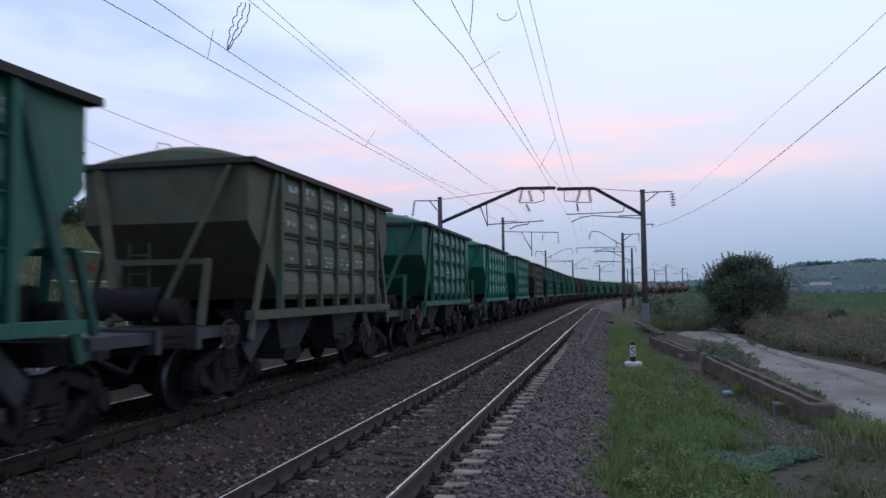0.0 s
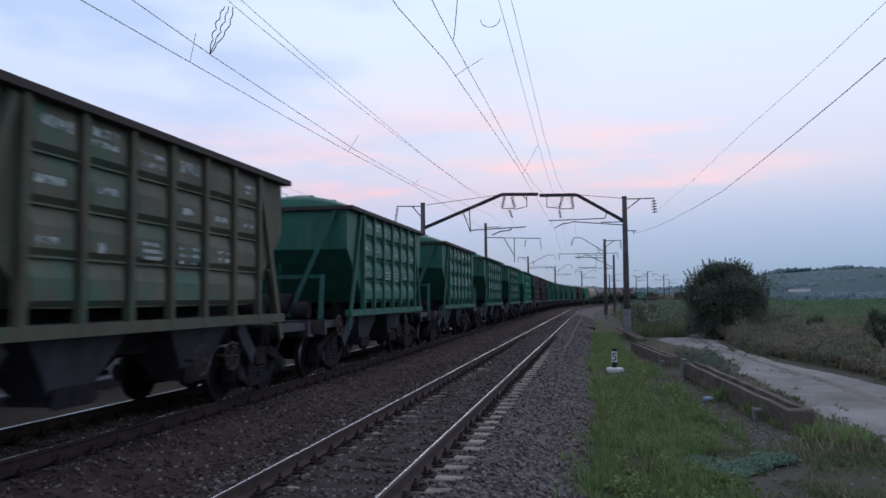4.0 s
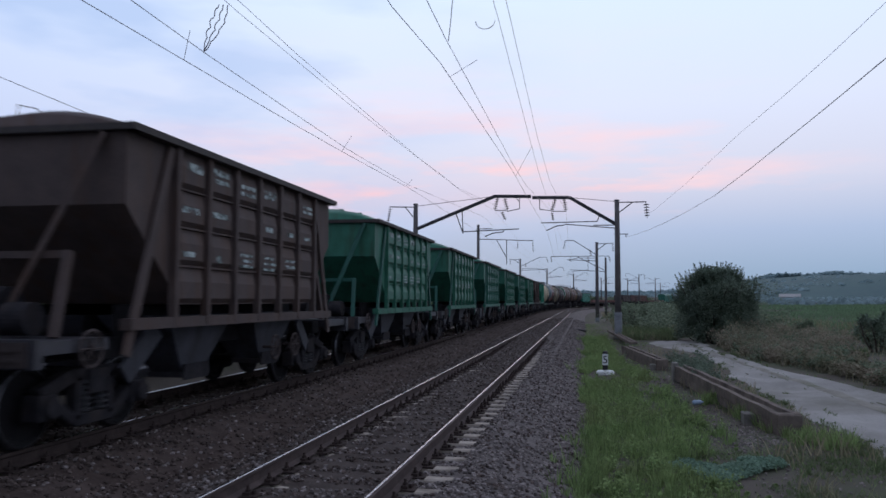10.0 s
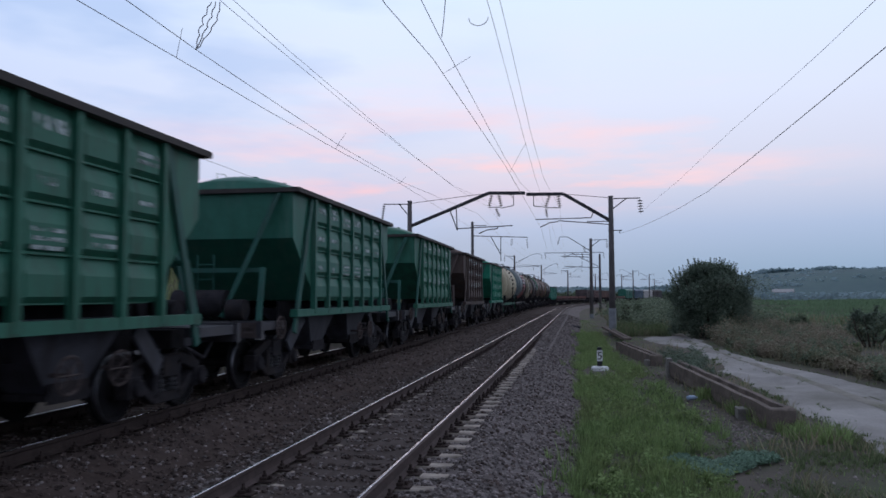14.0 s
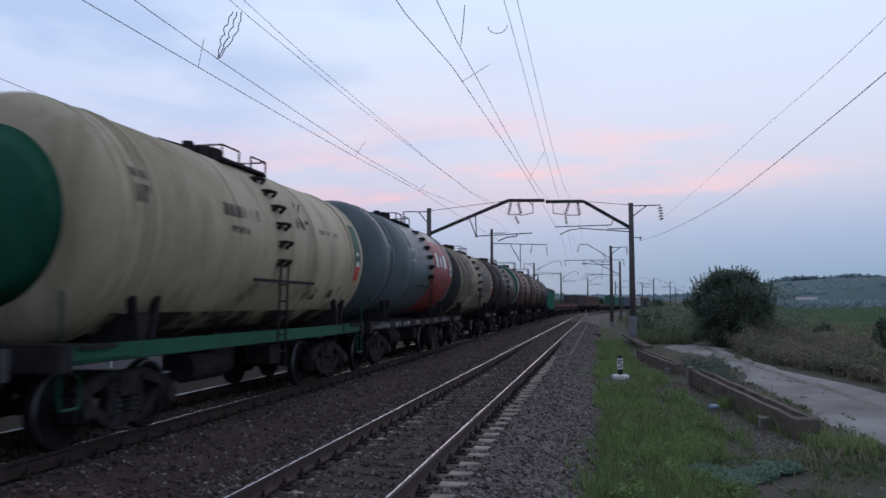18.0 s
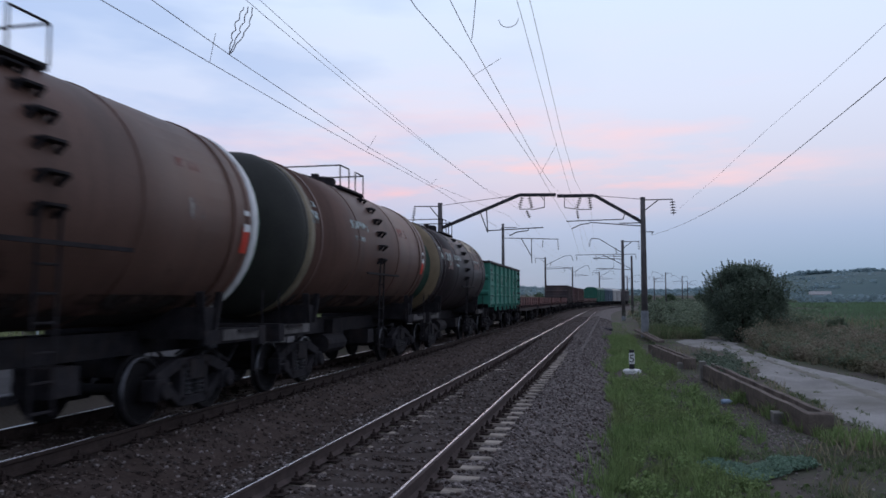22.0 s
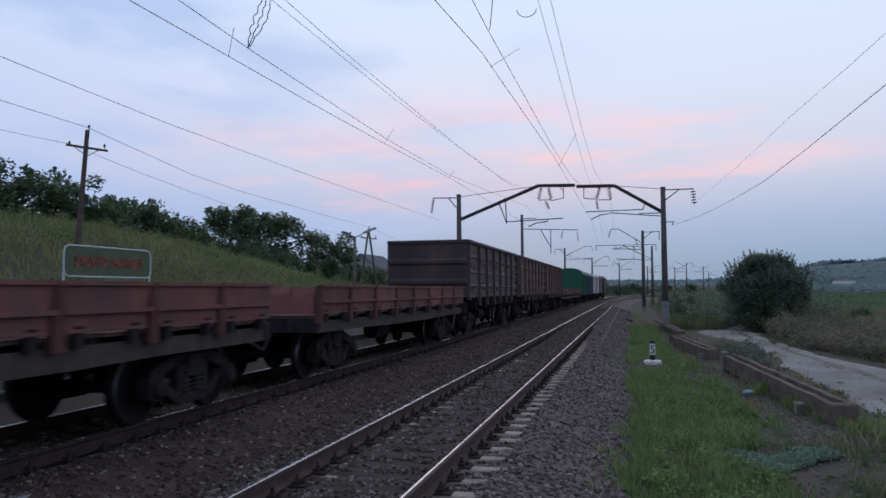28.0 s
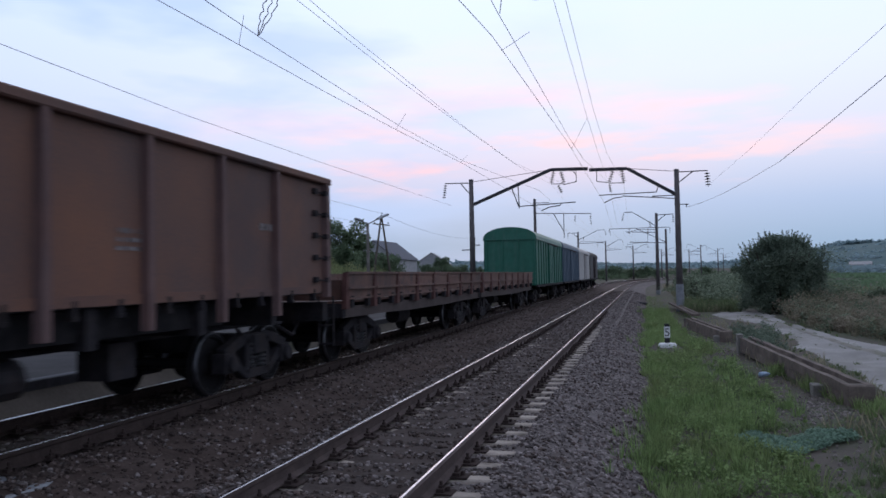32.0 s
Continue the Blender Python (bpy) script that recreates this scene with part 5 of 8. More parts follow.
def tank_wagon(shell_mat, cap_mat, band_mat=None, band_mat2=None, frame="under", tall_rail=False, belly=None, disc=False, axis=2.88, one_end=False, beam=False, ladder=0.0, plain_band=False, wide=0.22, rim=5):
    w = thing("tank_wagon", "tank", "tank wagon", "tank wagons")
    TANK[1] = axis
    r, zc, half = TANK[0], axis, 5.42
    dome = lambda s: [(s * (half - 0.55 + 0.55 * math.sin(a)), r * math.cos(a) ** 0.75 if math.cos(a) > 1e-6 else 0.0) for a in (math.pi / 2 * i / 7 for i in range(7))] + [(s * half, 0.15), (s * half, 0.0001)]
    bm = bmesh.new()
    inner = half - 0.55
    b0, b1 = inner - 0.42, inner - 0.02
    lathe(bm, [(-b0, r), (-inner * 0.33, r), (inner * 0.33, r), (b0, r)], 40, "y", (0, 0, zc))
    part("barrel", bm, shell_mat, w, smooth=True)
    for s in (-1, 1):
        bm = bmesh.new()
        prof = dome(s)
        lathe(bm, prof if not disc else prof[:rim], 40, "y", (0, 0, zc))
        if disc:
            bmesh.ops.delete(bm, geom=[f for f in bm.faces if len(f.verts) > 4], context="FACES_ONLY")
        part("end_dome", bm, shell_mat if one_end and s > 0 else (band_mat or shell_mat) if disc else cap_mat, w, smooth=True)
        if disc:
            bm = bmesh.new()
            lathe(bm, prof[rim - 1:], 40, "y", (0, 0, zc))
            part("end_disc", bm, shell_mat if one_end and s > 0 else cap_mat, w, "painted disc on the tank end", smooth=True)
        bm = bmesh.new()
        mid = b0 + wide
        lathe(bm, [(s * b0, r + 0.001), (s * mid, r + 0.001)], 40, "y", (0, 0, zc))
        part("end_band", bm, shell_mat if one_end and s > 0 else band_mat2 or shell_mat, w, smooth=True)
        bm = bmesh.new()
        lathe(bm, [(s * mid, r + 0.002), (s * (inner + 0.02), r + 0.002)], 40, "y", (0, 0, zc))
        part("end_band", bm, shell_mat if plain_band or one_end and s > 0 else band_mat or shell_mat, w, smooth=True)
        bm = bmesh.new()   # hoop over the shell and its saddle
        lathe(bm, [(s * 4.1 - 0.05, r + 0.004), (s * 4.1 - 0.045, r + 0.022), (s * 4.1 + 0.045, r + 0.022), (s * 4.1 + 0.05, r + 0.004)], 40, "y", (0, 0, zc))
        part("hoop", bm, shell_mat, w)
        bm = bmesh.new()
        lathe(bm, [(s * 1.7 - 0.02, r + 0.004), (s * 1.7, r + 0.016), (s * 1.7 + 0.02, r + 0.004)], 40, "y", (0, 0, zc))
        part("weld_seam", bm, shell_mat, w)
        bm = bmesh.new()
        for y in (s * 3.9,):
            box(bm, -1.3, 1.3, y - 0.25, y + 0.25, 1.15, 1.62)
            for x in (-1, 1):
                bar(bm, (x * 1.3, y - 0.15, 1.27), (x * 1.32, y - 0.3, 1.85), 0.12, 0.06)
                bar(bm, (x * 1.3, y + 0.15, 1.27), (x * 1.32, y + 0.3, 1.85), 0.12, 0.06)
        part("saddle", bm, M["under"], w)
        bm = bmesh.new()
        box(bm, -1.42, 1.42, s * 5.55 - 0.12, s * 5.55 + 0.12, 0.98, 1.3)
        box(bm, -1.45, 1.45, s * 5.0 - 0.35, s * 5.0 + 0.35, 1.22, 1.27)
        part("end_sill", bm, M["under"], w)
        for x in (1.38, -1.38):
            bm = bmesh.new()
            tube(bm, [(x, s * 5.25, 1.25), (x, s * 5.25, 0.6), (x, s * 5.28, 0.56), (x, s * 5.57, 0.56), (x, s * 5.6, 0.6), (x, s * 5.6, 1.9)], 0.018)
            part("handrail", bm, M[frame], w)
    bm = bmesh.new()
    for x in (-1.28, 1.28):
        side = bmesh.new()
        if beam:
            box(side, min(x, x * 1.07), max(x, x * 1.07), -5.6, 5.6, 1.06, 1.27)
            part("side_sill", side, M[frame], w)
            continue
        box(side, min(x, x * 1.07), max(x, x * 1.07), 3.7, 5.6, 1.06, 1.27)
        part("side_sill", side, M[frame], w)
        side = bmesh.new()
        box(side, min(x, x * 1.07), max(x, x * 1.07), -5.6, -3.7, 1.06, 1.27)
        part("side_sill", side, M[frame], w)
    box(bm, -0.28, 0.28, -5.6, 5.6, 0.92, 1.27)
    part("centre_sill", bm, M["under"], w)
    for a, b in ((4.2, 5.4), (-5.4, -4.2)):
        bm = bmesh.new()
        box(bm, 1.375, 1.405, a, b, 1.1, 1.27)
        part("sill_board", bm, M["worn_board"] if frame == "under" else M[frame], w)
    # manhole, walkway, railings and ladder
    bm = bmesh.new()
    lathe(bm, [(r + zc - 0.05, 0.42), (r + zc + 0.16, 0.42), (r + zc + 0.2, 0.38), (r + zc + 0.24, 0.02)], 18, "z", (0, -0.1, 0))
    rod(bm, (0.2, -0.9, zc + r - 0.05), (0.2, -0.9, zc + r + 0.18), 0.1, seg=10)
    part("manhole", bm, M["under"], w)
    for x in (-0.75, -0.55, 0.42, 0.6, 0.78):
        bm = bmesh.new()
        box(bm, x - 0.07, x + 0.07, -0.9, 0.9, zc + r - 0.16, zc + r - 0.11)
        part("walkway_plank", bm, M["under"], w)
    for y in (-0.8, 0.8):
        bm = bmesh.new()
        box(bm, -0.9, 0.9, y - 0.04, y + 0.04, zc + r - 0.21, zc + r - 0.16)
        part("walkway_bearer", bm, M["under"], w)
    h = 0.5 if tall_rail else 0.22
    z0 = zc + r - 0.12
    for y0, y1 in ((-0.9, -0.25), (0.9, 0.25)):
        bm = bmesh.new()
        for x in (-0.85, 0.85):
            rod(bm, (x, y0, z0), (x, y0, z0 + h), 0.018, seg=5)
            rod(bm, (x, y1, z0), (x, y1, z0 + h), 0.018, seg=5)
            rod(bm, (x, y0, z0 + h), (x, y1, z0 + h), 0.018, seg=5)
        rod(bm, (-0.85, y0, z0 + h), (0.85, y0, z0 + h), 0.018, seg=5)
        part("railing", bm, M["under"], w)
    bm = bmesh.new()
    rod(bm, (0.2, -0.9, z0 + 0.2), (0.3, -2.0, z0 + 0.12), 0.018, seg=5)
    part("grab_rail", bm, M["under"], w)
    for y in (ladder - 0.17, ladder + 0.17):
        bm = bmesh.new()
        pts = [((r + 0.09) * math.cos(a), y, zc + (r + 0.09) * math.sin(a)) for a in (radians(d) for d in (-8, -14))] + [(1.62, y, 1.2), (1.62, y, 0.55)]
        tube(bm, pts, 0.02)
        part("ladder_stile", bm, M["under"], w)
    for d in range(-10, 62, 12):
        a = radians(d)
        bm = bmesh.new()
        box(bm, -0.02, 0.15, ladder - 0.17, ladder + 0.17, 0.0, 0.03, Matrix.Translation((r * math.cos(a), 0, zc + r * math.sin(a))))
        for y in (ladder - 0.16, ladder + 0.16):      # bracket under each end of the step
            bar(bm, (r * math.cos(a - 0.06) - 0.01, y, zc + r * math.sin(a - 0.06)), (r * math.cos(a) + 0.13, y, zc + r * math.sin(a) + 0.01), 0.05)
        part("ladder_step", bm, M["under"], w)
    for z in (0.6, 0.9, 1.2, 1.5, 1.8, 2.1):
        bm = bmesh.new()
        rod(bm, (1.62, ladder - 0.17, z), (1.62, ladder + 0.17, z), 0.016, seg=5)
        part("ladder_rung", bm, M["under"], w)
    bm = bmesh.new()
    bar(bm, (r + 0.08, -1.35, zc - 0.65), (r + 0.08, 1.35, zc - 0.65), 0.05)
    part("side_rail", bm, M["under"], w)
    # Three strips darken the barrel towards its underside, more the lower they lie.
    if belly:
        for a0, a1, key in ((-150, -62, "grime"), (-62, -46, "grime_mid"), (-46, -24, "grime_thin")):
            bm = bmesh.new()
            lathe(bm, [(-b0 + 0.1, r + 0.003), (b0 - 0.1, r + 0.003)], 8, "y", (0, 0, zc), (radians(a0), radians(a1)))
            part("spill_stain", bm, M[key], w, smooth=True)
    bm = bmesh.new()
    rod(bm, (0.75, -1.9, 0.72), (0.75, -0.7, 0.72), 0.22, seg=12)
    box(bm, 0.5, 1.0, 0.9, 1.4, 0.6, 0.95)
    box(bm, -0.5, 0.5, -0.4, 0.4, 0.55, 1.25)
    part("brake_gear", bm, M["under"], w)
    add_bogies(w, 3.9)
    add_couplers(w, 6.0)
    return w


def on_shell(spots, mat, name, w, lift=0.0, label="faded white stencilled marking"):
    """Curved bars on the tank's side: y, angle in degrees, width, height, count."""
    rng, r, zc = random.Random(name), TANK[0] + lift, TANK[1]
    bm = bmesh.new()
    for y, deg, wd, h, n in spots:
        step = wd / n
        for i in range(n):
            y0, y1 = y + i * step, y + (i + 1) * step - step * rng.uniform(0.12, 0.3)
            a0, a1 = radians(deg), radians(deg) + h / r
            vs = [bm.verts.new(((r + 0.012) * math.cos(a), yy, zc + (r + 0.012) * math.sin(a))) for a, yy in ((a0, y0), (a0, y1), ((a0 + a1) / 2, y1), (a1, y1), (a1, y0), ((a0 + a1) / 2, y0))]
            bm.faces.new((vs[0], vs[1], vs[2], vs[5])), bm.faces.new((vs[5], vs[2], vs[3], vs[4]))
    bmesh.ops.recalc_face_normals(bm, faces=bm.faces)
    ob = part("marking", bm, mat, w, label)
    ob["kind"] = "stuff"
    return ob


def shell_patch(w, y0, y1, a0, a1, mat, label, lift=0.006):
    """A painted or soiled field on the tank's side between two angles."""
    bm, r, zc = bmesh.new(), TANK[0] + lift, TANK[1]
    lathe(bm, [(y0, r), (y1, r)], max(2, round(abs(a1 - a0) / 6)), "y", (0, 0, zc), (radians(a0), radians(a1)))
    part("paint_patch", bm, mat, w, label, smooth=True)


def shell_letters(w, words, y, deg, size, mat, lift=0.03):
    fc = bpy.data.curves.new("lettering", "FONT")
    fc.body, fc.size, fc.extrude = words, size, 0.002
    tmp = new("lettering", fc)
    me = bpy.data.meshes.new_from_object(tmp.evaluated_get(bpy.context.evaluated_depsgraph_get()))
    bpy.data.objects.remove(tmp)
    a, r, zc = radians(deg), TANK[0] + lift, TANK[1]
    me.transform(Matrix(((0, -math.sin(a), math.cos(a), r * math.cos(a)), (1, 0, 0, y), (0, math.cos(a), math.sin(a), zc + r * math.sin(a)), (0, 0, 0, 1))))
    part("lettering", me, mat, w, "dark stencilled letter K and a dash")


def gondola_wagon(body, plain=False):
    w = thing("gondola_wagon", "gondola", "gondola wagon", "gondola wagons")
    e, hx, z0, z1 = 6.32, 1.47, 1.5, 3.5
    posts = [-e, -4.2, -2.52, -0.84, 0.84, 2.52, 4.2, e]
    for s in (-1, 1):
        n = 7
        for a, b in zip(posts, posts[1:]):
            bm = bmesh.new()
            box(bm, min(s * hx, s * (hx - 0.05)), max(s * hx, s * (hx - 0.05)), a, b, z0, z1)
            for z in () if plain else (z0 + 0.42, z0 + 0.92, z0 + 1.5):   # pressed ridges that end short of the posts
                p0, p1 = a + 0.2, b - 0.2
                rim = [bm.verts.new((s * (hx - 0.002), p, q)) for p, q in ((p0, z - 0.07), (p1, z - 0.07), (p1 + 0.06, z), (p1, z + 0.07), (p0, z + 0.07), (p0 - 0.06, z))]
                crest = [bm.verts.new((s * (hx + 0.048), p, q)) for p, q in ((p0 + 0.1, z - 0.025), (p1 - 0.1, z - 0.025), (p1 - 0.06, z), (p1 - 0.1, z + 0.025), (p0 + 0.1, z + 0.025), (p0 + 0.06, z))]
                for j in range(6):
                    bm.faces.new((rim[j], rim[(j + 1) % 6], crest[(j + 1) % 6], crest[j]))
                bm.faces.new(crest)
            bmesh.ops.recalc_face_normals(bm, faces=bm.faces)
            part("side_panel", bm, body, w)
            for f in (0.28, 0.72):      # floor hatch latches under the sheet
                y = a + (b - a) * f
                bm = bmesh.new()
                box(bm, min(s * 1.4, s * (hx + 0.03)), max(s * 1.4, s * (hx + 0.03)), y - 0.03, y + 0.03, z0 - 0.16, z0 + 0.05)
                box(bm, min(s * 1.4, s * (hx + 0.045)), max(s * 1.4, s * (hx + 0.045)), y - 0.04, y + 0.04, z0 - 0.16, z0 - 0.11)
                part("hatch_latch", bm, body if body == M["teal_green"] else M["under"], w)
        for i in range(n + 1):
            y = posts[i]
            bm = bmesh.new()
            wd = 0.09 if 0 < i < n else 0.12
            y = max(-e + 0.1, min(e - 0.1, y))
            v = [(y - wd, z0 - (0.34 if 0 < i < n else 0.1)), (y + wd, z0 - (0.34 if 0 < i < n else 0.1)), (y + wd * 0.75, z1), (y - wd * 0.75, z1)]
            v0 = [bm.verts.new((s * hx, p, q)) for p, q in v]
            v1 = [bm.verts.new((s * (hx + 0.1), y + (p - y) * 0.7, q)) for p, q in v]
            for j in range(4):
                bm.faces.new((v0[j], v0[(j + 1) % 4], v1[(j + 1) % 4], v1[j]))
            bm.faces.new(v1)
            bmesh.ops.recalc_face_normals(bm, faces=bm.faces)
            part("side_post", bm, M["plum"] if plain else body, w)
        bm = bmesh.new()
        box(bm, min(s * (hx - 0.08), s * (hx + 0.11)), max(s * (hx - 0.08), s * (hx + 0.11)), -e - 0.02, e + 0.02, z1 - 0.02, z1 + 0.1)
        bmesh.ops.bevel(bm, geom=bm.edges[:], offset=0.02, segments=1, affect="EDGES")
        part("top_rail", bm, M["top_rail"] if body == M["teal_green"] else body, w)
        bm = bmesh.new()
        box(bm, min(s * 1.3, s * (hx + 0.02)), max(s * 1.3, s * (hx + 0.02)), -e + 0.3, e - 0.3, z0 - 0.02, z0 + 0.1)
        part("side_sill", bm, body, w)
        bm = bmesh.new()   # latches on the far corner post
        for k in range(5):
            z = z0 + 0.22 + k * 0.4
            box(bm, min(s * hx, s * (hx + 0.07)), max(s * hx, s * (hx + 0.07)), e - 0.62, e - 0.5, z - 0.05, z + 0.05)
            rod(bm, (s * (hx + 0.045), e - 0.55, z), (s * (hx + 0.045), e - 0.12, z - 0.02), 0.016, seg=6)
            box(bm, min(s * hx, s * (hx + 0.1)), max(s * hx, s * (hx + 0.1)), e - 0.2, e - 0.06, z - 0.055, z + 0.035)
        part("end_latch", bm, M["under"], w)
    for t in (-1, 1):
        bm = bmesh.new()
        y0, y1 = t * (e - 0.06), t * (e + 0.01)
        prof = [(y0, z0), (y1, z0)]
        for z in (z0 + 0.55, z0 + 1.3):       # two pressed ridges across the end
            prof += [(y1, z - 0.13), (y1 + 0.07 * t, z - 0.05), (y1 + 0.07 * t, z + 0.05), (y1, z + 0.13)]
        prof += [(y1, z1), (y0, z1)]
        va, vb = ([bm.verts.new((x, y, z)) for y, z in prof] for x in (-hx, hx))
        for j in range(len(prof)):
            k = (j + 1) % len(prof)
            bm.faces.new((va[j], va[k], vb[k], vb[j]))
        bm.faces.new(va), bm.faces.new(vb)
        bmesh.ops.recalc_face_normals(bm, faces=bm.faces)
        part("end_wall", bm, body, w)
        bm = bmesh.new()
        box(bm, -hx - 0.08, hx + 0.08, t * e - 0.07, t * e + 0.09, z1 - 0.015, z1 + 0.1)
        part("end_rail", bm, M["top_rail"] if body == M["teal_green"] else body, w)
        bm = bmesh.new()
        box(bm, -1.4, 1.4, t * 6.4 - 0.12, t * 6.4 + 0.12, 0.95, 1.3)
        part("end_sill", bm, M["under"], w)
        bm = bmesh.new()
        for x in (1.2, 1.5):
            rod(bm, (x, t * 6.55, 0.45), (x, t * 6.55, 1.4), 0.02, seg=5)
        for z in (0.5, 0.85, 1.2):
            rod(bm, (1.2, t * 6.55, z), (1.5, t * 6.55, z), 0.02, seg=5)
        part("step", bm, M["under"], w)
    bm = bmesh.new()
    box(bm, -hx + 0.05, hx - 0.05, -e, e, z0 - 0.04, z0 + 0.04)
    box(bm, -0.3, 0.3, -6.5, 6.5, 0.9, z0 - 0.04)
    part("underframe", bm, M["under"], w)
    for y in (-4.3, -2.2, 0, 2.2, 4.3):
        bm = bmesh.new()
        box(bm, -1.4, 1.4, y - 0.09, y + 0.09, 1.0, z0 - 0.045)
        part("cross_bearer", bm, M["under"], w)
    bm = bmesh.new()
    rod(bm, (0.8, -1.6, 0.75), (0.8, -0.5, 0.75), 0.22, seg=12)
    part("brake_cylinder", bm, M["under"], w)
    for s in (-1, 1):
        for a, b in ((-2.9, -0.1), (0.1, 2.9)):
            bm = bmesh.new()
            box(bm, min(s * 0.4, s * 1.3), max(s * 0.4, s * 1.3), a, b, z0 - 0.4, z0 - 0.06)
            part("floor_hatch", bm, M["under_shade"], w)
    bm = bmesh.new()
    box(bm, 0.55, 1.0, 0.8, 1.3, 0.55, 1.0)
    part("brake_valve", bm, M["under"], w)
    add_bogies(w, 4.325)
    add_couplers(w, 6.96)
    return w


def flat_wagon(board):
    w = thing("flat_wagon", "flat", "flat wagon", "flat wagons")
    e, z0 = 6.62, 1.28
    bm = bmesh.new()
    box(bm, -1.36, 1.36, -e / 26 + 0.006, e / 26 - 0.006, z0 - 0.05, z0)
    plank = mesh_of("deck_plank", bm)
    for i in range(26):
        part("deck_plank", plank, M["brown_board"], w).location = (0, -e + (2 * i + 1) * e / 26, 0.005 * (i % 2))
    for s in (-1, 1):
        bm = bmesh.new()   # fish-bellied side sill
        pts = [(-e, z0 - 0.12), (e, z0 - 0.12), (e, z0 - 0.34), (3.6, z0 - 0.35), (2.0, z0 - 0.38), (-2.0, z0 - 0.38), (-3.6, z0 - 0.35), (-e, z0 - 0.34)]
        v0 = [bm.verts.new((s * 1.32, p, q)) for p, q in pts]
        v1 = [bm.verts.new((s * 1.38, p, q)) for p, q in pts]
        bm.faces.new(v0), bm.faces.new(v1)
        for j in range(8):
            bm.faces.new((v0[j], v0[(j + 1) % 8], v1[(j + 1) % 8], v1[j]))
        bmesh.ops.recalc_face_normals(bm, faces=bm.faces)
        part("side_sill", bm, M["sill"], w)
        n = 8
        step = 2 * e / n
        for i in range(n):
            a, b = -e + i * step + 0.04, -e + (i + 1) * step - 0.04
            bm = bmesh.new()   # one pressed drop side in two tiers, its lower corners cut off
            xi = s * 1.40
            outline = [(a + 0.09, z0 + 0.02), (b - 0.09, z0 + 0.02), (b - 0.02, z0 + 0.12), (b, z0 + 0.58), (a, z0 + 0.58), (a + 0.02, z0 + 0.12)]
            v0 = [bm.verts.new((xi, p, q)) for p, q in outline]
            v1 = [bm.verts.new((s * (1.45 + 0.02 * (q > z0 + 0.3)), p, q)) for p, q in outline]
            bm.faces.new(v0), bm.faces.new(v1)
            for j in range(6):
                bm.faces.new((v0[j], v0[(j + 1) % 6], v1[(j + 1) % 6], v1[j]))
            for z, h, dx in ((z0 + 0.03, 0.035, 1.485), (z0 + 0.23, 0.05, 1.52), (z0 + 0.54, 0.05, 1.51)):
                inset = 0.1 if z < z0 + 0.1 else 0.012
                box(bm, min(s * 1.44, s * dx), max(s * 1.44, s * dx), a + inset, b - inset, z, z + h)
            bmesh.ops.recalc_face_normals(bm, faces=bm.faces)
            part("drop_side", bm, board, w)
            xh0, xh1 = s * 1.38, s * 1.475
            for y in (a + 0.3, b - 0.3):
                bm = bmesh.new()
                box(bm, min(xh0, xh1), max(xh0, xh1), y - 0.07, y + 0.07, z0 - 0.14, z0 + 0.1)
                part("hinge", bm, M["under"], w)
            bm = bmesh.new()
            vs = [[bm.verts.new((s * x, a - 0.04 + d * k, z)) for k, z in ((0.1, z0 - 0.16), (0.085, z0 + 0.25), (0.04, z0 + 0.56))] for x in (1.40, 1.5) for d in (-1, 1)]
            for f, g in ((0, 1), (1, 3), (3, 2), (2, 0)):
                for k in range(2):
                    bm.faces.new((vs[f][k], vs[f][k + 1], vs[g][k + 1], vs[g][k]))
            bm.faces.new([vs[j][2] for j in (0, 1, 3, 2)])
            bmesh.ops.recalc_face_normals(bm, faces=bm.faces)
            part("stake", bm, M["stake"], w)
    for t in (-1, 1):
        bm = bmesh.new()
        box(bm, -1.36, 1.36, t * e - 0.03, t * e + 0.03, z0 + 0.02, z0 + 0.42)
        part("end_board", bm, board, w)
        bm = bmesh.new()
        box(bm, -1.4, 1.4, t * 6.6 - 0.1, t * 6.6 + 0.1, 0.95, z0 - 0.05)
        part("end_sill", bm, M["under"], w)
    bm = bmesh.new()
    box(bm, -0.3, 0.3, -6.6, 6.6, 0.8, z0 - 0.05)
    for y in (-4.86, -2.4, 0, 2.4, 4.86):
        box(bm, -1.32, 1.32, y - 0.08, y + 0.08, 0.98, z0 - 0.05)
    rod(bm, (0.7, -1.4, 0.72), (0.7, -0.4, 0.72), 0.2, seg=12)
    part("underframe", bm, M["under"], w)
    add_bogies(w, 4.86)
    add_couplers(w, 7.25)
    return w


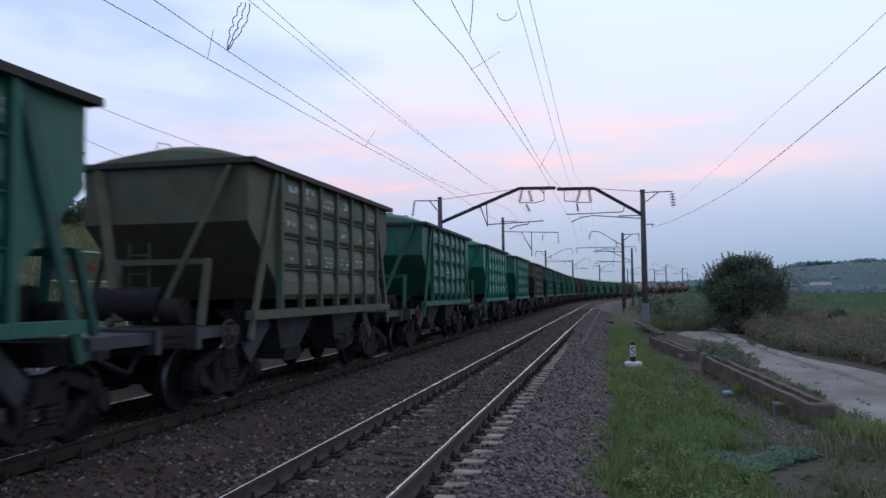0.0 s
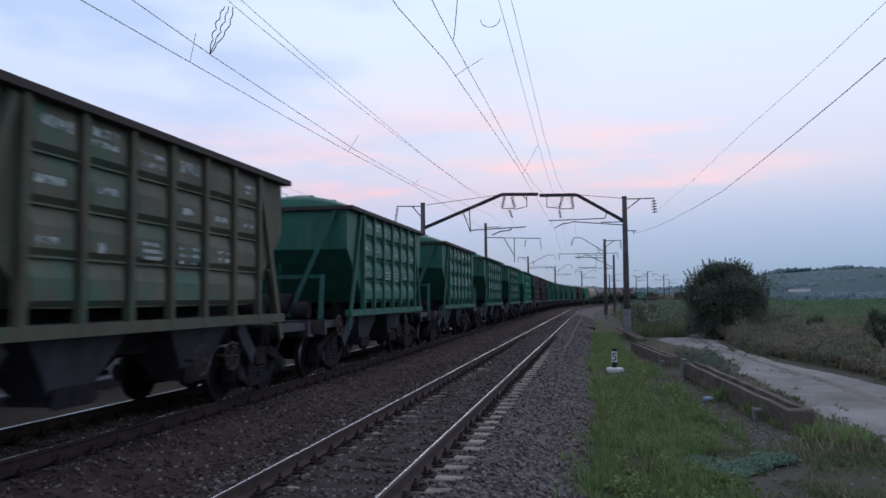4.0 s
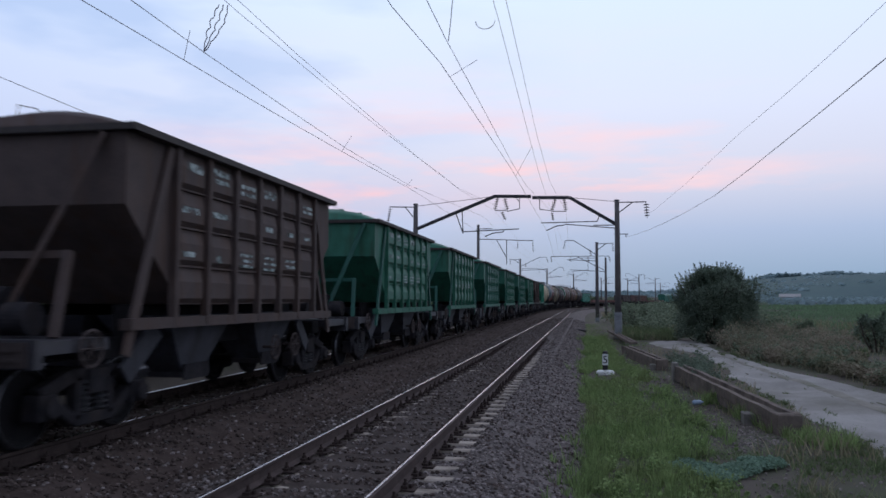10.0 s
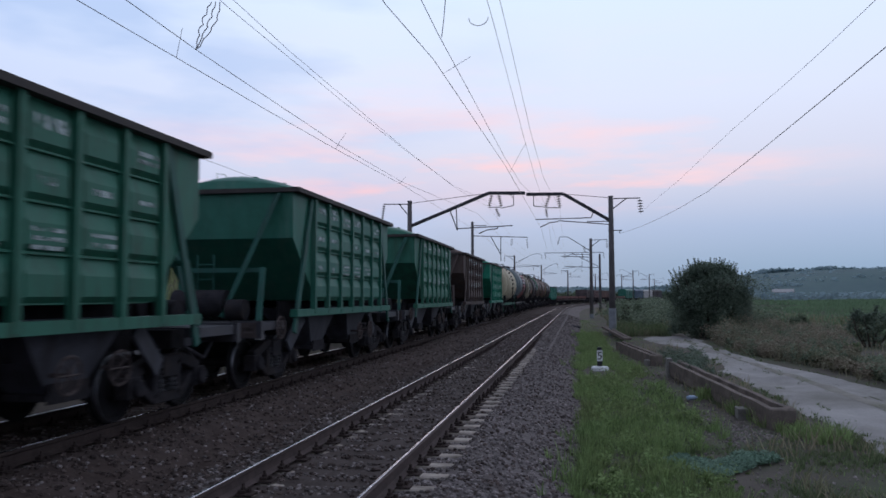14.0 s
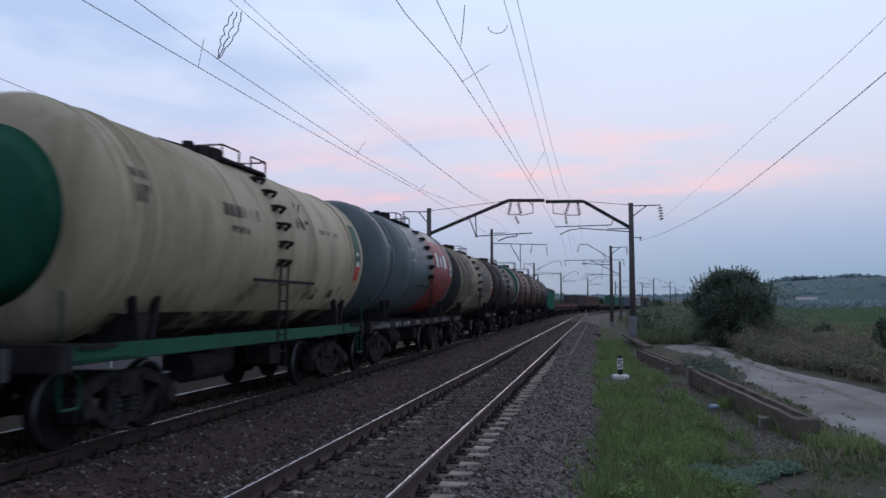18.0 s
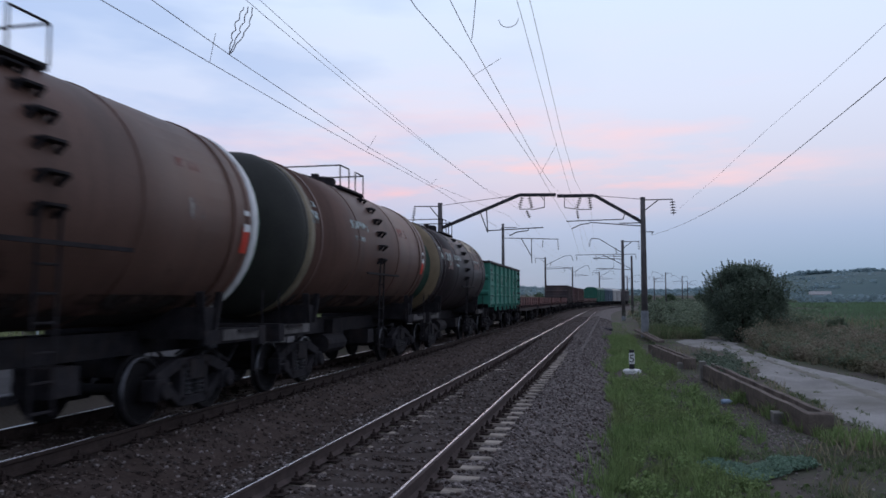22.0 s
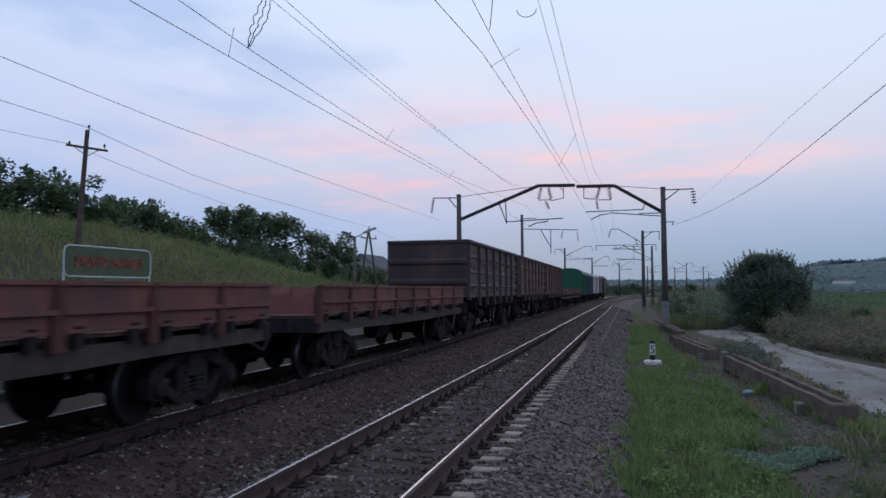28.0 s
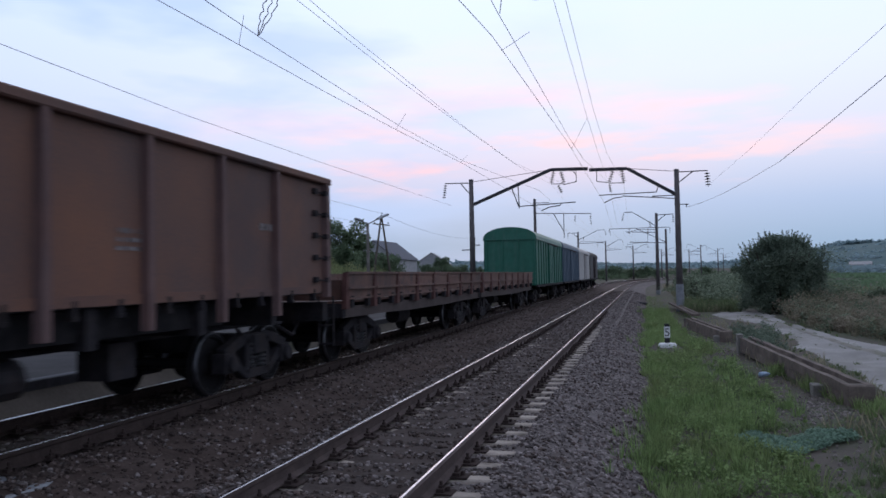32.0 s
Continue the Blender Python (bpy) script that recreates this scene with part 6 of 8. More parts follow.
def covered_van(body, roof, rounded=False, ribs=True):
    w = thing("covered_van", "van", "covered wagon", "covered wagons")
    e, hx, z0, z1 = 6.9, 1.42, 1.15, 3.75
    bm = bmesh.new()
    box(bm, -hx, hx, -e, e, z0, z1)
    part("body", bm, body, w)
    bm = bmesh.new()
    rings = []
    ends = ((-e - 0.08, 1.0), (e + 0.08, 1.0)) if not rounded else ((-e - 0.25, 0.25), (-e + 0.2, 0.8), (-e + 0.9, 1.0), (e - 0.9, 1.0), (e - 0.2, 0.8), (e + 0.25, 0.25))
    for y, k in ends:
        rings.append([bm.verts.new(((hx + 0.09) * math.sin(a), y, z1 - 0.05 + 0.72 * k * math.cos(a) ** 0.8 if abs(math.cos(a)) > 1e-6 else z1 - 0.05)) for a in (radians(-90 + 180 * i / 14) for i in range(15))])
    for a, b in zip(rings, rings[1:]):
        for i in range(14):
            bm.faces.new((a[i], a[i + 1], b[i + 1], b[i]))
    bm.faces.new(rings[0]), bm.faces.new(rings[-1])
    bm.faces.new([rings[0][0], rings[0][-1], rings[-1][-1], rings[-1][0]]) if len(rings) == 2 else None
    bmesh.ops.recalc_face_normals(bm, faces=bm.faces)
    part("roof", bm, roof, w)
    for s in (-1, 1):
        if ribs:
            for i in range(13):
                y = -e + 0.06 + i * (2 * e - 0.12) / 12
                if abs(y) < 1.3:
                    continue
                bm = bmesh.new()
                box(bm, min(s * hx, s * (hx + 0.06)), max(s * hx, s * (hx + 0.06)), y - 0.05, y + 0.05, z0, z1 - 0.06)
                part("side_post", bm, body, w)
        bm = bmesh.new()
        box(bm, min(s * hx, s * (hx + 0.09)), max(s * hx, s * (hx + 0.09)), -1.2, 1.2, z0 + 0.06, z1 - 0.15)
        for y in (-1.15, -0.4, 0.4, 1.15):
            box(bm, min(s * (hx + 0.09), s * (hx + 0.12)), max(s * (hx + 0.09), s * (hx + 0.12)), y - 0.04, y + 0.04, z0 + 0.1, z1 - 0.2)
        part("sliding_door", bm, body, w)
        bm = bmesh.new()
        box(bm, min(s * hx, s * (hx + 0.13)), max(s * hx, s * (hx + 0.13)), -1.3, 3.6, z1 - 0.14, z1 - 0.07)
        box(bm, min(s * hx, s * (hx + 0.1)), max(s * hx, s * (hx + 0.1)), -e, e, z0 - 0.1, z0 + 0.03)
        part("door_rail", bm, M["under"], w)
    for t in (-1, 1):
        bm = bmesh.new()
        for x in (-hx + 0.06, -0.45, 0.45, hx - 0.06):
            box(bm, x - 0.05, x + 0.05, t * e - 0.001 if t > 0 else -e - 0.07, e + 0.07 if t > 0 else t * e + 0.001, z0, z1 + 0.05)
        part("end_post", bm, body, w)
    bm = bmesh.new()
    box(bm, -0.3, 0.3, -7, 7, 0.85, z0)
    for y in (-5, -2.5, 0, 2.5, 5):
        box(bm, -1.35, 1.35, y - 0.08, y + 0.08, 0.95, z0)
    rod(bm, (0.7, -1.4, 0.7), (0.7, -0.3, 0.7), 0.2, seg=12)
    part("underframe", bm, M["under"], w)
    add_bogies(w, 5.0)
    add_couplers(w, 7.3)
    return w


def recolour(w, old, fresh):
    for o in w.children_recursive:
        if o.material_slots and o.material_slots[0].material == old:
            o.material_slots[0].material = fresh


TRAIN = []          # wagon, distance of its middle behind the eye's abreast point at the start


def build_train():
    first = hopper_wagon()
    looks = {2: "olive", 6: "olive", 12: "grey_green", 13: "brown", 20: "brown", 21: "bright_green", 4: "bright_green", 11: "bright_green", 5: "bright_green", 9: "deep_green", 10: "deep_green", 17: "deep_green", 14: "deep_green", 15: "deep_green", 19: "deep_green"}
    words = {"green": "green", "bright_green": "bright green", "deep_green": "deep green", "olive": "worn olive-brown", "grey_green": "worn grey-green patched", "brown": "rust-brown"}
    for k in range(1, 22):
        w = first if k == 1 else copy_thing(first, Matrix())
        kind = looks.get(k, "green")
        if k > 1:
            recolour(w, M["green"], M[kind])
            if "green" not in kind or kind == "grey_green":
                recolour(w, M["green_frame"], M[kind])
        if kind in ("olive", "grey_green"):
            for o in w.children:
                if o.name.startswith("side_panel"):
                    o.material_slots[0].material = M["khaki"]
                elif k == 12 and o.name.startswith("roof"):
                    o.material_slots[0].material = M["deep_green"]
        tagged(w, f"{words[kind]} steel hopper wagon with an arched roof")
        TRAIN.append((w, 27.68 + 12.02 * (k - 3)))
    tanks = [
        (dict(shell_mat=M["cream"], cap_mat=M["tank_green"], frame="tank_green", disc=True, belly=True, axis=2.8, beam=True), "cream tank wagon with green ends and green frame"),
        (dict(shell_mat=M["slate"], cap_mat=M["slate"], beam=True, axis=2.98, ladder=0.75), "slate grey tank wagon with a red end panel"),
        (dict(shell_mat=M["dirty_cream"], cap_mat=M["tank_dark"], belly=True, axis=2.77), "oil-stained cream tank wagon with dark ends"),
        (dict(shell_mat=M["black_tank"], cap_mat=M["tank_green"], disc=True, axis=2.82), "oil-black tank wagon with green ends"),
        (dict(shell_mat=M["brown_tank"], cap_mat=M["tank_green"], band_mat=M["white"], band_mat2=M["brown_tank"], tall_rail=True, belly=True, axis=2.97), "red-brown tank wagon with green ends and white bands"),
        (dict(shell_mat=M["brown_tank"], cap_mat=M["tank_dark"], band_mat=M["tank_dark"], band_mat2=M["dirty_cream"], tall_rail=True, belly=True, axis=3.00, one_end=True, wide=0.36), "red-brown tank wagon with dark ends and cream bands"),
        (dict(shell_mat=M["purple_tank"], cap_mat=M["dull_disc"], band_mat=M["ochre"], band_mat2=M["purple_tank"], tall_rail=True, axis=2.87, one_end=True, disc=True, plain_band=True, rim=4), "purple-brown tank wagon with a green and ochre end"),
    ]
    for i, (kw, label) in enumerate(tanks):
        w = tagged(tank_wagon(**kw), label)
        pale = M["marking"] if i else M["stained"]
        if i != 2:
            on_shell([(-2.2, 12, 1.3, 0.2, 6), (-2.0, 3, 0.7, 0.1, 3), (-4.6, 20, 0.4, 0.12, 2), (-4.6, 8, 0.4, 0.25, 2)] + ([] if i in (4, 5) else [(2.0, 14, 1.2, 0.1, 6)]), pale, "tank%d" % i, w)
        if i < 6:
            on_shell([(4.35, -18, 0.32, 0.4, 1)], M["signal_red"], "warn%d" % i, w, label="red warning panel")
        if i < 6:
            on_shell([(4.38, -6, 0.26, 0.12, 1), (4.38, 3, 0.22, 0.08, 1)], M["white"], "plate%d" % i, w, label="white plate")
        if i == 1:
            bm, r = bmesh.new(), TANK[0] + 0.006      # the panel's inner edge slants away below
            rows = []
            for k in range(27):
                d = -66 + 104 * k / 26
                a0 = radians(d)
                y0 = 1.35 - 0.55 * smooth_step(10, -50, d)
                rows.append([bm.verts.new((r * math.cos(a0), y, TANK[1] + r * math.sin(a0))) for y in (y0, 4.5)])
            for p, q in zip(rows, rows[1:]):
                bm.faces.new((p[0], p[1], q[1], q[0]))
            bmesh.ops.recalc_face_normals(bm, faces=bm.faces)
            part("end_panel", bm, M["tank_red"], w, "red painted end panel", smooth=True)
            emblem = [(1.85, 3, 0.56, 0.5, 1), (2.55, 4, 0.44, 0.34, 1), (3.15, 3, 0.6, 0.5, 1)]      # three plain white shapes
            on_shell(emblem, M["white"], "panel", w, 0.01, "white painted emblem")
            on_shell([(2.7, -13, 0.9, 0.08, 6), (2.7, -18, 0.9, 0.07, 5)], M["faint"], "panel2", w, 0.01)
            for y in (-4.2, -3.0, -1.9, -0.4, 1.2, 2.6, 4.0):
                bm = bmesh.new()
                box(bm, 1.371, 1.378, y, y + 0.75, 1.1, 1.23)
                part("sill_plate", bm, M["faint"], w, "pale worn plate on the sill")
        if i == 0:
            shell_patch(w, 4.27, 4.72, -4, 30, M["tank_green"], "green painted end field")
            shell_patch(w, 1.6, 2.3, -36, -24, M["stained"], "dark soiled patch")
            shell_patch(w, 3.0, 3.3, -34, -27, M["stained"], "dark soiled patch")
            shell_letters(w, "K-", 0.7, 14, 0.75, M["stained"])
        if i == 2:
            for y0, y1, a0, a1 in ((1.0, 3.9, -30, 48), (-4.4, -1.2, -24, 40)):
                shell_patch(w, y0, y1, a0, a1, M["smear"], "brown smeared paint field")
            shell_patch(w, 1.3, 3.8, 5, 25, M["overpaint"], "dark overpainted field", 0.008)
            shell_patch(w, 0.9, 3.6, -15, 5, M["overpaint"], "dark overpainted field", 0.008)
            on_shell([(-4.4, 12, 2.0, 0.14, 8), (-3.0, 0, 0.25, 0.2, 1)], M["overpaint"], "dark_stencil", w, label="dark stencilled marking")
            on_shell([(1.9, 16, 1.3, 0.09, 6), (1.7, 21, 0.5, 0.12, 3)], M["marking"], "stencil", w, 0.01)
        if i == 6:
            shell_patch(w, 1.6, 4.6, 33, 62, M["old_cream"], "cream patch of old paint")
            shell_patch(w, 1.9, 4.2, 4, 31, M["old_brown"], "brown patch of old paint")
            shell_patch(w, -1.9, -0.9, 4, 40, M["old_brown"], "brown patch of old paint")
        if i == 4:
            shell_patch(w, 2.75, 3.15, -4, 6, M["splash"], "pale splash of paint")
            shell_patch(w, 2.6, 3.2, 21, 26, M["red_smear"], "faded red smear")
        if i == 5:
            shell_patch(w, 1.9, 2.75, 16, 25, M["red_smear"], "faded red smear")
        if i == 3:
            on_shell([(1.2, 2, 2.2, 0.36, 9)], M["marking"], "name", w)
        if i == 6:
            shell_patch(w, -4.1, -2.5, -2, 24, M["old_brown"], "purple-brown patch of old paint")
            on_shell([(-3.8, 8, 1.1, 0.3, 5), (-3.4, 3, 0.4, 0.1, 2)], M["marking"], "name2", w, 0.01)
        TRAIN.append((w, 250.17 + 11.89 * (i + 0.5)))
    for u, colour, label in ((340.5, "teal_green", "faded teal-green gondola wagon, open and empty"), (411.85, "gondola_brown", "dark brown gondola wagon with rusty streaks"), (425.5, "plum", "dull plum gondola wagon with faded markings"), (438.95, "rust_brown", "rusty brown gondola wagon with plain panels")):
        w = tagged(gondola_wagon(M[colour], colour == "rust_brown"), label)
        spots = {"teal_green": [(-5.6, 3.1, 0.6, 0.14, 2), (3.6, 2.05, 0.5, 0.12, 3)],
                 "gondola_brown": [(1.0, 2.56, 0.2, 0.3, 1), (1.3, 2.55, 0.75, 0.27, 4), (-0.7, 2.2, 0.4, 0.12, 2), (-0.7, 2.02, 1.0, 0.08, 5), (1.05, 2.15, 0.5, 0.08, 3), (1.05, 2.02, 0.6, 0.06, 4), (2.75, 2.1, 0.4, 0.12, 2), (-2.2, 2.6, 0.6, 0.14, 3)],
                 "plum": [(-0.5, 2.5, 0.35, 0.26, 2), (-0.05, 2.5, 0.3, 0.28, 2), (-0.3, 2.3, 0.5, 0.1, 3), (-0.62, 2.08, 0.5, 0.14, 2), (-0.6, 1.88, 1.0, 0.12, 4), (1.02, 2.5, 0.2, 0.3, 1), (1.3, 2.46, 0.8, 0.3, 3), (1.25, 2.16, 0.4, 0.1, 2), (1.25, 2.0, 0.5, 0.12, 3), (1.2, 1.86, 0.7, 0.06, 4), (2.8, 1.95, 0.6, 0.06, 4), (-2.2, 2.4, 0.5, 0.16, 2)],
                 "rust_brown": [(-3.6, 2.72, 0.6, 0.12, 4), (0.3, 2.3, 0.5, 0.06, 5), (0.3, 2.2, 0.5, 0.05, 5), (0.3, 2.1, 0.5, 0.05, 5), (3.7, 2.5, 0.5, 0.12, 3)]}
        if colour == "plum":
            for o in w.children:
                if o.name.startswith("side_panel"):
                    mid = sum(v.co.y for v in o.data.vertices) / len(o.data.vertices)
                    o.material_slots[0].material = M["red_sheet" if mid < 2.4 else "grey_sheet"]
        text_bars(w, colour, 1.474, spots[colour], M["dim_marking" if colour in ("plum", "gondola_brown") else "faint"])
        rng = random.Random(colour)
        edges = (-6.32, -4.2, -2.52, -0.84, 0.84, 2.52, 4.2, 6.32)
        for i in range(0 if colour == "rust_brown" else 7):       # rubbed and overpainted fields on the sheets, streaks on the ridges
            a, step = edges[i], edges[i + 1] - edges[i]
            for k in range(2):
                y0, z0 = a + rng.uniform(0.2, 0.6), 1.6 + 0.9 * k + rng.uniform(0.0, 0.3)
                bm = bmesh.new()
                box(bm, 1.4705, 1.4725, y0, min(y0 + rng.uniform(0.7, 1.2), a + step - 0.12), z0, z0 + rng.uniform(0.2, 0.4))
                part("worn_patch", bm, M["pale_worn" if colour == "teal_green" else ("rust_patch", "stained", "rust_patch")[rng.randrange(3)]], w)
            # Pale streaks run along the ridge crests, dark ones on the teal wagon.
            for z in (1.92, 2.42, 3.0):
                y0 = a + rng.uniform(0.32, 0.5)
                bm = bmesh.new()
                box(bm, 1.5185, 1.5195, y0, y0 + rng.uniform(0.5, 0.9), z - 0.02, z + 0.02)
                part("worn_ridge", bm, M["faint"] if colour != "teal_green" else M["deep_streak"], w)
        TRAIN.append((w, u))
    for u, b, label in ((354.4, "red_board", "flat wagon with faded red drop sides"), (368.6, "red_board", "flat wagon with faded red drop sides"), (383.0, "red_board", "flat wagon with faded red drop sides"), (398.3, "red_board", "flat wagon with faded red drop sides"), (452.9, "brown_board", "flat wagon with brown drop sides"), (466.4, "brown_board", "flat wagon with brown drop sides")):
        TRAIN.append((tagged(flat_wagon(M[b]), label), u))
    for u, args, label in ((481.6, (M["green"], M["green"]), "green covered wagon with an arched roof"), (496.6, (M["blue_grey"], M["blue_grey"]), "blue-grey covered wagon with steel ribs"), (511.6, (M["pale_grey"], M["pale_grey"], True, False), "pale grey covered wagon with rounded roof"), (526.6, (M["purple_tank"], M["top_rail"], True, False), "dark covered wagon with rounded roof at the train's tail")):
        TRAIN.append((tagged(covered_van(*args), label), u))


build_train()


# ---------------------------------------------------------------- platform, sign and lineside things on the left
def build_platform():
    plat = thing("platform", "low concrete platform beside the far track", "platform", kind="structure")
    bm = bmesh.new()
    box(bm, -15.5, -10.25, -15, 62, -0.4, 0.26)
    part("platform_slab", bm, M["platform_top"], plat)
    rng = random.Random(2)
    y = -8.0
    while y < 60:
        ln = 2.95
        bm = bmesh.new()
        dz, dx = rng.uniform(-0.03, 0.03), rng.uniform(-0.03, 0.03)
        box(bm, -10.25, -10.0 + dx, y, y + ln - 0.06, -0.35, 0.28 + dz)
        bmesh.ops.bevel(bm, geom=bm.edges[:], offset=0.02, segments=1, affect="EDGES")
        part("edge_block", bm, M["platform_edge"], plat)
        y += ln


def build_sign():
    t = thing("station_sign", "green station name board with faded red lettering in a pale frame", "sign")
    y0, y1, z0, z1, x = 15.2, 18.5, 2.28, 3.0, -12.5
    bm = bmesh.new()
    box(bm, x - 0.03, x, y0 + 0.05, y1 - 0.05, z0 + 0.03, z1 - 0.03)
    part("board", bm, M["sign"], t)
    bm = bmesh.new()
    c = 0.16
    pts = [(y0 + c, z0), (y1 - c, z0), (y1 - c * 0.3, z0 + c * 0.3), (y1, z0 + c), (y1, z1 - c), (y1 - c * 0.3, z1 - c * 0.3), (y1 - c, z1), (y0 + c, z1), (y0 + c * 0.3, z1 - c * 0.3), (y0, z1 - c), (y0, z0 + c), (y0 + c * 0.3, z0 + c * 0.3)]
    for a, b in zip(pts, pts[1:] + pts[:1]):
        rod(bm, (x, a[0], a[1]), (x, b[0], b[1]), 0.021, seg=8)
    part("frame", bm, M["frame_white"], t)
    for y in (y0 + 0.02, y1 - 0.02):
        bm = bmesh.new()
        rod(bm, (x - 0.02, y, 0.2), (x - 0.02, y, z0 + 0.1), 0.028, seg=8)
        part("post", bm, M["frame_white"], t)
    rng = random.Random(11)
    bm = bmesh.new()
    y = y0 + 0.35
    while y < y1 - 0.4:
        wd = rng.uniform(0.12, 0.2)
        box(bm, x, x + 0.012, y, y + wd, z0 + 0.22 + rng.uniform(0, 0.03), z0 + rng.uniform(0.44, 0.5))
        y += wd + 0.05
    part("lettering", bm, M["sign_red"], t, "faded red lettering")


def street_lamp(x, y, z0, z1, arms):
    t = thing("street_lamp", "concrete platform lamp post with angled lamp heads", "street lamp")
    bm = bmesh.new()
    rod(bm, (x, y, z0), (x, y, z1), 0.11, 0.07, 10)
    part("post", bm, M["concrete"], t)
    for dx, dy, dz in arms:
        bm = bmesh.new()
        rod(bm, (x, y, z1 - 0.05), (x + dx * 0.5, y + dy * 0.5, z1 + dz * 0.5), 0.025, seg=6)
        part("arm", bm, M["steel"], t)
        bm = bmesh.new()
        a, b = Vector((x + dx * 0.45, y + dy * 0.45, z1 + dz * 0.45)), Vector((x + dx, y + dy, z1 + dz))
        bar(bm, a, b, 0.2, 0.1)
        bmesh.ops.bevel(bm, geom=bm.edges[:], offset=0.03, segments=1, affect="EDGES")
        part("lamp_head", bm, M["pale_concrete"], t)


def power_pole(x, y, z0, z1, lean, a_frame=False):
    t = thing("power_pole", "weathered timber power pole with a crossarm", "power pole")
    if a_frame:
        for s in (-1, 1):
            bm = bmesh.new()
            rod(bm, (x + 0.9 * s, y + 0.9 * s, z0), (x, y, z1), 0.15, 0.1, 10)
            part("leg", bm, M["wood"], t)
    else:
        bm = bmesh.new()
        rod(bm, (x - lean, y - lean, z0), (x, y, z1), 0.17, 0.12, 10)
        part("shaft", bm, M["wood"], t)
    za = z1 - (1.0 if not a_frame else 1.1)
    bm = bmesh.new()
    bar(bm, (x - 0.75, y - 0.8, za + 0.05), (x + 0.75, y + 0.8, za - 0.1), 0.1, 0.12)
    bar(bm, (x - 0.5, y - 0.5, za), (x, y, za - 0.5), 0.04)
    bar(bm, (x + 0.5, y + 0.5, za - 0.05), (x, y, za - 0.5), 0.04)
    part("crossarm", bm, M["wood"], t)
    for f in (-0.9, 0.9):
        bm = bmesh.new()
        lathe(bm, [(0.02, 0.03), (0.12, 0.03), (0.14, 0.07), (0.24, 0.06), (0.28, 0.02)], 8, "z", (x + 0.7 * f, y + 0.75 * f, za))
        part("insulator", bm, M["ceramic"], t)
    bm = bmesh.new()
    lathe(bm, [(0.0, 0.03), (0.15, 0.03), (0.17, 0.07), (0.28, 0.06), (0.31, 0.02)], 8, "z", (x + 0.06, y + 0.06, z1))
    part("insulator", bm, M["ceramic"], t)


def house(x, y, z, wx, wy, hw, hr, roof_mat, turn=0.0, name_label="grey plastered house with a steep slate roof"):
    t = thing("house", name_label, "house", at=(x, y, z))
    t.rotation_euler = (0, 0, radians(turn))
    bm = bmesh.new()
    box(bm, -wx / 2, wx / 2, -wy / 2, wy / 2, -1.5, hw)
    part("wall", bm, M["plaster"], t)
    bm = bmesh.new()
    for s in (-1, 1):
        vs = [bm.verts.new(q) for q in ((s * (wx / 2 + 0.3), -wy / 2 - 0.3, hw - 0.15), (s * (wx / 2 + 0.3), wy / 2 + 0.3, hw - 0.15), (0, wy / 2 + 0.3, hw + hr), (0, -wy / 2 - 0.3, hw + hr))]
        vt = [bm.verts.new(Vector(v.co) + Vector((0, 0, 0.12))) for v in vs]
        for f in (vs, vt):
            bm.faces.new(f)
        for j in range(4):
            bm.faces.new((vs[j], vs[(j + 1) % 4], vt[(j + 1) % 4], vt[j]))
    bmesh.ops.recalc_face_normals(bm, faces=bm.faces)
    part("roof", bm, roof_mat, t)
    bm = bmesh.new()
    for s in (-1, 1):
        f = [bm.verts.new((-wx / 2, s * wy / 2, hw)), bm.verts.new((wx / 2, s * wy / 2, hw)), bm.verts.new((0, s * wy / 2, hw + hr))]
        bm.faces.new(f)
    part("gable", bm, M["plaster"], t)
    for k in (-0.25, 0.25):
        win = bmesh.new()
        box(win, -0.5, 0.5, -0.03, 0.03, 0.0, 1.2)
        ob = part("window", win, M["white"], t)
        ob.location = (k * wx, -wy / 2 - 0.02, hw * 0.35)
        pane = bmesh.new()
        box(pane, -0.42, 0.42, -0.035, 0.0, 0.08, 1.12)
        part("pane", pane, M["glass"], ob)


# ---------------------------------------------------------------- plants
def leaf_cloud(rng, centres, count, size, verts, faces):
    """Small leaf quads round clump centres (x, y, z, radius), denser outside."""
    for _ in range(count):
        cx, cy, cz, cr = centres[rng.randrange(len(centres))]
        while True:
            p = (rng.uniform(-1, 1), rng.uniform(-1, 1), rng.uniform(-1, 1))
            d = math.sqrt(p[0] ** 2 + p[1] ** 2 + p[2] ** 2)
            if 0.3 < d < 1:
                break
        k = cr * (0.55 + 0.5 * d) / max(d, 0.3) * d
        px, py, pz = cx + p[0] * k, cy + p[1] * k, cz + p[2] * k * 0.9
        a, b = rng.uniform(0, 6.28), rng.uniform(-0.9, 0.9)
        s = size * rng.uniform(0.6, 1.4)
        u = (math.cos(a) * s, math.sin(a) * s, rng.uniform(-0.5, 0.5) * s)
        w = (-math.sin(a) * math.cos(b) * s * 0.55, math.cos(a) * math.cos(b) * s * 0.55, math.sin(b) * s * 0.8)
        i = len(verts)
        verts += [(px - u[0], py - u[1], pz - u[2]), (px + w[0], py + w[1], pz + w[2]), (px + u[0], py + u[1], pz + u[2]), (px - w[0], py - w[1], pz - w[2])]
        faces.append((i, i + 1, i + 2, i + 3))


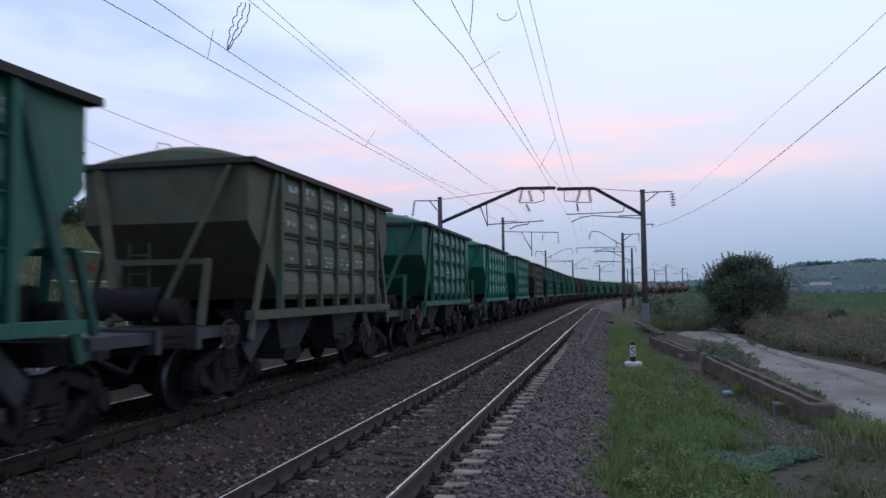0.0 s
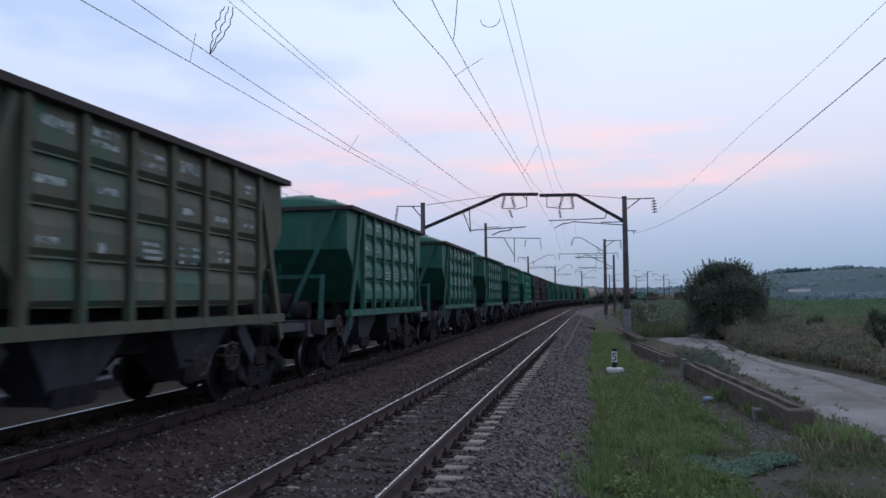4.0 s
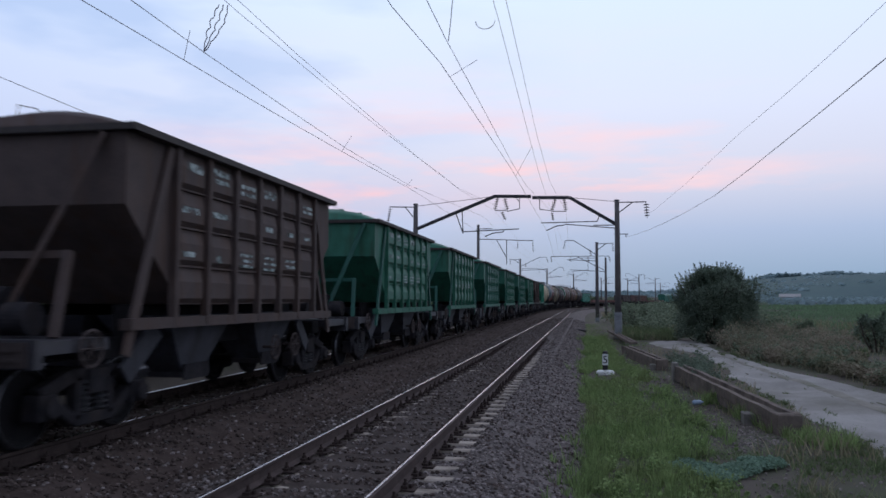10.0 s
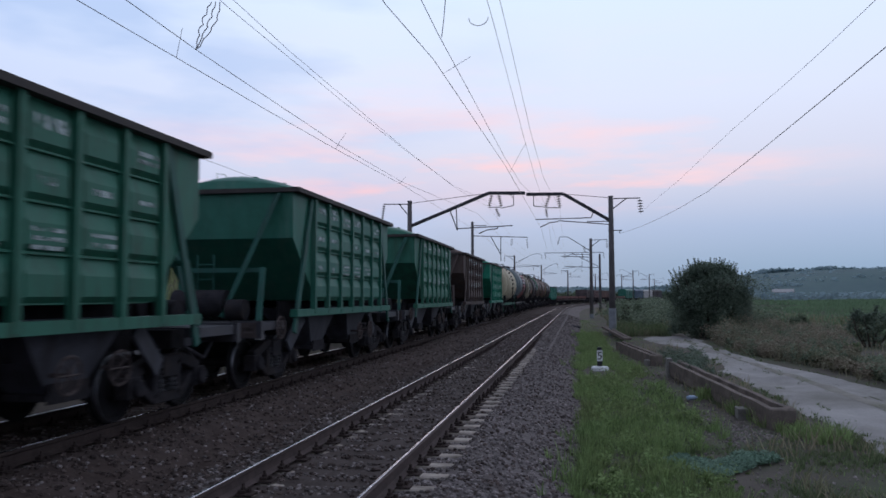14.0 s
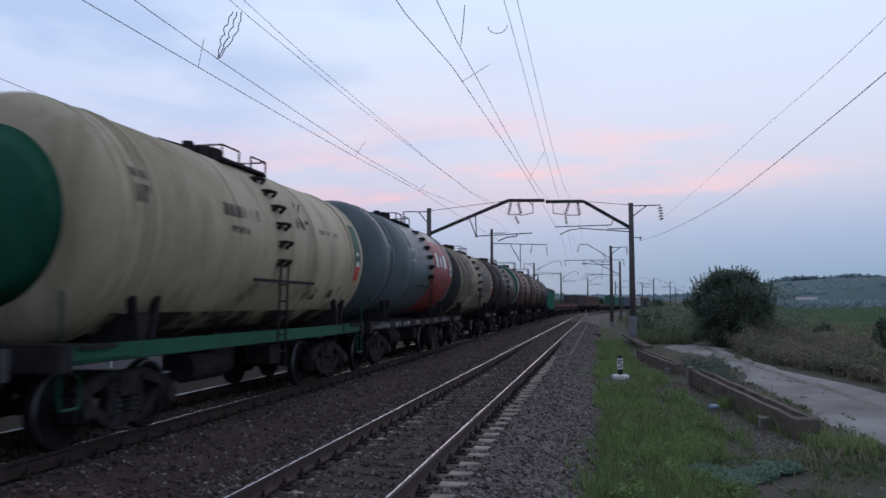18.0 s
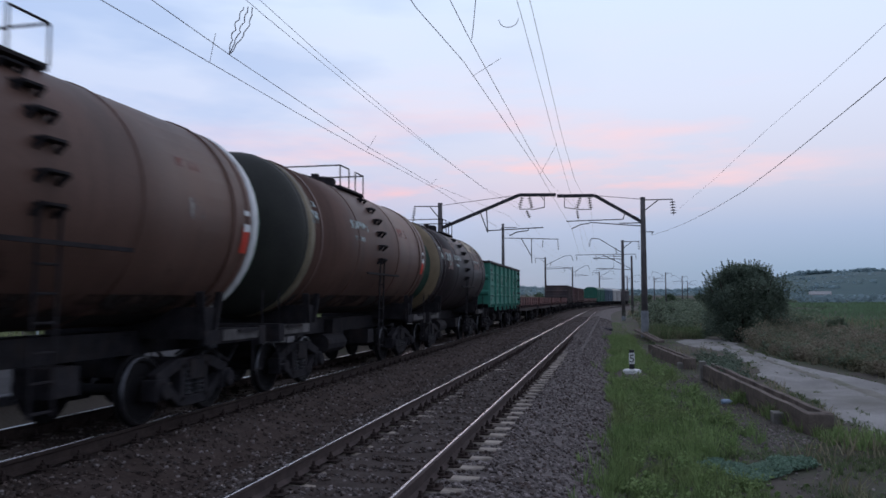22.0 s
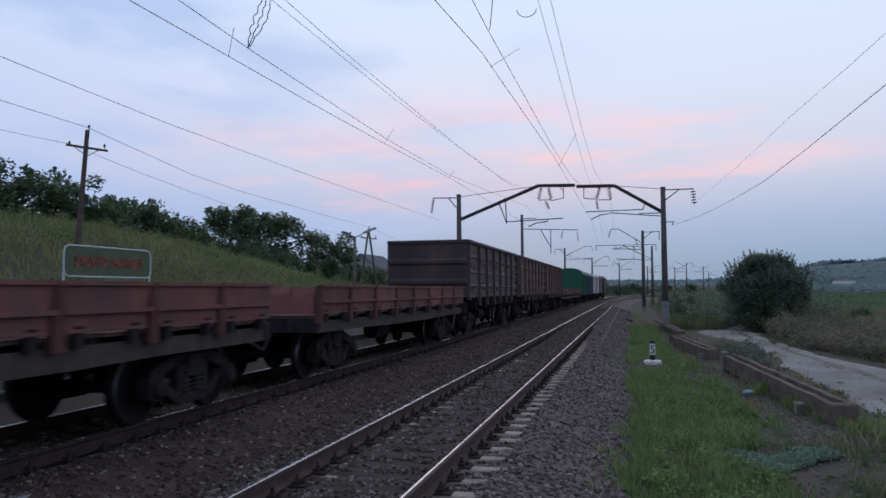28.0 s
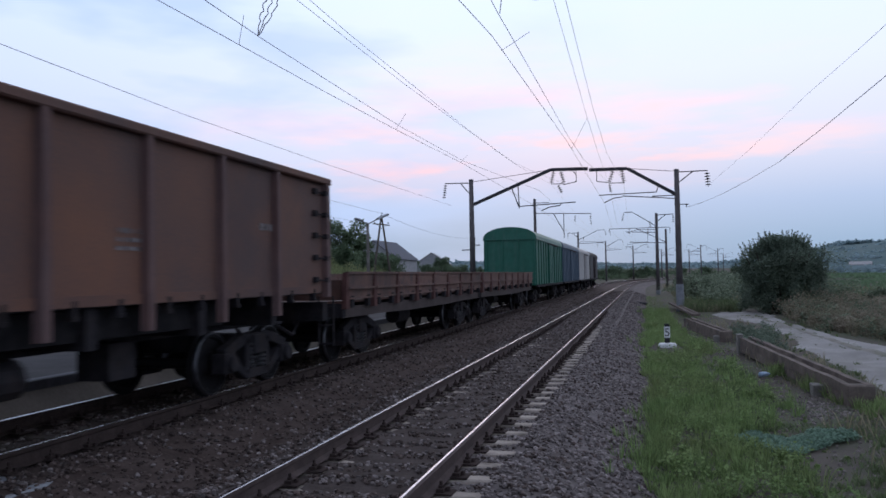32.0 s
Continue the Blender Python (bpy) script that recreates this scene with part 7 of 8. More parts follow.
def tree(name, label, seed, height, spread, leaves, size, leaf, clumps=26, shrub=False, category="tree"):
    rng = random.Random(seed)
    t = thing(name, label, category)
    bm = bmesh.new()
    centres = []
    stems = 7 if shrub else 1
    for k in range(stems):
        a = rng.uniform(0, 6.28)
        base = Vector((0.25 * math.cos(a) * (shrub), 0.25 * math.sin(a) * (shrub), -0.2))
        topz = height * (0.75 if shrub else 0.8)
        tip = Vector((spread * 0.45 * math.cos(a) * (1 if shrub else 0.15), spread * 0.45 * math.sin(a) * (1 if shrub else 0.15), topz))
        mid = base.lerp(tip, 0.5) + Vector((rng.uniform(-0.2, 0.2), rng.uniform(-0.2, 0.2), 0))
        r = 0.035 * height if not shrub else 0.06
        rod(bm, base, mid, r, r * 0.65, 8), rod(bm, mid, tip, r * 0.65, r * 0.25, 7)
        for j in range(7 if not shrub else 3):
            f = rng.uniform(0.3, 0.95)
            p = base.lerp(mid, f * 2) if f < 0.5 else mid.lerp(tip, f * 2 - 1)
            b = rng.uniform(0, 6.28)
            reach = spread * (rng.uniform(0.08, 0.2) if shrub else rng.uniform(0.3, 0.5))
            q = p + Vector((math.cos(b) * reach, math.sin(b) * reach, height * rng.uniform(0.05, 0.2)))
            rod(bm, p, q, r * 0.4, r * 0.12, 5)
            centres.append((q.x, q.y, q.z * (0.88 if shrub else 1.0), spread * rng.uniform(0.1, 0.16)))
    part("trunk", bm, M["bark"], t)
    for _ in range(clumps):
        a, f = rng.uniform(0, 6.28), rng.uniform(0.1 if shrub else 0.28, 1.0)
        wide = math.sqrt(max(0.05, 1 - ((f - (0.36 if shrub else 0.58)) / (0.68 if shrub else 0.6)) ** 2))
        d = spread * (0.43 if shrub else 0.5) * wide * math.sqrt(rng.uniform(0.1, 1.0))
        centres.append((d * math.cos(a), d * math.sin(a), f * height * (0.9 if shrub else 0.93), spread * (rng.uniform(0.06, 0.11) if shrub and clumps > 100 else rng.uniform(0.1, 0.2))))
    verts, faces = [], []
    leaf_cloud(rng, centres, leaves, size, verts, faces)
    for _ in range(clumps):     # leafy shoots that break the outline, pointing up and outwards
        a, f = rng.uniform(0, 6.28), rng.uniform(0.42, 0.98)
        d = spread * 0.45 * math.sqrt(max(0.02, 1 - (f - 0.4) ** 2 * 2.6)) * rng.uniform(0.55, 1.0)
        x, y, z = d * math.cos(a), d * math.sin(a), height * f * 0.9
        run, lean = height * rng.uniform(0.09, 0.2), rng.uniform(0.1, 0.5)
        n = 14
        for k in range(n):
            g = k / n
            leaf_cloud(rng, [(x + g * run * lean * math.cos(a), y + g * run * lean * math.sin(a), z + g * run, size * (2.2 - 1.7 * g))], 4, size * 0.8, verts, faces)
    sheet("crown", verts, faces, leaf, t)
    return t


def place(t, x, y, z, s=1.0, turn=0.0):
    m = Matrix.Translation((x, y, z)) @ Matrix.Rotation(turn, 4, "Z")
    t.matrix_basis = m @ Matrix.Diagonal((s, s, s, 1))
    return t


def blades(name, label, seed, spots, mat, category="grass"):
    """Grass and weeds: spots gives (count, place function, height range, blade width, lean)."""
    rng = random.Random(seed)
    verts, faces = [], []
    for count, where, h0, h1, wd, lean in spots:
        for _ in range(count):
            q = where(rng)
            if q is None:
                continue
            x, y = q
            z = ground_z(x, y) - 0.02
            h = rng.uniform(h0, h1)
            a = rng.uniform(0, 6.28)
            dx, dy = math.cos(a) * wd, math.sin(a) * wd
            lx, ly = rng.gauss(0, lean) * h, rng.gauss(0, lean) * h
            i = len(verts)
            verts += [(x - dx, y - dy, z), (x + dx, y + dy, z), (x + lx * 0.4 + dx * 0.7, y + ly * 0.4 + dy * 0.7, z + h * 0.6), (x + lx * 0.4 - dx * 0.7, y + ly * 0.4 - dy * 0.7, z + h * 0.6), (x + lx, y + ly, z + h)]
            faces += [(i, i + 1, i + 2, i + 3), (i + 3, i + 2, i + 4)]
    ob = sheet(name, verts, faces, mat)
    return tagged(ob, label, category, kind="stuff")


def brush_mounds(name, label, seed, count, where, mat, r0, r1, per, size):
    rng = random.Random(seed)
    verts, faces = [], []
    for _ in range(count):
        q = where(rng)
        r = rng.uniform(r0, r1) * (q[2] if len(q) > 2 else 1.0)
        z = ground_z(q[0], q[1])
        heap = [(q[0] + rng.uniform(-0.7, 0.7) * r, q[1] + rng.uniform(-0.7, 0.7) * r, z + r * rng.uniform(0.15, 1.15), r * rng.uniform(0.3, 0.55)) for _ in range(7)]
        leaf_cloud(rng, heap, per, size, verts, faces)
    tagged(sheet(name, verts, faces, mat), label, "brush", kind="stuff")


def build_left():
    build_platform()
    build_sign()
    street_lamp(-14, 38.6, 0.1, 4.75, ((0.25, 2.6, 0.65), (-0.3, -1.0, 0.2)))
    street_lamp(-14, 78.0, 0.1, 5.6, ((0.25, 2.4, 0.6),))
    power_pole(-30, 38.2, 3.0, 11.2, 0.35)
    power_pole(-30, 87.5, 1.0, 9.3, 0, True)
    power_pole(-30, 140, 0.5, 8.6, 0.2)
    wire("service_cable", "slack power line above the bank", sag((-30, -10, 12.5), (-30, 38.2, 11.35), 0.2) + [(-30, 49.2, 10.11 + 0.1), (-30, 56, 9.9), (-30, 64, 9.78), (-30, 75, 9.62), (-30, 87.5, 9.5)] + sag((-30, 87.5, 9.5), (-30, 140, 8.8), 0.9)[1:], 0.016)
    wire("service_cable", "slack power line above the bank", sag((-30.6, -10, 10.2), (-30.6, 37.5, 10.3), 0.5) + sag((-30.6, 37.5, 10.3), (-30.6, 87, 8.3), 0.9)[1:], 0.012)
    house(-62, 63, 6.5, 7, 9, 3.0, 3.4, M["roof_slate"], 20)
    house(-50, 148, 2.0, 9, 14, 3.4, 3.6, M["roof_slate"], 0, "grey house with a dark hipped slate roof")
    house(-80, 295, 2.5, 14, 16, 4, 4.5, M["plaster"], 10, "pale distant house behind trees")
    big = tree("tree", "dense dark green broadleaf tree on the bank", 21, 7.0, 6.5, 7500, 0.15, M["leaf_bank"], 34)
    airy = tree("tree", "loose light-crowned tree on the bank", 22, 7.0, 5.0, 4500, 0.13, M["leaf_bank"], 22)
    low = tree("shrub", "dark green shrub on the grassy bank", 23, 4.2, 5.5, 6000, 0.12, M["leaf_bank"], 30, True, "shrub")
    spots = [(low, -47, 46, 1.35, 0.3), (low, -52, 50, 1.55, 1.4), (low, -46, 53, 1.35, 2.0), (low, -44, 57, 1.0, 2.2), (low, -46, 61, 1.15, 0.5), (low, -46, 65, 1.3, 0.9), (low, -45, 69, 1.25, 3.3), (low, -46, 73, 1.3, 2.8), (airy, -45, 82, 1.3, 0.0), (airy, -46, 86, 1.35, 1.9), (low, -42, 79, 1.0, 4.1), (low, -42, 85, 1.15, 2.6), (airy, -46, 92, 1.5, 3.7), (airy, -45, 96, 1.5, 0.7), (low, -43, 91, 1.25, 0.7), (low, -40, 98, 1.25, 5.2), (low, -42, 104, 1.2, 1.1), (big, -46, 116, 1.4, 4.4), (low, -42, 113, 1.2, 2.2), (low, -44, 126, 1.2, 3.8), (low, -46, 138, 1.2, 0.2), (low, -52, 168, 1.1, 1.0), (big, -52, 40, 1.0, 4.0), (low, -47, 40, 1.2, 5.0),
             (low, -45, 185, 0.8, 2.0), (low, -50, 200, 0.9, 3.0), (low, -60, 215, 1.0, 4.0), (low, -48, 228, 0.8, 5.0), (low, -58, 250, 1.0, 0.4), (big, -74, 285, 1.0, 1.4), (low, -56, 290, 1.0, 2.4), (low, -40, 320, 0.8, 3.4), (low, -30, 340, 0.8, 0.9), (low, -13, 232, 0.8, 1.9), (low, -8, 246, 0.9, 2.9), (low, -4, 255, 0.85, 3.9), (low, 0, 268, 1.0, 4.9), (low, -10, 262, 1.0, 0.7), (low, 3, 282, 0.9, 2.1), (low, 14, 330, 1.0, 2.6), (low, 26, 360, 1.0, 3.6), (low, 42, 392, 1.0, 1.3)]
    used = set()
    for proto, x, y, s, a in spots:
        z = ground_z(x, y) - 0.15
        if proto in used:
            o = copy_thing(proto, Matrix())
        else:
            used.add(proto)
            o = proto
        o["group"] = "trees on the bank"
        place(o, x, y, z, s, a)
    blades("bank_grass", "tall olive grass and weeds on the bank", 31, [
        (42000, lambda r: (-17 - 27 * r.random(), 16 + 95 * r.random()), 0.3, 0.95, 0.028, 0.4)], M["bank_grass"], "grass")
    brush_mounds("bank_weeds", "clumps of leafy weeds on the bank", 32, 480, lambda r: (-18 - 25 * r.random(), 20 + 85 * r.random()), M["bank_grass"], 0.4, 1.2, 100, 0.075)


def build_right():
    # kilometre marker
    t = thing("distance_marker", "small black and white lineside marker post with the number 5", "marker post", at=(0.66, 26.4, -0.5))
    bm = bmesh.new()
    lathe(bm, [(-0.1, 0.29), (0.05, 0.29), (0.09, 0.25), (0.1, 0.02)], 18, "z")
    part("base", bm, M["white"], t, "whitewashed round concrete base")
    bm = bmesh.new()
    box(bm, -0.08, 0.08, -0.07, 0.07, 0.1, 0.72)
    bmesh.ops.bevel(bm, geom=bm.edges[:], offset=0.015, segments=1, affect="EDGES")
    part("post", bm, M["black"], t)
    bm = bmesh.new()
    box(bm, -0.09, 0.09, -0.085, -0.06, 0.27, 0.63)
    plate = part("plate", bm, M["white"], t)
    fc = bpy.data.curves.new("numeral", "FONT")
    fc.body, fc.size, fc.extrude, fc.align_x = "5", 0.36, 0.002, "CENTER"
    tmp = new("numeral", fc)
    me = bpy.data.meshes.new_from_object(tmp.evaluated_get(bpy.context.evaluated_depsgraph_get()))
    bpy.data.objects.remove(tmp)
    me.transform(Matrix.Translation((0, -0.087, 0.325)) @ Matrix.Rotation(radians(90), 4, "X"))
    part("numeral", me, M["black"], plate)

    # lengths of concrete channel dumped beside the road
    def channel(name, label, a, b, w, h, z, rise=0.0):
        t = thing(name, label, "concrete beam", "dumped concrete beams")
        a, b = Vector((*a, z)), Vector((*b, z + rise))
        d = (b - a).normalized()
        s = Vector((d.y, -d.x, 0)).normalized()
        for nm, off, ww, z0, z1 in (("web", 0.0, w, 0.0, h * 0.55), ("flange", -w / 2 + 0.06, 0.12, h * 0.5, h), ("flange", w / 2 - 0.06, 0.12, h * 0.5, h)):
            bm = bmesh.new()
            n = 9
            rows = []
            for i in range(n + 1):
                p = a.lerp(b, i / n) + s * off
                j = 0.012 * math.sin(i * 2.7 + off * 9)
                rows.append([bm.verts.new(p + s * k * ww / 2 + Vector((0, 0, zz + j))) for k, zz in ((-1, z0), (1, z0), (1, z1), (-1, z1))])
            for r0, r1 in zip(rows, rows[1:]):
                for k in range(4):
                    bm.faces.new((r0[k], r0[(k + 1) % 4], r1[(k + 1) % 4], r1[k]))
            bm.faces.new(rows[0]), bm.faces.new(rows[-1])
            bmesh.ops.recalc_face_normals(bm, faces=bm.faces)
            part(nm, bm, M["beam"], t)
        bm = bmesh.new()
        bar(bm, a - d * 0.05 + Vector((0, 0, h * 0.5)), a + d * 0.22 + Vector((0, 0, h * 0.5)), w + 0.01, h + 0.008)
        bmesh.ops.bevel(bm, geom=bm.edges[:], offset=0.02, segments=1, affect="EDGES")
        part("end_block", bm, M["beam"], t)
        return t

    channel("concrete_beam", "long weathered concrete channel beam propped beside the road", (3.55, 14.85), (2.79, 24.4), 0.44, 0.4, -0.52, 0.09)
    channel("concrete_beam", "weathered concrete channel beam tilted in the grass", (2.6, 27.8), (1.82, 36.0), 0.4, 0.4, -0.53)
    channel("concrete_beam", "thin pale concrete slab end in the weeds", (2.35, 39.5), (1.72, 54.5), 0.4, 0.12, -0.25)
    for x, y, wd, h in ((3.2, 16.3, 0.34, 0.3), (2.62, 24.1, 0.16, 0.66), (2.42, 28.0, 0.4, 0.3), (1.9, 35.0, 0.4, 0.3)):
        t = thing("concrete_block", "rough concrete support block under the beam", "concrete block", "concrete support blocks", at=(x, y, -0.6))
        bm = bmesh.new()
        box(bm, -wd / 2, wd / 2, -0.2, 0.2, 0, h)
        bmesh.ops.bevel(bm, geom=bm.edges[:], offset=0.012, segments=1, affect="EDGES")
        part("block", bm, M["concrete"], t)
    t = thing("plastic_bottle", "crumpled pale blue plastic bottle on the ground", "bottle", at=(2.5, 18.6, -0.47))
    bm = bmesh.new()
    lathe(bm, [(-0.15, 0.03), (-0.14, 0.075), (-0.02, 0.08), (0.0, 0.07), (0.06, 0.08), (0.13, 0.06), (0.19, 0.022), (0.23, 0.022)], 12, "x", (0, 0, 0.08))
    part("bottle", bm, M["plastic"], t, smooth=True)
    t.scale, t.rotation_euler = (0.72, 0.72, 0.72), (0, 0, 0.5)
    # dark pipe across the shoulder and a pale slab between the tracks
    bm = bmesh.new()
    rod(bm, (-1.6, 62, -0.28), (0.1, 60.5, -0.45), 0.09, seg=8)
    tagged(part("drain_pipe", bm, M["steel"]), "dark pipe laid across the gravel shoulder", "pipe")
    t = thing("concrete_slab", "pale concrete slab lying between the tracks", "concrete slab", at=(-5.62, 6.3, -0.26))
    bm = bmesh.new()
    box(bm, -0.95, -0.02, -0.6, 0.34, 0, 0.22)
    bmesh.ops.bevel(bm, geom=bm.edges[:], offset=0.02, segments=1, affect="EDGES")
    part("slab", bm, M["pale_concrete"], t)

    def clear(x, y):
        return (x - 0.62) ** 2 * 3 + ((y - 25.6) / 2.2) ** 2 > 0.9

    def edge(y):
        return 0.12 + bend(y) + 0.3 * noise.noise((y * 0.55, 3, 0)) + 0.25 * noise.noise((y * 1.9, 8, 0))

    def bare(x, y):
        """Rubbly soil before the beam, and the patch of creeping weed, stay free of tall grass."""
        limit = 1.9 + 0.6 * smooth_step(13.0, 14.6, y) - 0.35 * smooth_step(15.0, 20.0, y) - 0.75 * smooth_step(21.0, 36.0, y)
        patch = ((x - 2.05) / 0.88) ** 2 + ((y - 11.75) / 0.95) ** 2 < 1.0
        return patch or x > limit + 0.35 * noise.noise((x * 1.5, y * 0.9, 91))

    def strip(r):
        y = 6.5 + 75 * r.random() ** 1.7
        x = edge(y) + abs(r.gauss(0, 0.75))
        return (x, y) if clear(x, y) else None

    def fringe(r):
        y = 6.5 + 60 * r.random() ** 1.7
        return (edge(y) - abs(r.gauss(0, 0.14)), y)

    def meadow(r):
        y = 6 + 60 * r.random() ** 1.6
        x = r.uniform(0.2, 4.2)
        return (x, y) if clear(x, y) and (noise.noise((x * 0.9, y * 0.5, 7)) > -0.02 or r.random() < 0.2) else None

    def off_road(r):
        y = 8 + 50 * r.random() ** 1.5
        x = r.uniform(2.6, 4.3)
        return (x, y) if noise.noise((x, y * 0.6, 4)) > 0.05 and not 11.5 < y + x * 0.2 < 12.6 and not 38 < y < 47 else None

    def tufts(name, label, seed, count, where, mat, h0, h1, per, wd, category="grass"):
        """Clumps of leaning blades that spread from one root."""
        rng = random.Random(seed)
        verts, faces = [], []
        for _ in range(count):
            q = where(rng)
            if q is None:
                continue
            h = rng.uniform(h0, h1) * (0.75 + 0.5 * noise.noise((q[0] * 0.9, q[1] * 0.5, 21)))
            rad = h * 0.45
            for _ in range(rng.randint(per // 2, per)):
                a, d = rng.uniform(0, 6.28), rad * math.sqrt(rng.random())
                x, y = q[0] + 0.5 * d * math.cos(a), q[1] + 0.5 * d * math.sin(a)
                z = max(ground_z(x, y), ballast_z(x, y) if x < 0.4 else -9.0) - 0.02
                hh = h * rng.uniform(0.45, 1.1)
                lx, ly = math.cos(a) * d * rng.uniform(0.6, 1.6), math.sin(a) * d * rng.uniform(0.6, 1.6)
                b = rng.uniform(0, 3.14)
                dx, dy = math.cos(b) * wd, math.sin(b) * wd
                i = len(verts)
                verts += [(x - dx, y - dy, z), (x + dx, y + dy, z), (x + lx * 0.4 + dx * 0.7, y + ly * 0.4 + dy * 0.7, z + hh * 0.65), (x + lx * 0.4 - dx * 0.7, y + ly * 0.4 - dy * 0.7, z + hh * 0.65), (x + lx, y + ly, z + hh)]
                faces += [(i, i + 1, i + 2, i + 3), (i + 3, i + 2, i + 4)]
        return tagged(sheet(name, verts, faces, mat), label, category, kind="stuff")

    def green_part(r):
        y = 6.5 + 46 * r.random() ** 1.6
        x = edge(y) - 0.1 - (abs(r.gauss(0, 0.28)) if r.random() < 0.12 else 0) + 2.55 * r.random() ** 1.35 * (1 - 0.35 * smooth_step(24, 40, y))
        n = noise.noise((x * 0.9, y * 0.42, 7)) + 0.5 * noise.noise((x * 2.6, y * 1.3, 9))
        return (x, y) if clear(x, y) and not bare(x, y) and n > -0.34 + 0.16 * max(0.0, x - 1.0) + 0.3 * smooth_step(10.5, 8.0, y) else None

    def beam_foot(r):
        f = r.random()
        x, y = 3.9 - 1.35 * f + r.gauss(0, 0.22), 13.3 + 10 * f
        return (x, y) if noise.noise((x * 0.7, y * 0.6, 33)) > 0.12 or y < 15.5 else None

    def sparse(r):
        y = 7 + 14 * r.random()
        x = r.uniform(1.6, 5.0)
        return (x, y) if noise.noise((x * 0.8, y * 0.6, 17)) > -0.1 + 0.25 * smooth_step(12.6, 14.0, y) and not (bare(x, y) and x < 2.9 and y > 10.6) else None

    def low_part(r):
        y = 7.5 + 6.3 * r.random()
        x = r.uniform(1.2, 5.4)
        return (x, y) if noise.noise((x * 1.1, y * 0.8, 93)) > -0.2 + 0.5 * smooth_step(12.4, 13.8, y) and ((x - 2.08) / 0.8) ** 2 + ((y - 11.75) / 0.8) ** 2 > 1.0 else None

    tufts("verge_grass", "bright green grass tufts along the ballast shoulder", 41, 4600, green_part, M["grass"], 0.16, 0.42, 22, 0.0065)
    blades("short_grass", "short patchy grass on the verge", 40, [(9000, strip, 0.04, 0.14, 0.007, 0.5), (2500, fringe, 0.03, 0.12, 0.007, 0.5), (9000, meadow, 0.03, 0.1, 0.008, 0.5)], M["grass"])
    def verge_clump(r):
        y = 8.5 + 40 * r.random() ** 1.4
        x = edge(y) + 0.2 + 2.2 * r.random() ** 1.2
        return (x, y, 0.1 if bare(x, y) else 1.0 if clear(x, y) else 0.2)

    brush_mounds("verge_weeds", "bushy bright green weeds in the verge grass", 59, 300, verge_clump, M["grass"], 0.1, 0.3, 110, 0.022)
    tufts("beam_weeds", "green weeds growing round the dumped beams", 46, 420, beam_foot, M["grass"], 0.2, 0.5, 24, 0.009)
    tufts("sparse_grass", "sparse dull grass on bare soil", 47, 3000, sparse, M["dull_grass"], 0.05, 0.18, 16, 0.007)
    blades("road_weeds", "olive and dry weeds between beams and road", 42, [(4000, off_road, 0.12, 0.4, 0.01, 0.35), (3000, meadow, 0.05, 0.14, 0.008, 0.5), (1200, lambda r: (r.uniform(2.0, 4.2), r.uniform(47.5, 60)), 0.2, 0.7, 0.014, 0.35)], M["dry_weed"], "weeds")
    blades("low_grass", "low dull green grass between the weed patch and the road", 60, [(12000, low_part, 0.03, 0.1, 0.008, 0.6)], M["dull_grass"])
    blades("mast_weeds", "tall green weeds round the mast foot", 58, [(5000, lambda r: (r.uniform(2.2, 5.4), r.uniform(47.5, 60)), 0.2, 0.8, 0.016, 0.35)], M["dull_grass"], "weeds")

    # loose stones and bits of rubble on the bare soil
    rng = random.Random(55)
    shapes = [rough_stone(1.0) for _ in range(8)]
    verts, faces = [], []
    for _ in range(2400):
        y = 6.5 + 22 * rng.random() ** 1.4
        x = rng.uniform(0.3, 4.3) if rng.random() < 0.75 else rng.gauss(2.6, 0.35)
        if rng.random() < 0.2:
            x, y = rng.gauss(2.75, 0.3), rng.gauss(14.6, 0.6)
        vs, fs = shapes[rng.randrange(8)]
        r, k = rng.uniform(0.008, 0.032), len(verts)
        z = ground_z(x, y) + r * 0.2
        verts += [(x + p[0] * r, y + p[1] * r, z + p[2] * r) for p in vs]
        faces += [tuple(k + i for i in f) for f in fs]
    tagged(sheet("soil_stones", verts, faces, M["stone"]), "scattered stones and rubble on bare soil", "gravel", kind="stuff")

    def road_tufts(r):
        y = 9 + 36 * r.random()
        cx = 6.1 - 0.5 * smooth_step(17, 30, y)
        u = r.choice((-1.0, -1.0, 0.05, 0.0, 0.95))
        return (cx + u * (1.75 - 1.1 * smooth_step(20, 32, y)) + r.gauss(0, 0.16), y) if noise.noise((u * 7, y * 0.5, 61)) > -0.1 else None

    tufts("road_tufts", "low dry tufts along the road's edges and middle", 56, 1100, road_tufts, M["dull_grass"], 0.05, 0.17, 16, 0.008)

    def road_side(r):
        y = 21 + 34 * r.random() ** 1.2
        x = 8.0 - 1.3 * smooth_step(24, 34, y) + 0.6 * smooth_step(40, 46, y) + (2.5 + 4 * smooth_step(28, 44, y)) * r.random() ** 1.6
        return (x, y, (0.5 + 0.6 * smooth_step(26, 42, y)) * (0.75 + 0.6 * noise.noise((x * 0.5, y * 0.3, 81))))

    def behind(r):
        y = 52 + 45 * r.random()
        return (r.uniform(2.7, 3.5 + y * 0.16), y)

    def field_edge(r):
        y = 30 + 60 * r.random()
        return (r.uniform(11, 11 + y * 0.45), y, 0.6 + 0.6 * noise.noise((y * 0.2, 3, 82)) + 0.2 * smooth_step(40, 70, y))

    brush_mounds("dry_brush", "dry brown brush heaped along the dirt road", 48, 420, road_side, M["dry_brush"], 0.45, 1.05, 230, 0.04)
    brush_mounds("green_brush", "grey-green brush behind the bush and mast", 49, 170, behind, M["leaf_light"], 0.7, 1.7, 210, 0.085)
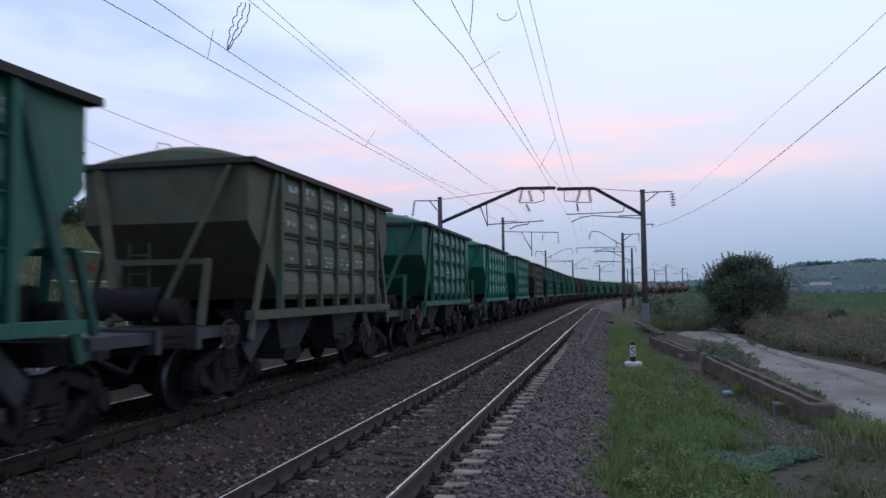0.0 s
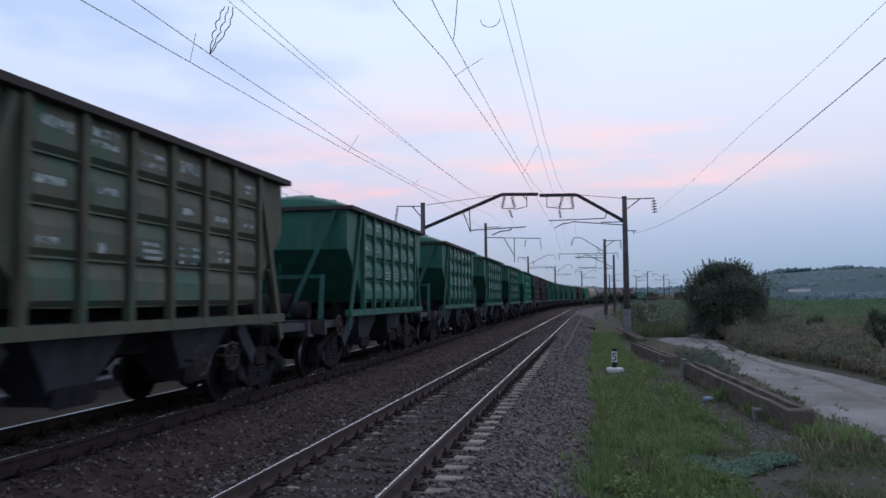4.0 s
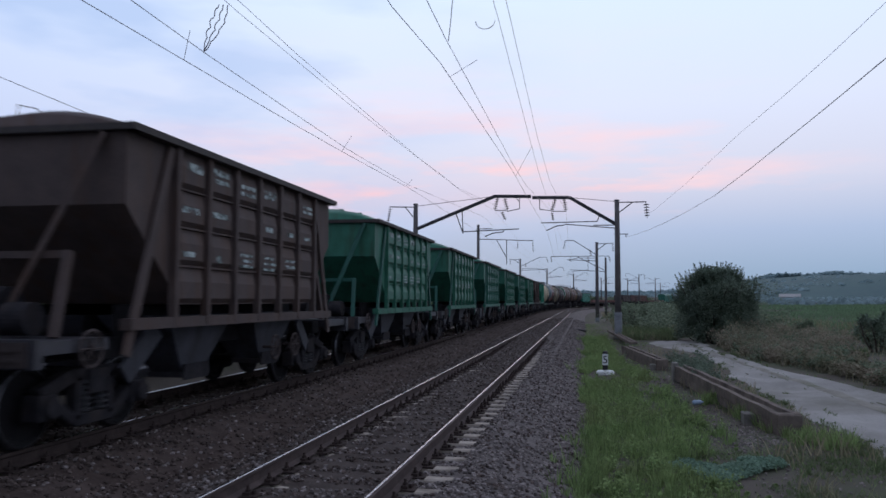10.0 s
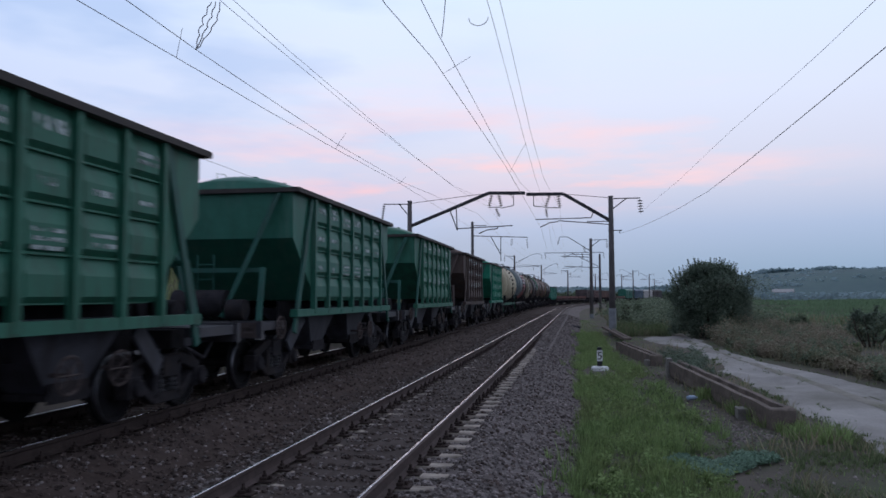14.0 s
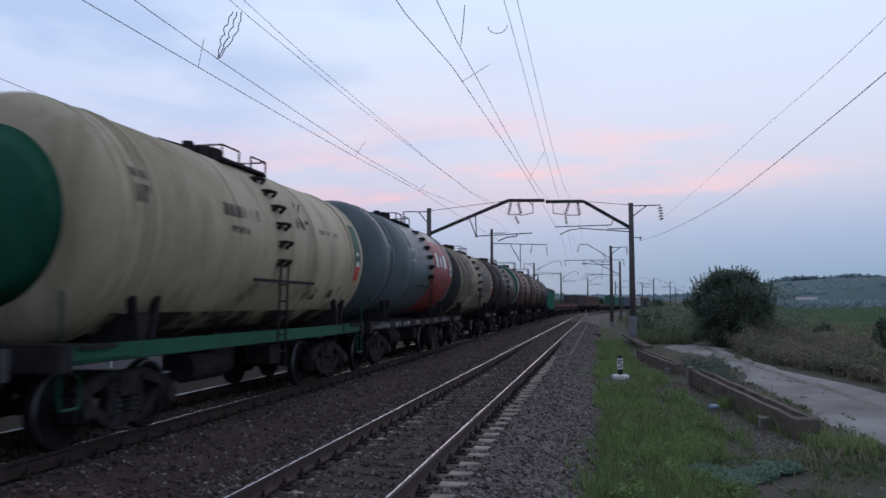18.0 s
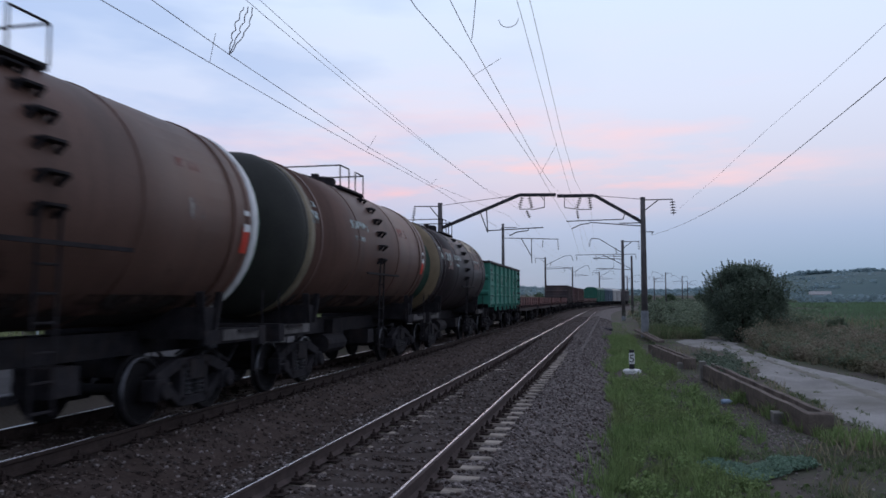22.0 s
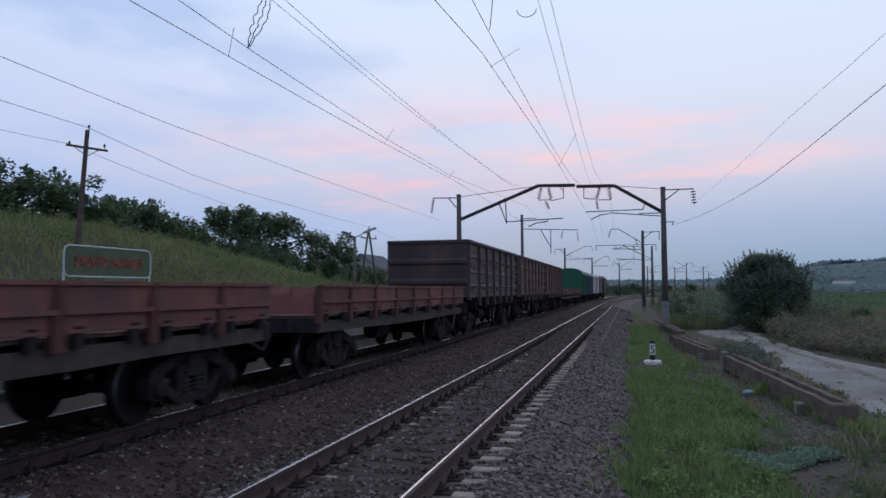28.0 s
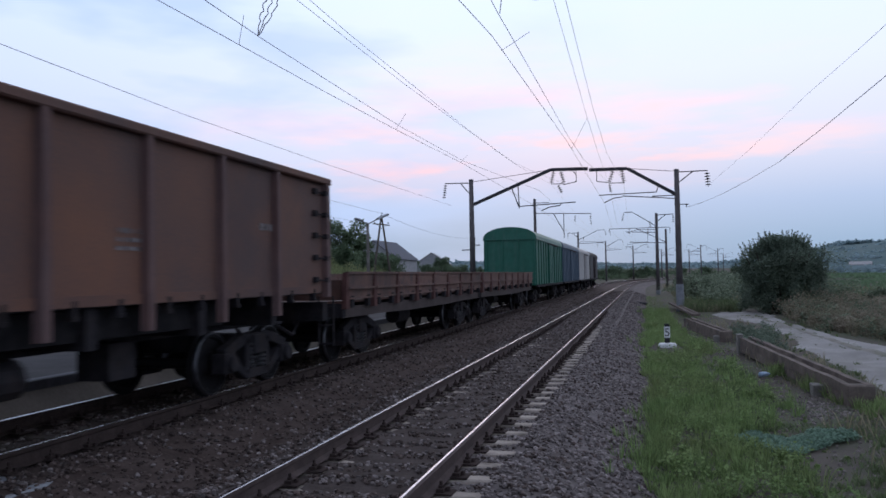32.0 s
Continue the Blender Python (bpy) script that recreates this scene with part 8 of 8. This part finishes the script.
    brush_mounds("green_brush", "olive-green brush among the dry weeds by the road", 57, 150, road_side, M["leaf_light"], 0.4, 1.15, 220, 0.04)
    brush_mounds("field_brush", "low olive brush at the edge of the field", 50, 200, field_edge, M["dull_grass"], 0.25, 0.55, 120, 0.06)
    brush_mounds("beam_brush", "small grey-green bushes between beam and road", 53, 36, lambda r: (r.uniform(3.0, 4.1), r.uniform(22.5, 30.0)), M["leaf"], 0.22, 0.46, 190, 0.032)

    def brush(r):
        y = 20 + 60 * r.random()
        x = 7.65 + 17 * r.random() ** 1.4 - 1.2 * smooth_step(24, 34, y) + 0.6 * smooth_step(38, 46, y)
        return (x, y)

    def brush2(r):
        y = 51 + 90 * r.random()
        return (r.uniform(2.6, 26.0) + bend(y), y)

    def crop(r):
        y = r.uniform(50, 300)
        return (r.uniform(14 + 0.6 * max(0.0, y - 130), 150), y)

    def far_crop(r):
        y = r.uniform(215, 590)
        return (r.uniform(bend(y) + 30, 60 + 0.5 * y), y)

    def outer_curve(r):
        y = 120 + 300 * r.random() ** 1.3
        return (bend(y) * (1 + 0.1 * r.random()) + 5 + 22 * r.random(), y, 0.8 + y / 260)

    def inner_curve(r):
        y = 125 + 270 * r.random() ** 1.2
        return (bend(y) - 13.5 - 24 * r.random(), y, 0.8 + y / 240)

    brush_mounds("line_brush", "grey-green scrub in a haze-tinted colour beside the curve of the line", 71, 330, outer_curve, M["leaf_light"], 0.5, 1.1, 90, 0.2)
    brush_mounds("line_brush", "low dull scrub on the inner side of the curve", 72, 260, inner_curve, M["leaf_bank"], 0.4, 0.9, 90, 0.2)

    blades("brush", "tall dry weeds beyond the dirt road", 43, [(9000, brush, 0.15, 0.45, 0.012, 0.4), (9000, brush2, 0.3, 0.7, 0.025, 0.4)], M["dry_weed"], "weeds")
    blades("field", "green field of low crops behind the weeds", 44, [(36000, crop, 0.3, 0.7, 0.10, 0.3), (22000, far_crop, 0.5, 1.1, 0.4, 0.3)], M["field"], "field")
    rng = random.Random(45)
    verts, faces = [], []
    for _ in range(7500):
        a, d = rng.uniform(0, 6.28), math.sqrt(rng.random())
        x, y = 2.08 + 0.95 * d * math.cos(a), 11.75 + 0.9 * d * math.sin(a)
        if noise.noise((x * 1.6, y * 1.1, 41)) + 0.5 * noise.noise((x * 5, y * 4, 42)) < d * 0.9 - 0.62:
            continue
        leaf_cloud(rng, [(x, y, ground_z(x, y) + 0.06, 0.045)], 2, 0.024, verts, faces)
    tagged(sheet("creeping_weed", verts, faces, M["teal_weed"]), "blue-green creeping weed patch", "weeds", kind="stuff")

    b = tree("bush", "large dark round bush beside the dirt road", 51, 4.7, 5.4, 66000, 0.055, M["leaf"], 280, True, "bush")
    place(b, 7.35, 46.5, -0.6, 0.98)
    sp = tree("shrub", "small grey-green shrub in the weeds", 52, 2.2, 2.4, 2200, 0.07, M["leaf_light"], 20, True, "shrub")
    for i, (x, y, s) in enumerate(((3.6, 60, 1.0), (4.6, 66, 0.8), (13.3, 39.0, 0.9), (14.2, 37.6, 0.7), (13.5, 52, 0.6))):
        o = place(sp if i == 0 else copy_thing(sp, Matrix()), x, y, ground_z(x, y) - 0.05, s, i * 1.3)
        if i == 2:
            recolour(o, M["leaf_light"], M["leaf"])
            tagged(o, "small dark green shrub at the field's edge")


def build_distance():
    """Wooded hills and far houses."""
    rng = random.Random(61)
    verts, faces = [], []
    xs = [-700 + 50 * i for i in range(43)]
    for j, (y0, lift) in enumerate(((560, 0.0), (640, 0.7), (760, 1.0), (980, 1.25), (1400, 1.2))):
        for x in xs:
            right = smooth_step(60, 260, x)
            left = smooth_step(40, -200, x)
            h = lift * (9 + 18 * right + 6 * left + 3.2 * noise.noise((x * 0.008, j * 0.6, 2)) + 1.8 * noise.noise((x * 0.03, j, 9)))
            verts.append((x, y0, h - 1.2))
    n = len(xs)
    for j in range(4):
        faces += [(j * n + i, j * n + i + 1, (j + 1) * n + i + 1, (j + 1) * n + i) for i in range(n - 1)]
    tagged(sheet("far_hill", verts, faces, M["hill"], smooth=True), "low wooded hills on the horizon in a haze-tinted colour", "hill", kind="structure")
    verts, faces = [], []
    for _ in range(1300):
        x = rng.uniform(-300, 560)
        y = 600 + 200 * rng.random() ** 0.7
        k = (y - 600) / 200
        h = (0.6 + 0.4 * k) * (9 + 18 * smooth_step(60, 260, x) + 6 * smooth_step(40, -200, x))
        s = rng.uniform(2.5, 5.5)
        leaf_cloud(rng, [(x, y, h - 2.6, s)], 16, s * 0.45, verts, faces)
    for _ in range(1500):      # uneven line of trees along the crest
        x, y = rng.uniform(-300, 620), rng.uniform(930, 985)
        h = (1.2 + 0.05 * noise.noise((x * 0.02, 5, 0))) * (9 + 18 * smooth_step(60, 260, x) + 6 * smooth_step(40, -200, x))
        leaf_cloud(rng, [(x, y, h - 2.0 + 3.0 * noise.noise((x * 0.03, 7, 0)), rng.uniform(3.0, 5.0))], 16, 2.2, verts, faces)
    for _ in range(420):
        x, y = rng.uniform(60, 300), rng.uniform(330, 480)
        leaf_cloud(rng, [(x, y, 1.5, 2.4)], 7, 1.4, verts, faces)
    tagged(sheet("far_woods", verts, faces, M["far_wood"]), "distant woods on the hills in a haze-tinted colour", "woods", kind="stuff")
    for x, y, w_, l_ in ((117, 480, 5, 11),):
        house(x, y, 2.0, w_, l_, 2.2, 1.6, M["pale_grey"], 70, "small farmhouse with a pale grey roof far across the field")


build_left()
build_right()
build_distance()


# ---------------------------------------------------------------- motion
SPEED = 13.49


def motions():
    for w, u in TRAIN:
        rows = []
        for i in range(17):
            t = 2.0 * i
            x, y, a = on_track(FAR, u - SPEED * t)
            rows.append((t, Matrix.Translation((x, y, FAR_Z)) @ Matrix.Rotation(-a, 4, "Z")))
        walk(w, rows)
        # the wheels turn while their wagon passes close by
        t0 = max(0.0, (u - 34.0) / SPEED)
        t1 = min(32.0, (u + 2.0) / SPEED)
        if t1 - t0 < 0.1:
            continue
        k0, k1 = round(t0 * 20), round(t1 * 20)
        for b in w.children:
            if not b.name.startswith("bogie"):
                continue
            for ws in b.children:
                if not ws.name.startswith("wheelset"):
                    continue
                place_ws = Matrix.Translation(ws.location)
                spin = [(k / 20, place_ws @ Matrix.Rotation((k - k0) * SPEED / 20 / 0.475, 4, "X")) for k in range(k0, k1 + 1)]
                if k0 > 0:
                    spin.insert(0, (0.0, spin[0][1]))
                if k1 < 640:
                    spin.append((32.0, spin[-1][1]))
                walk(ws, spin)


motions()
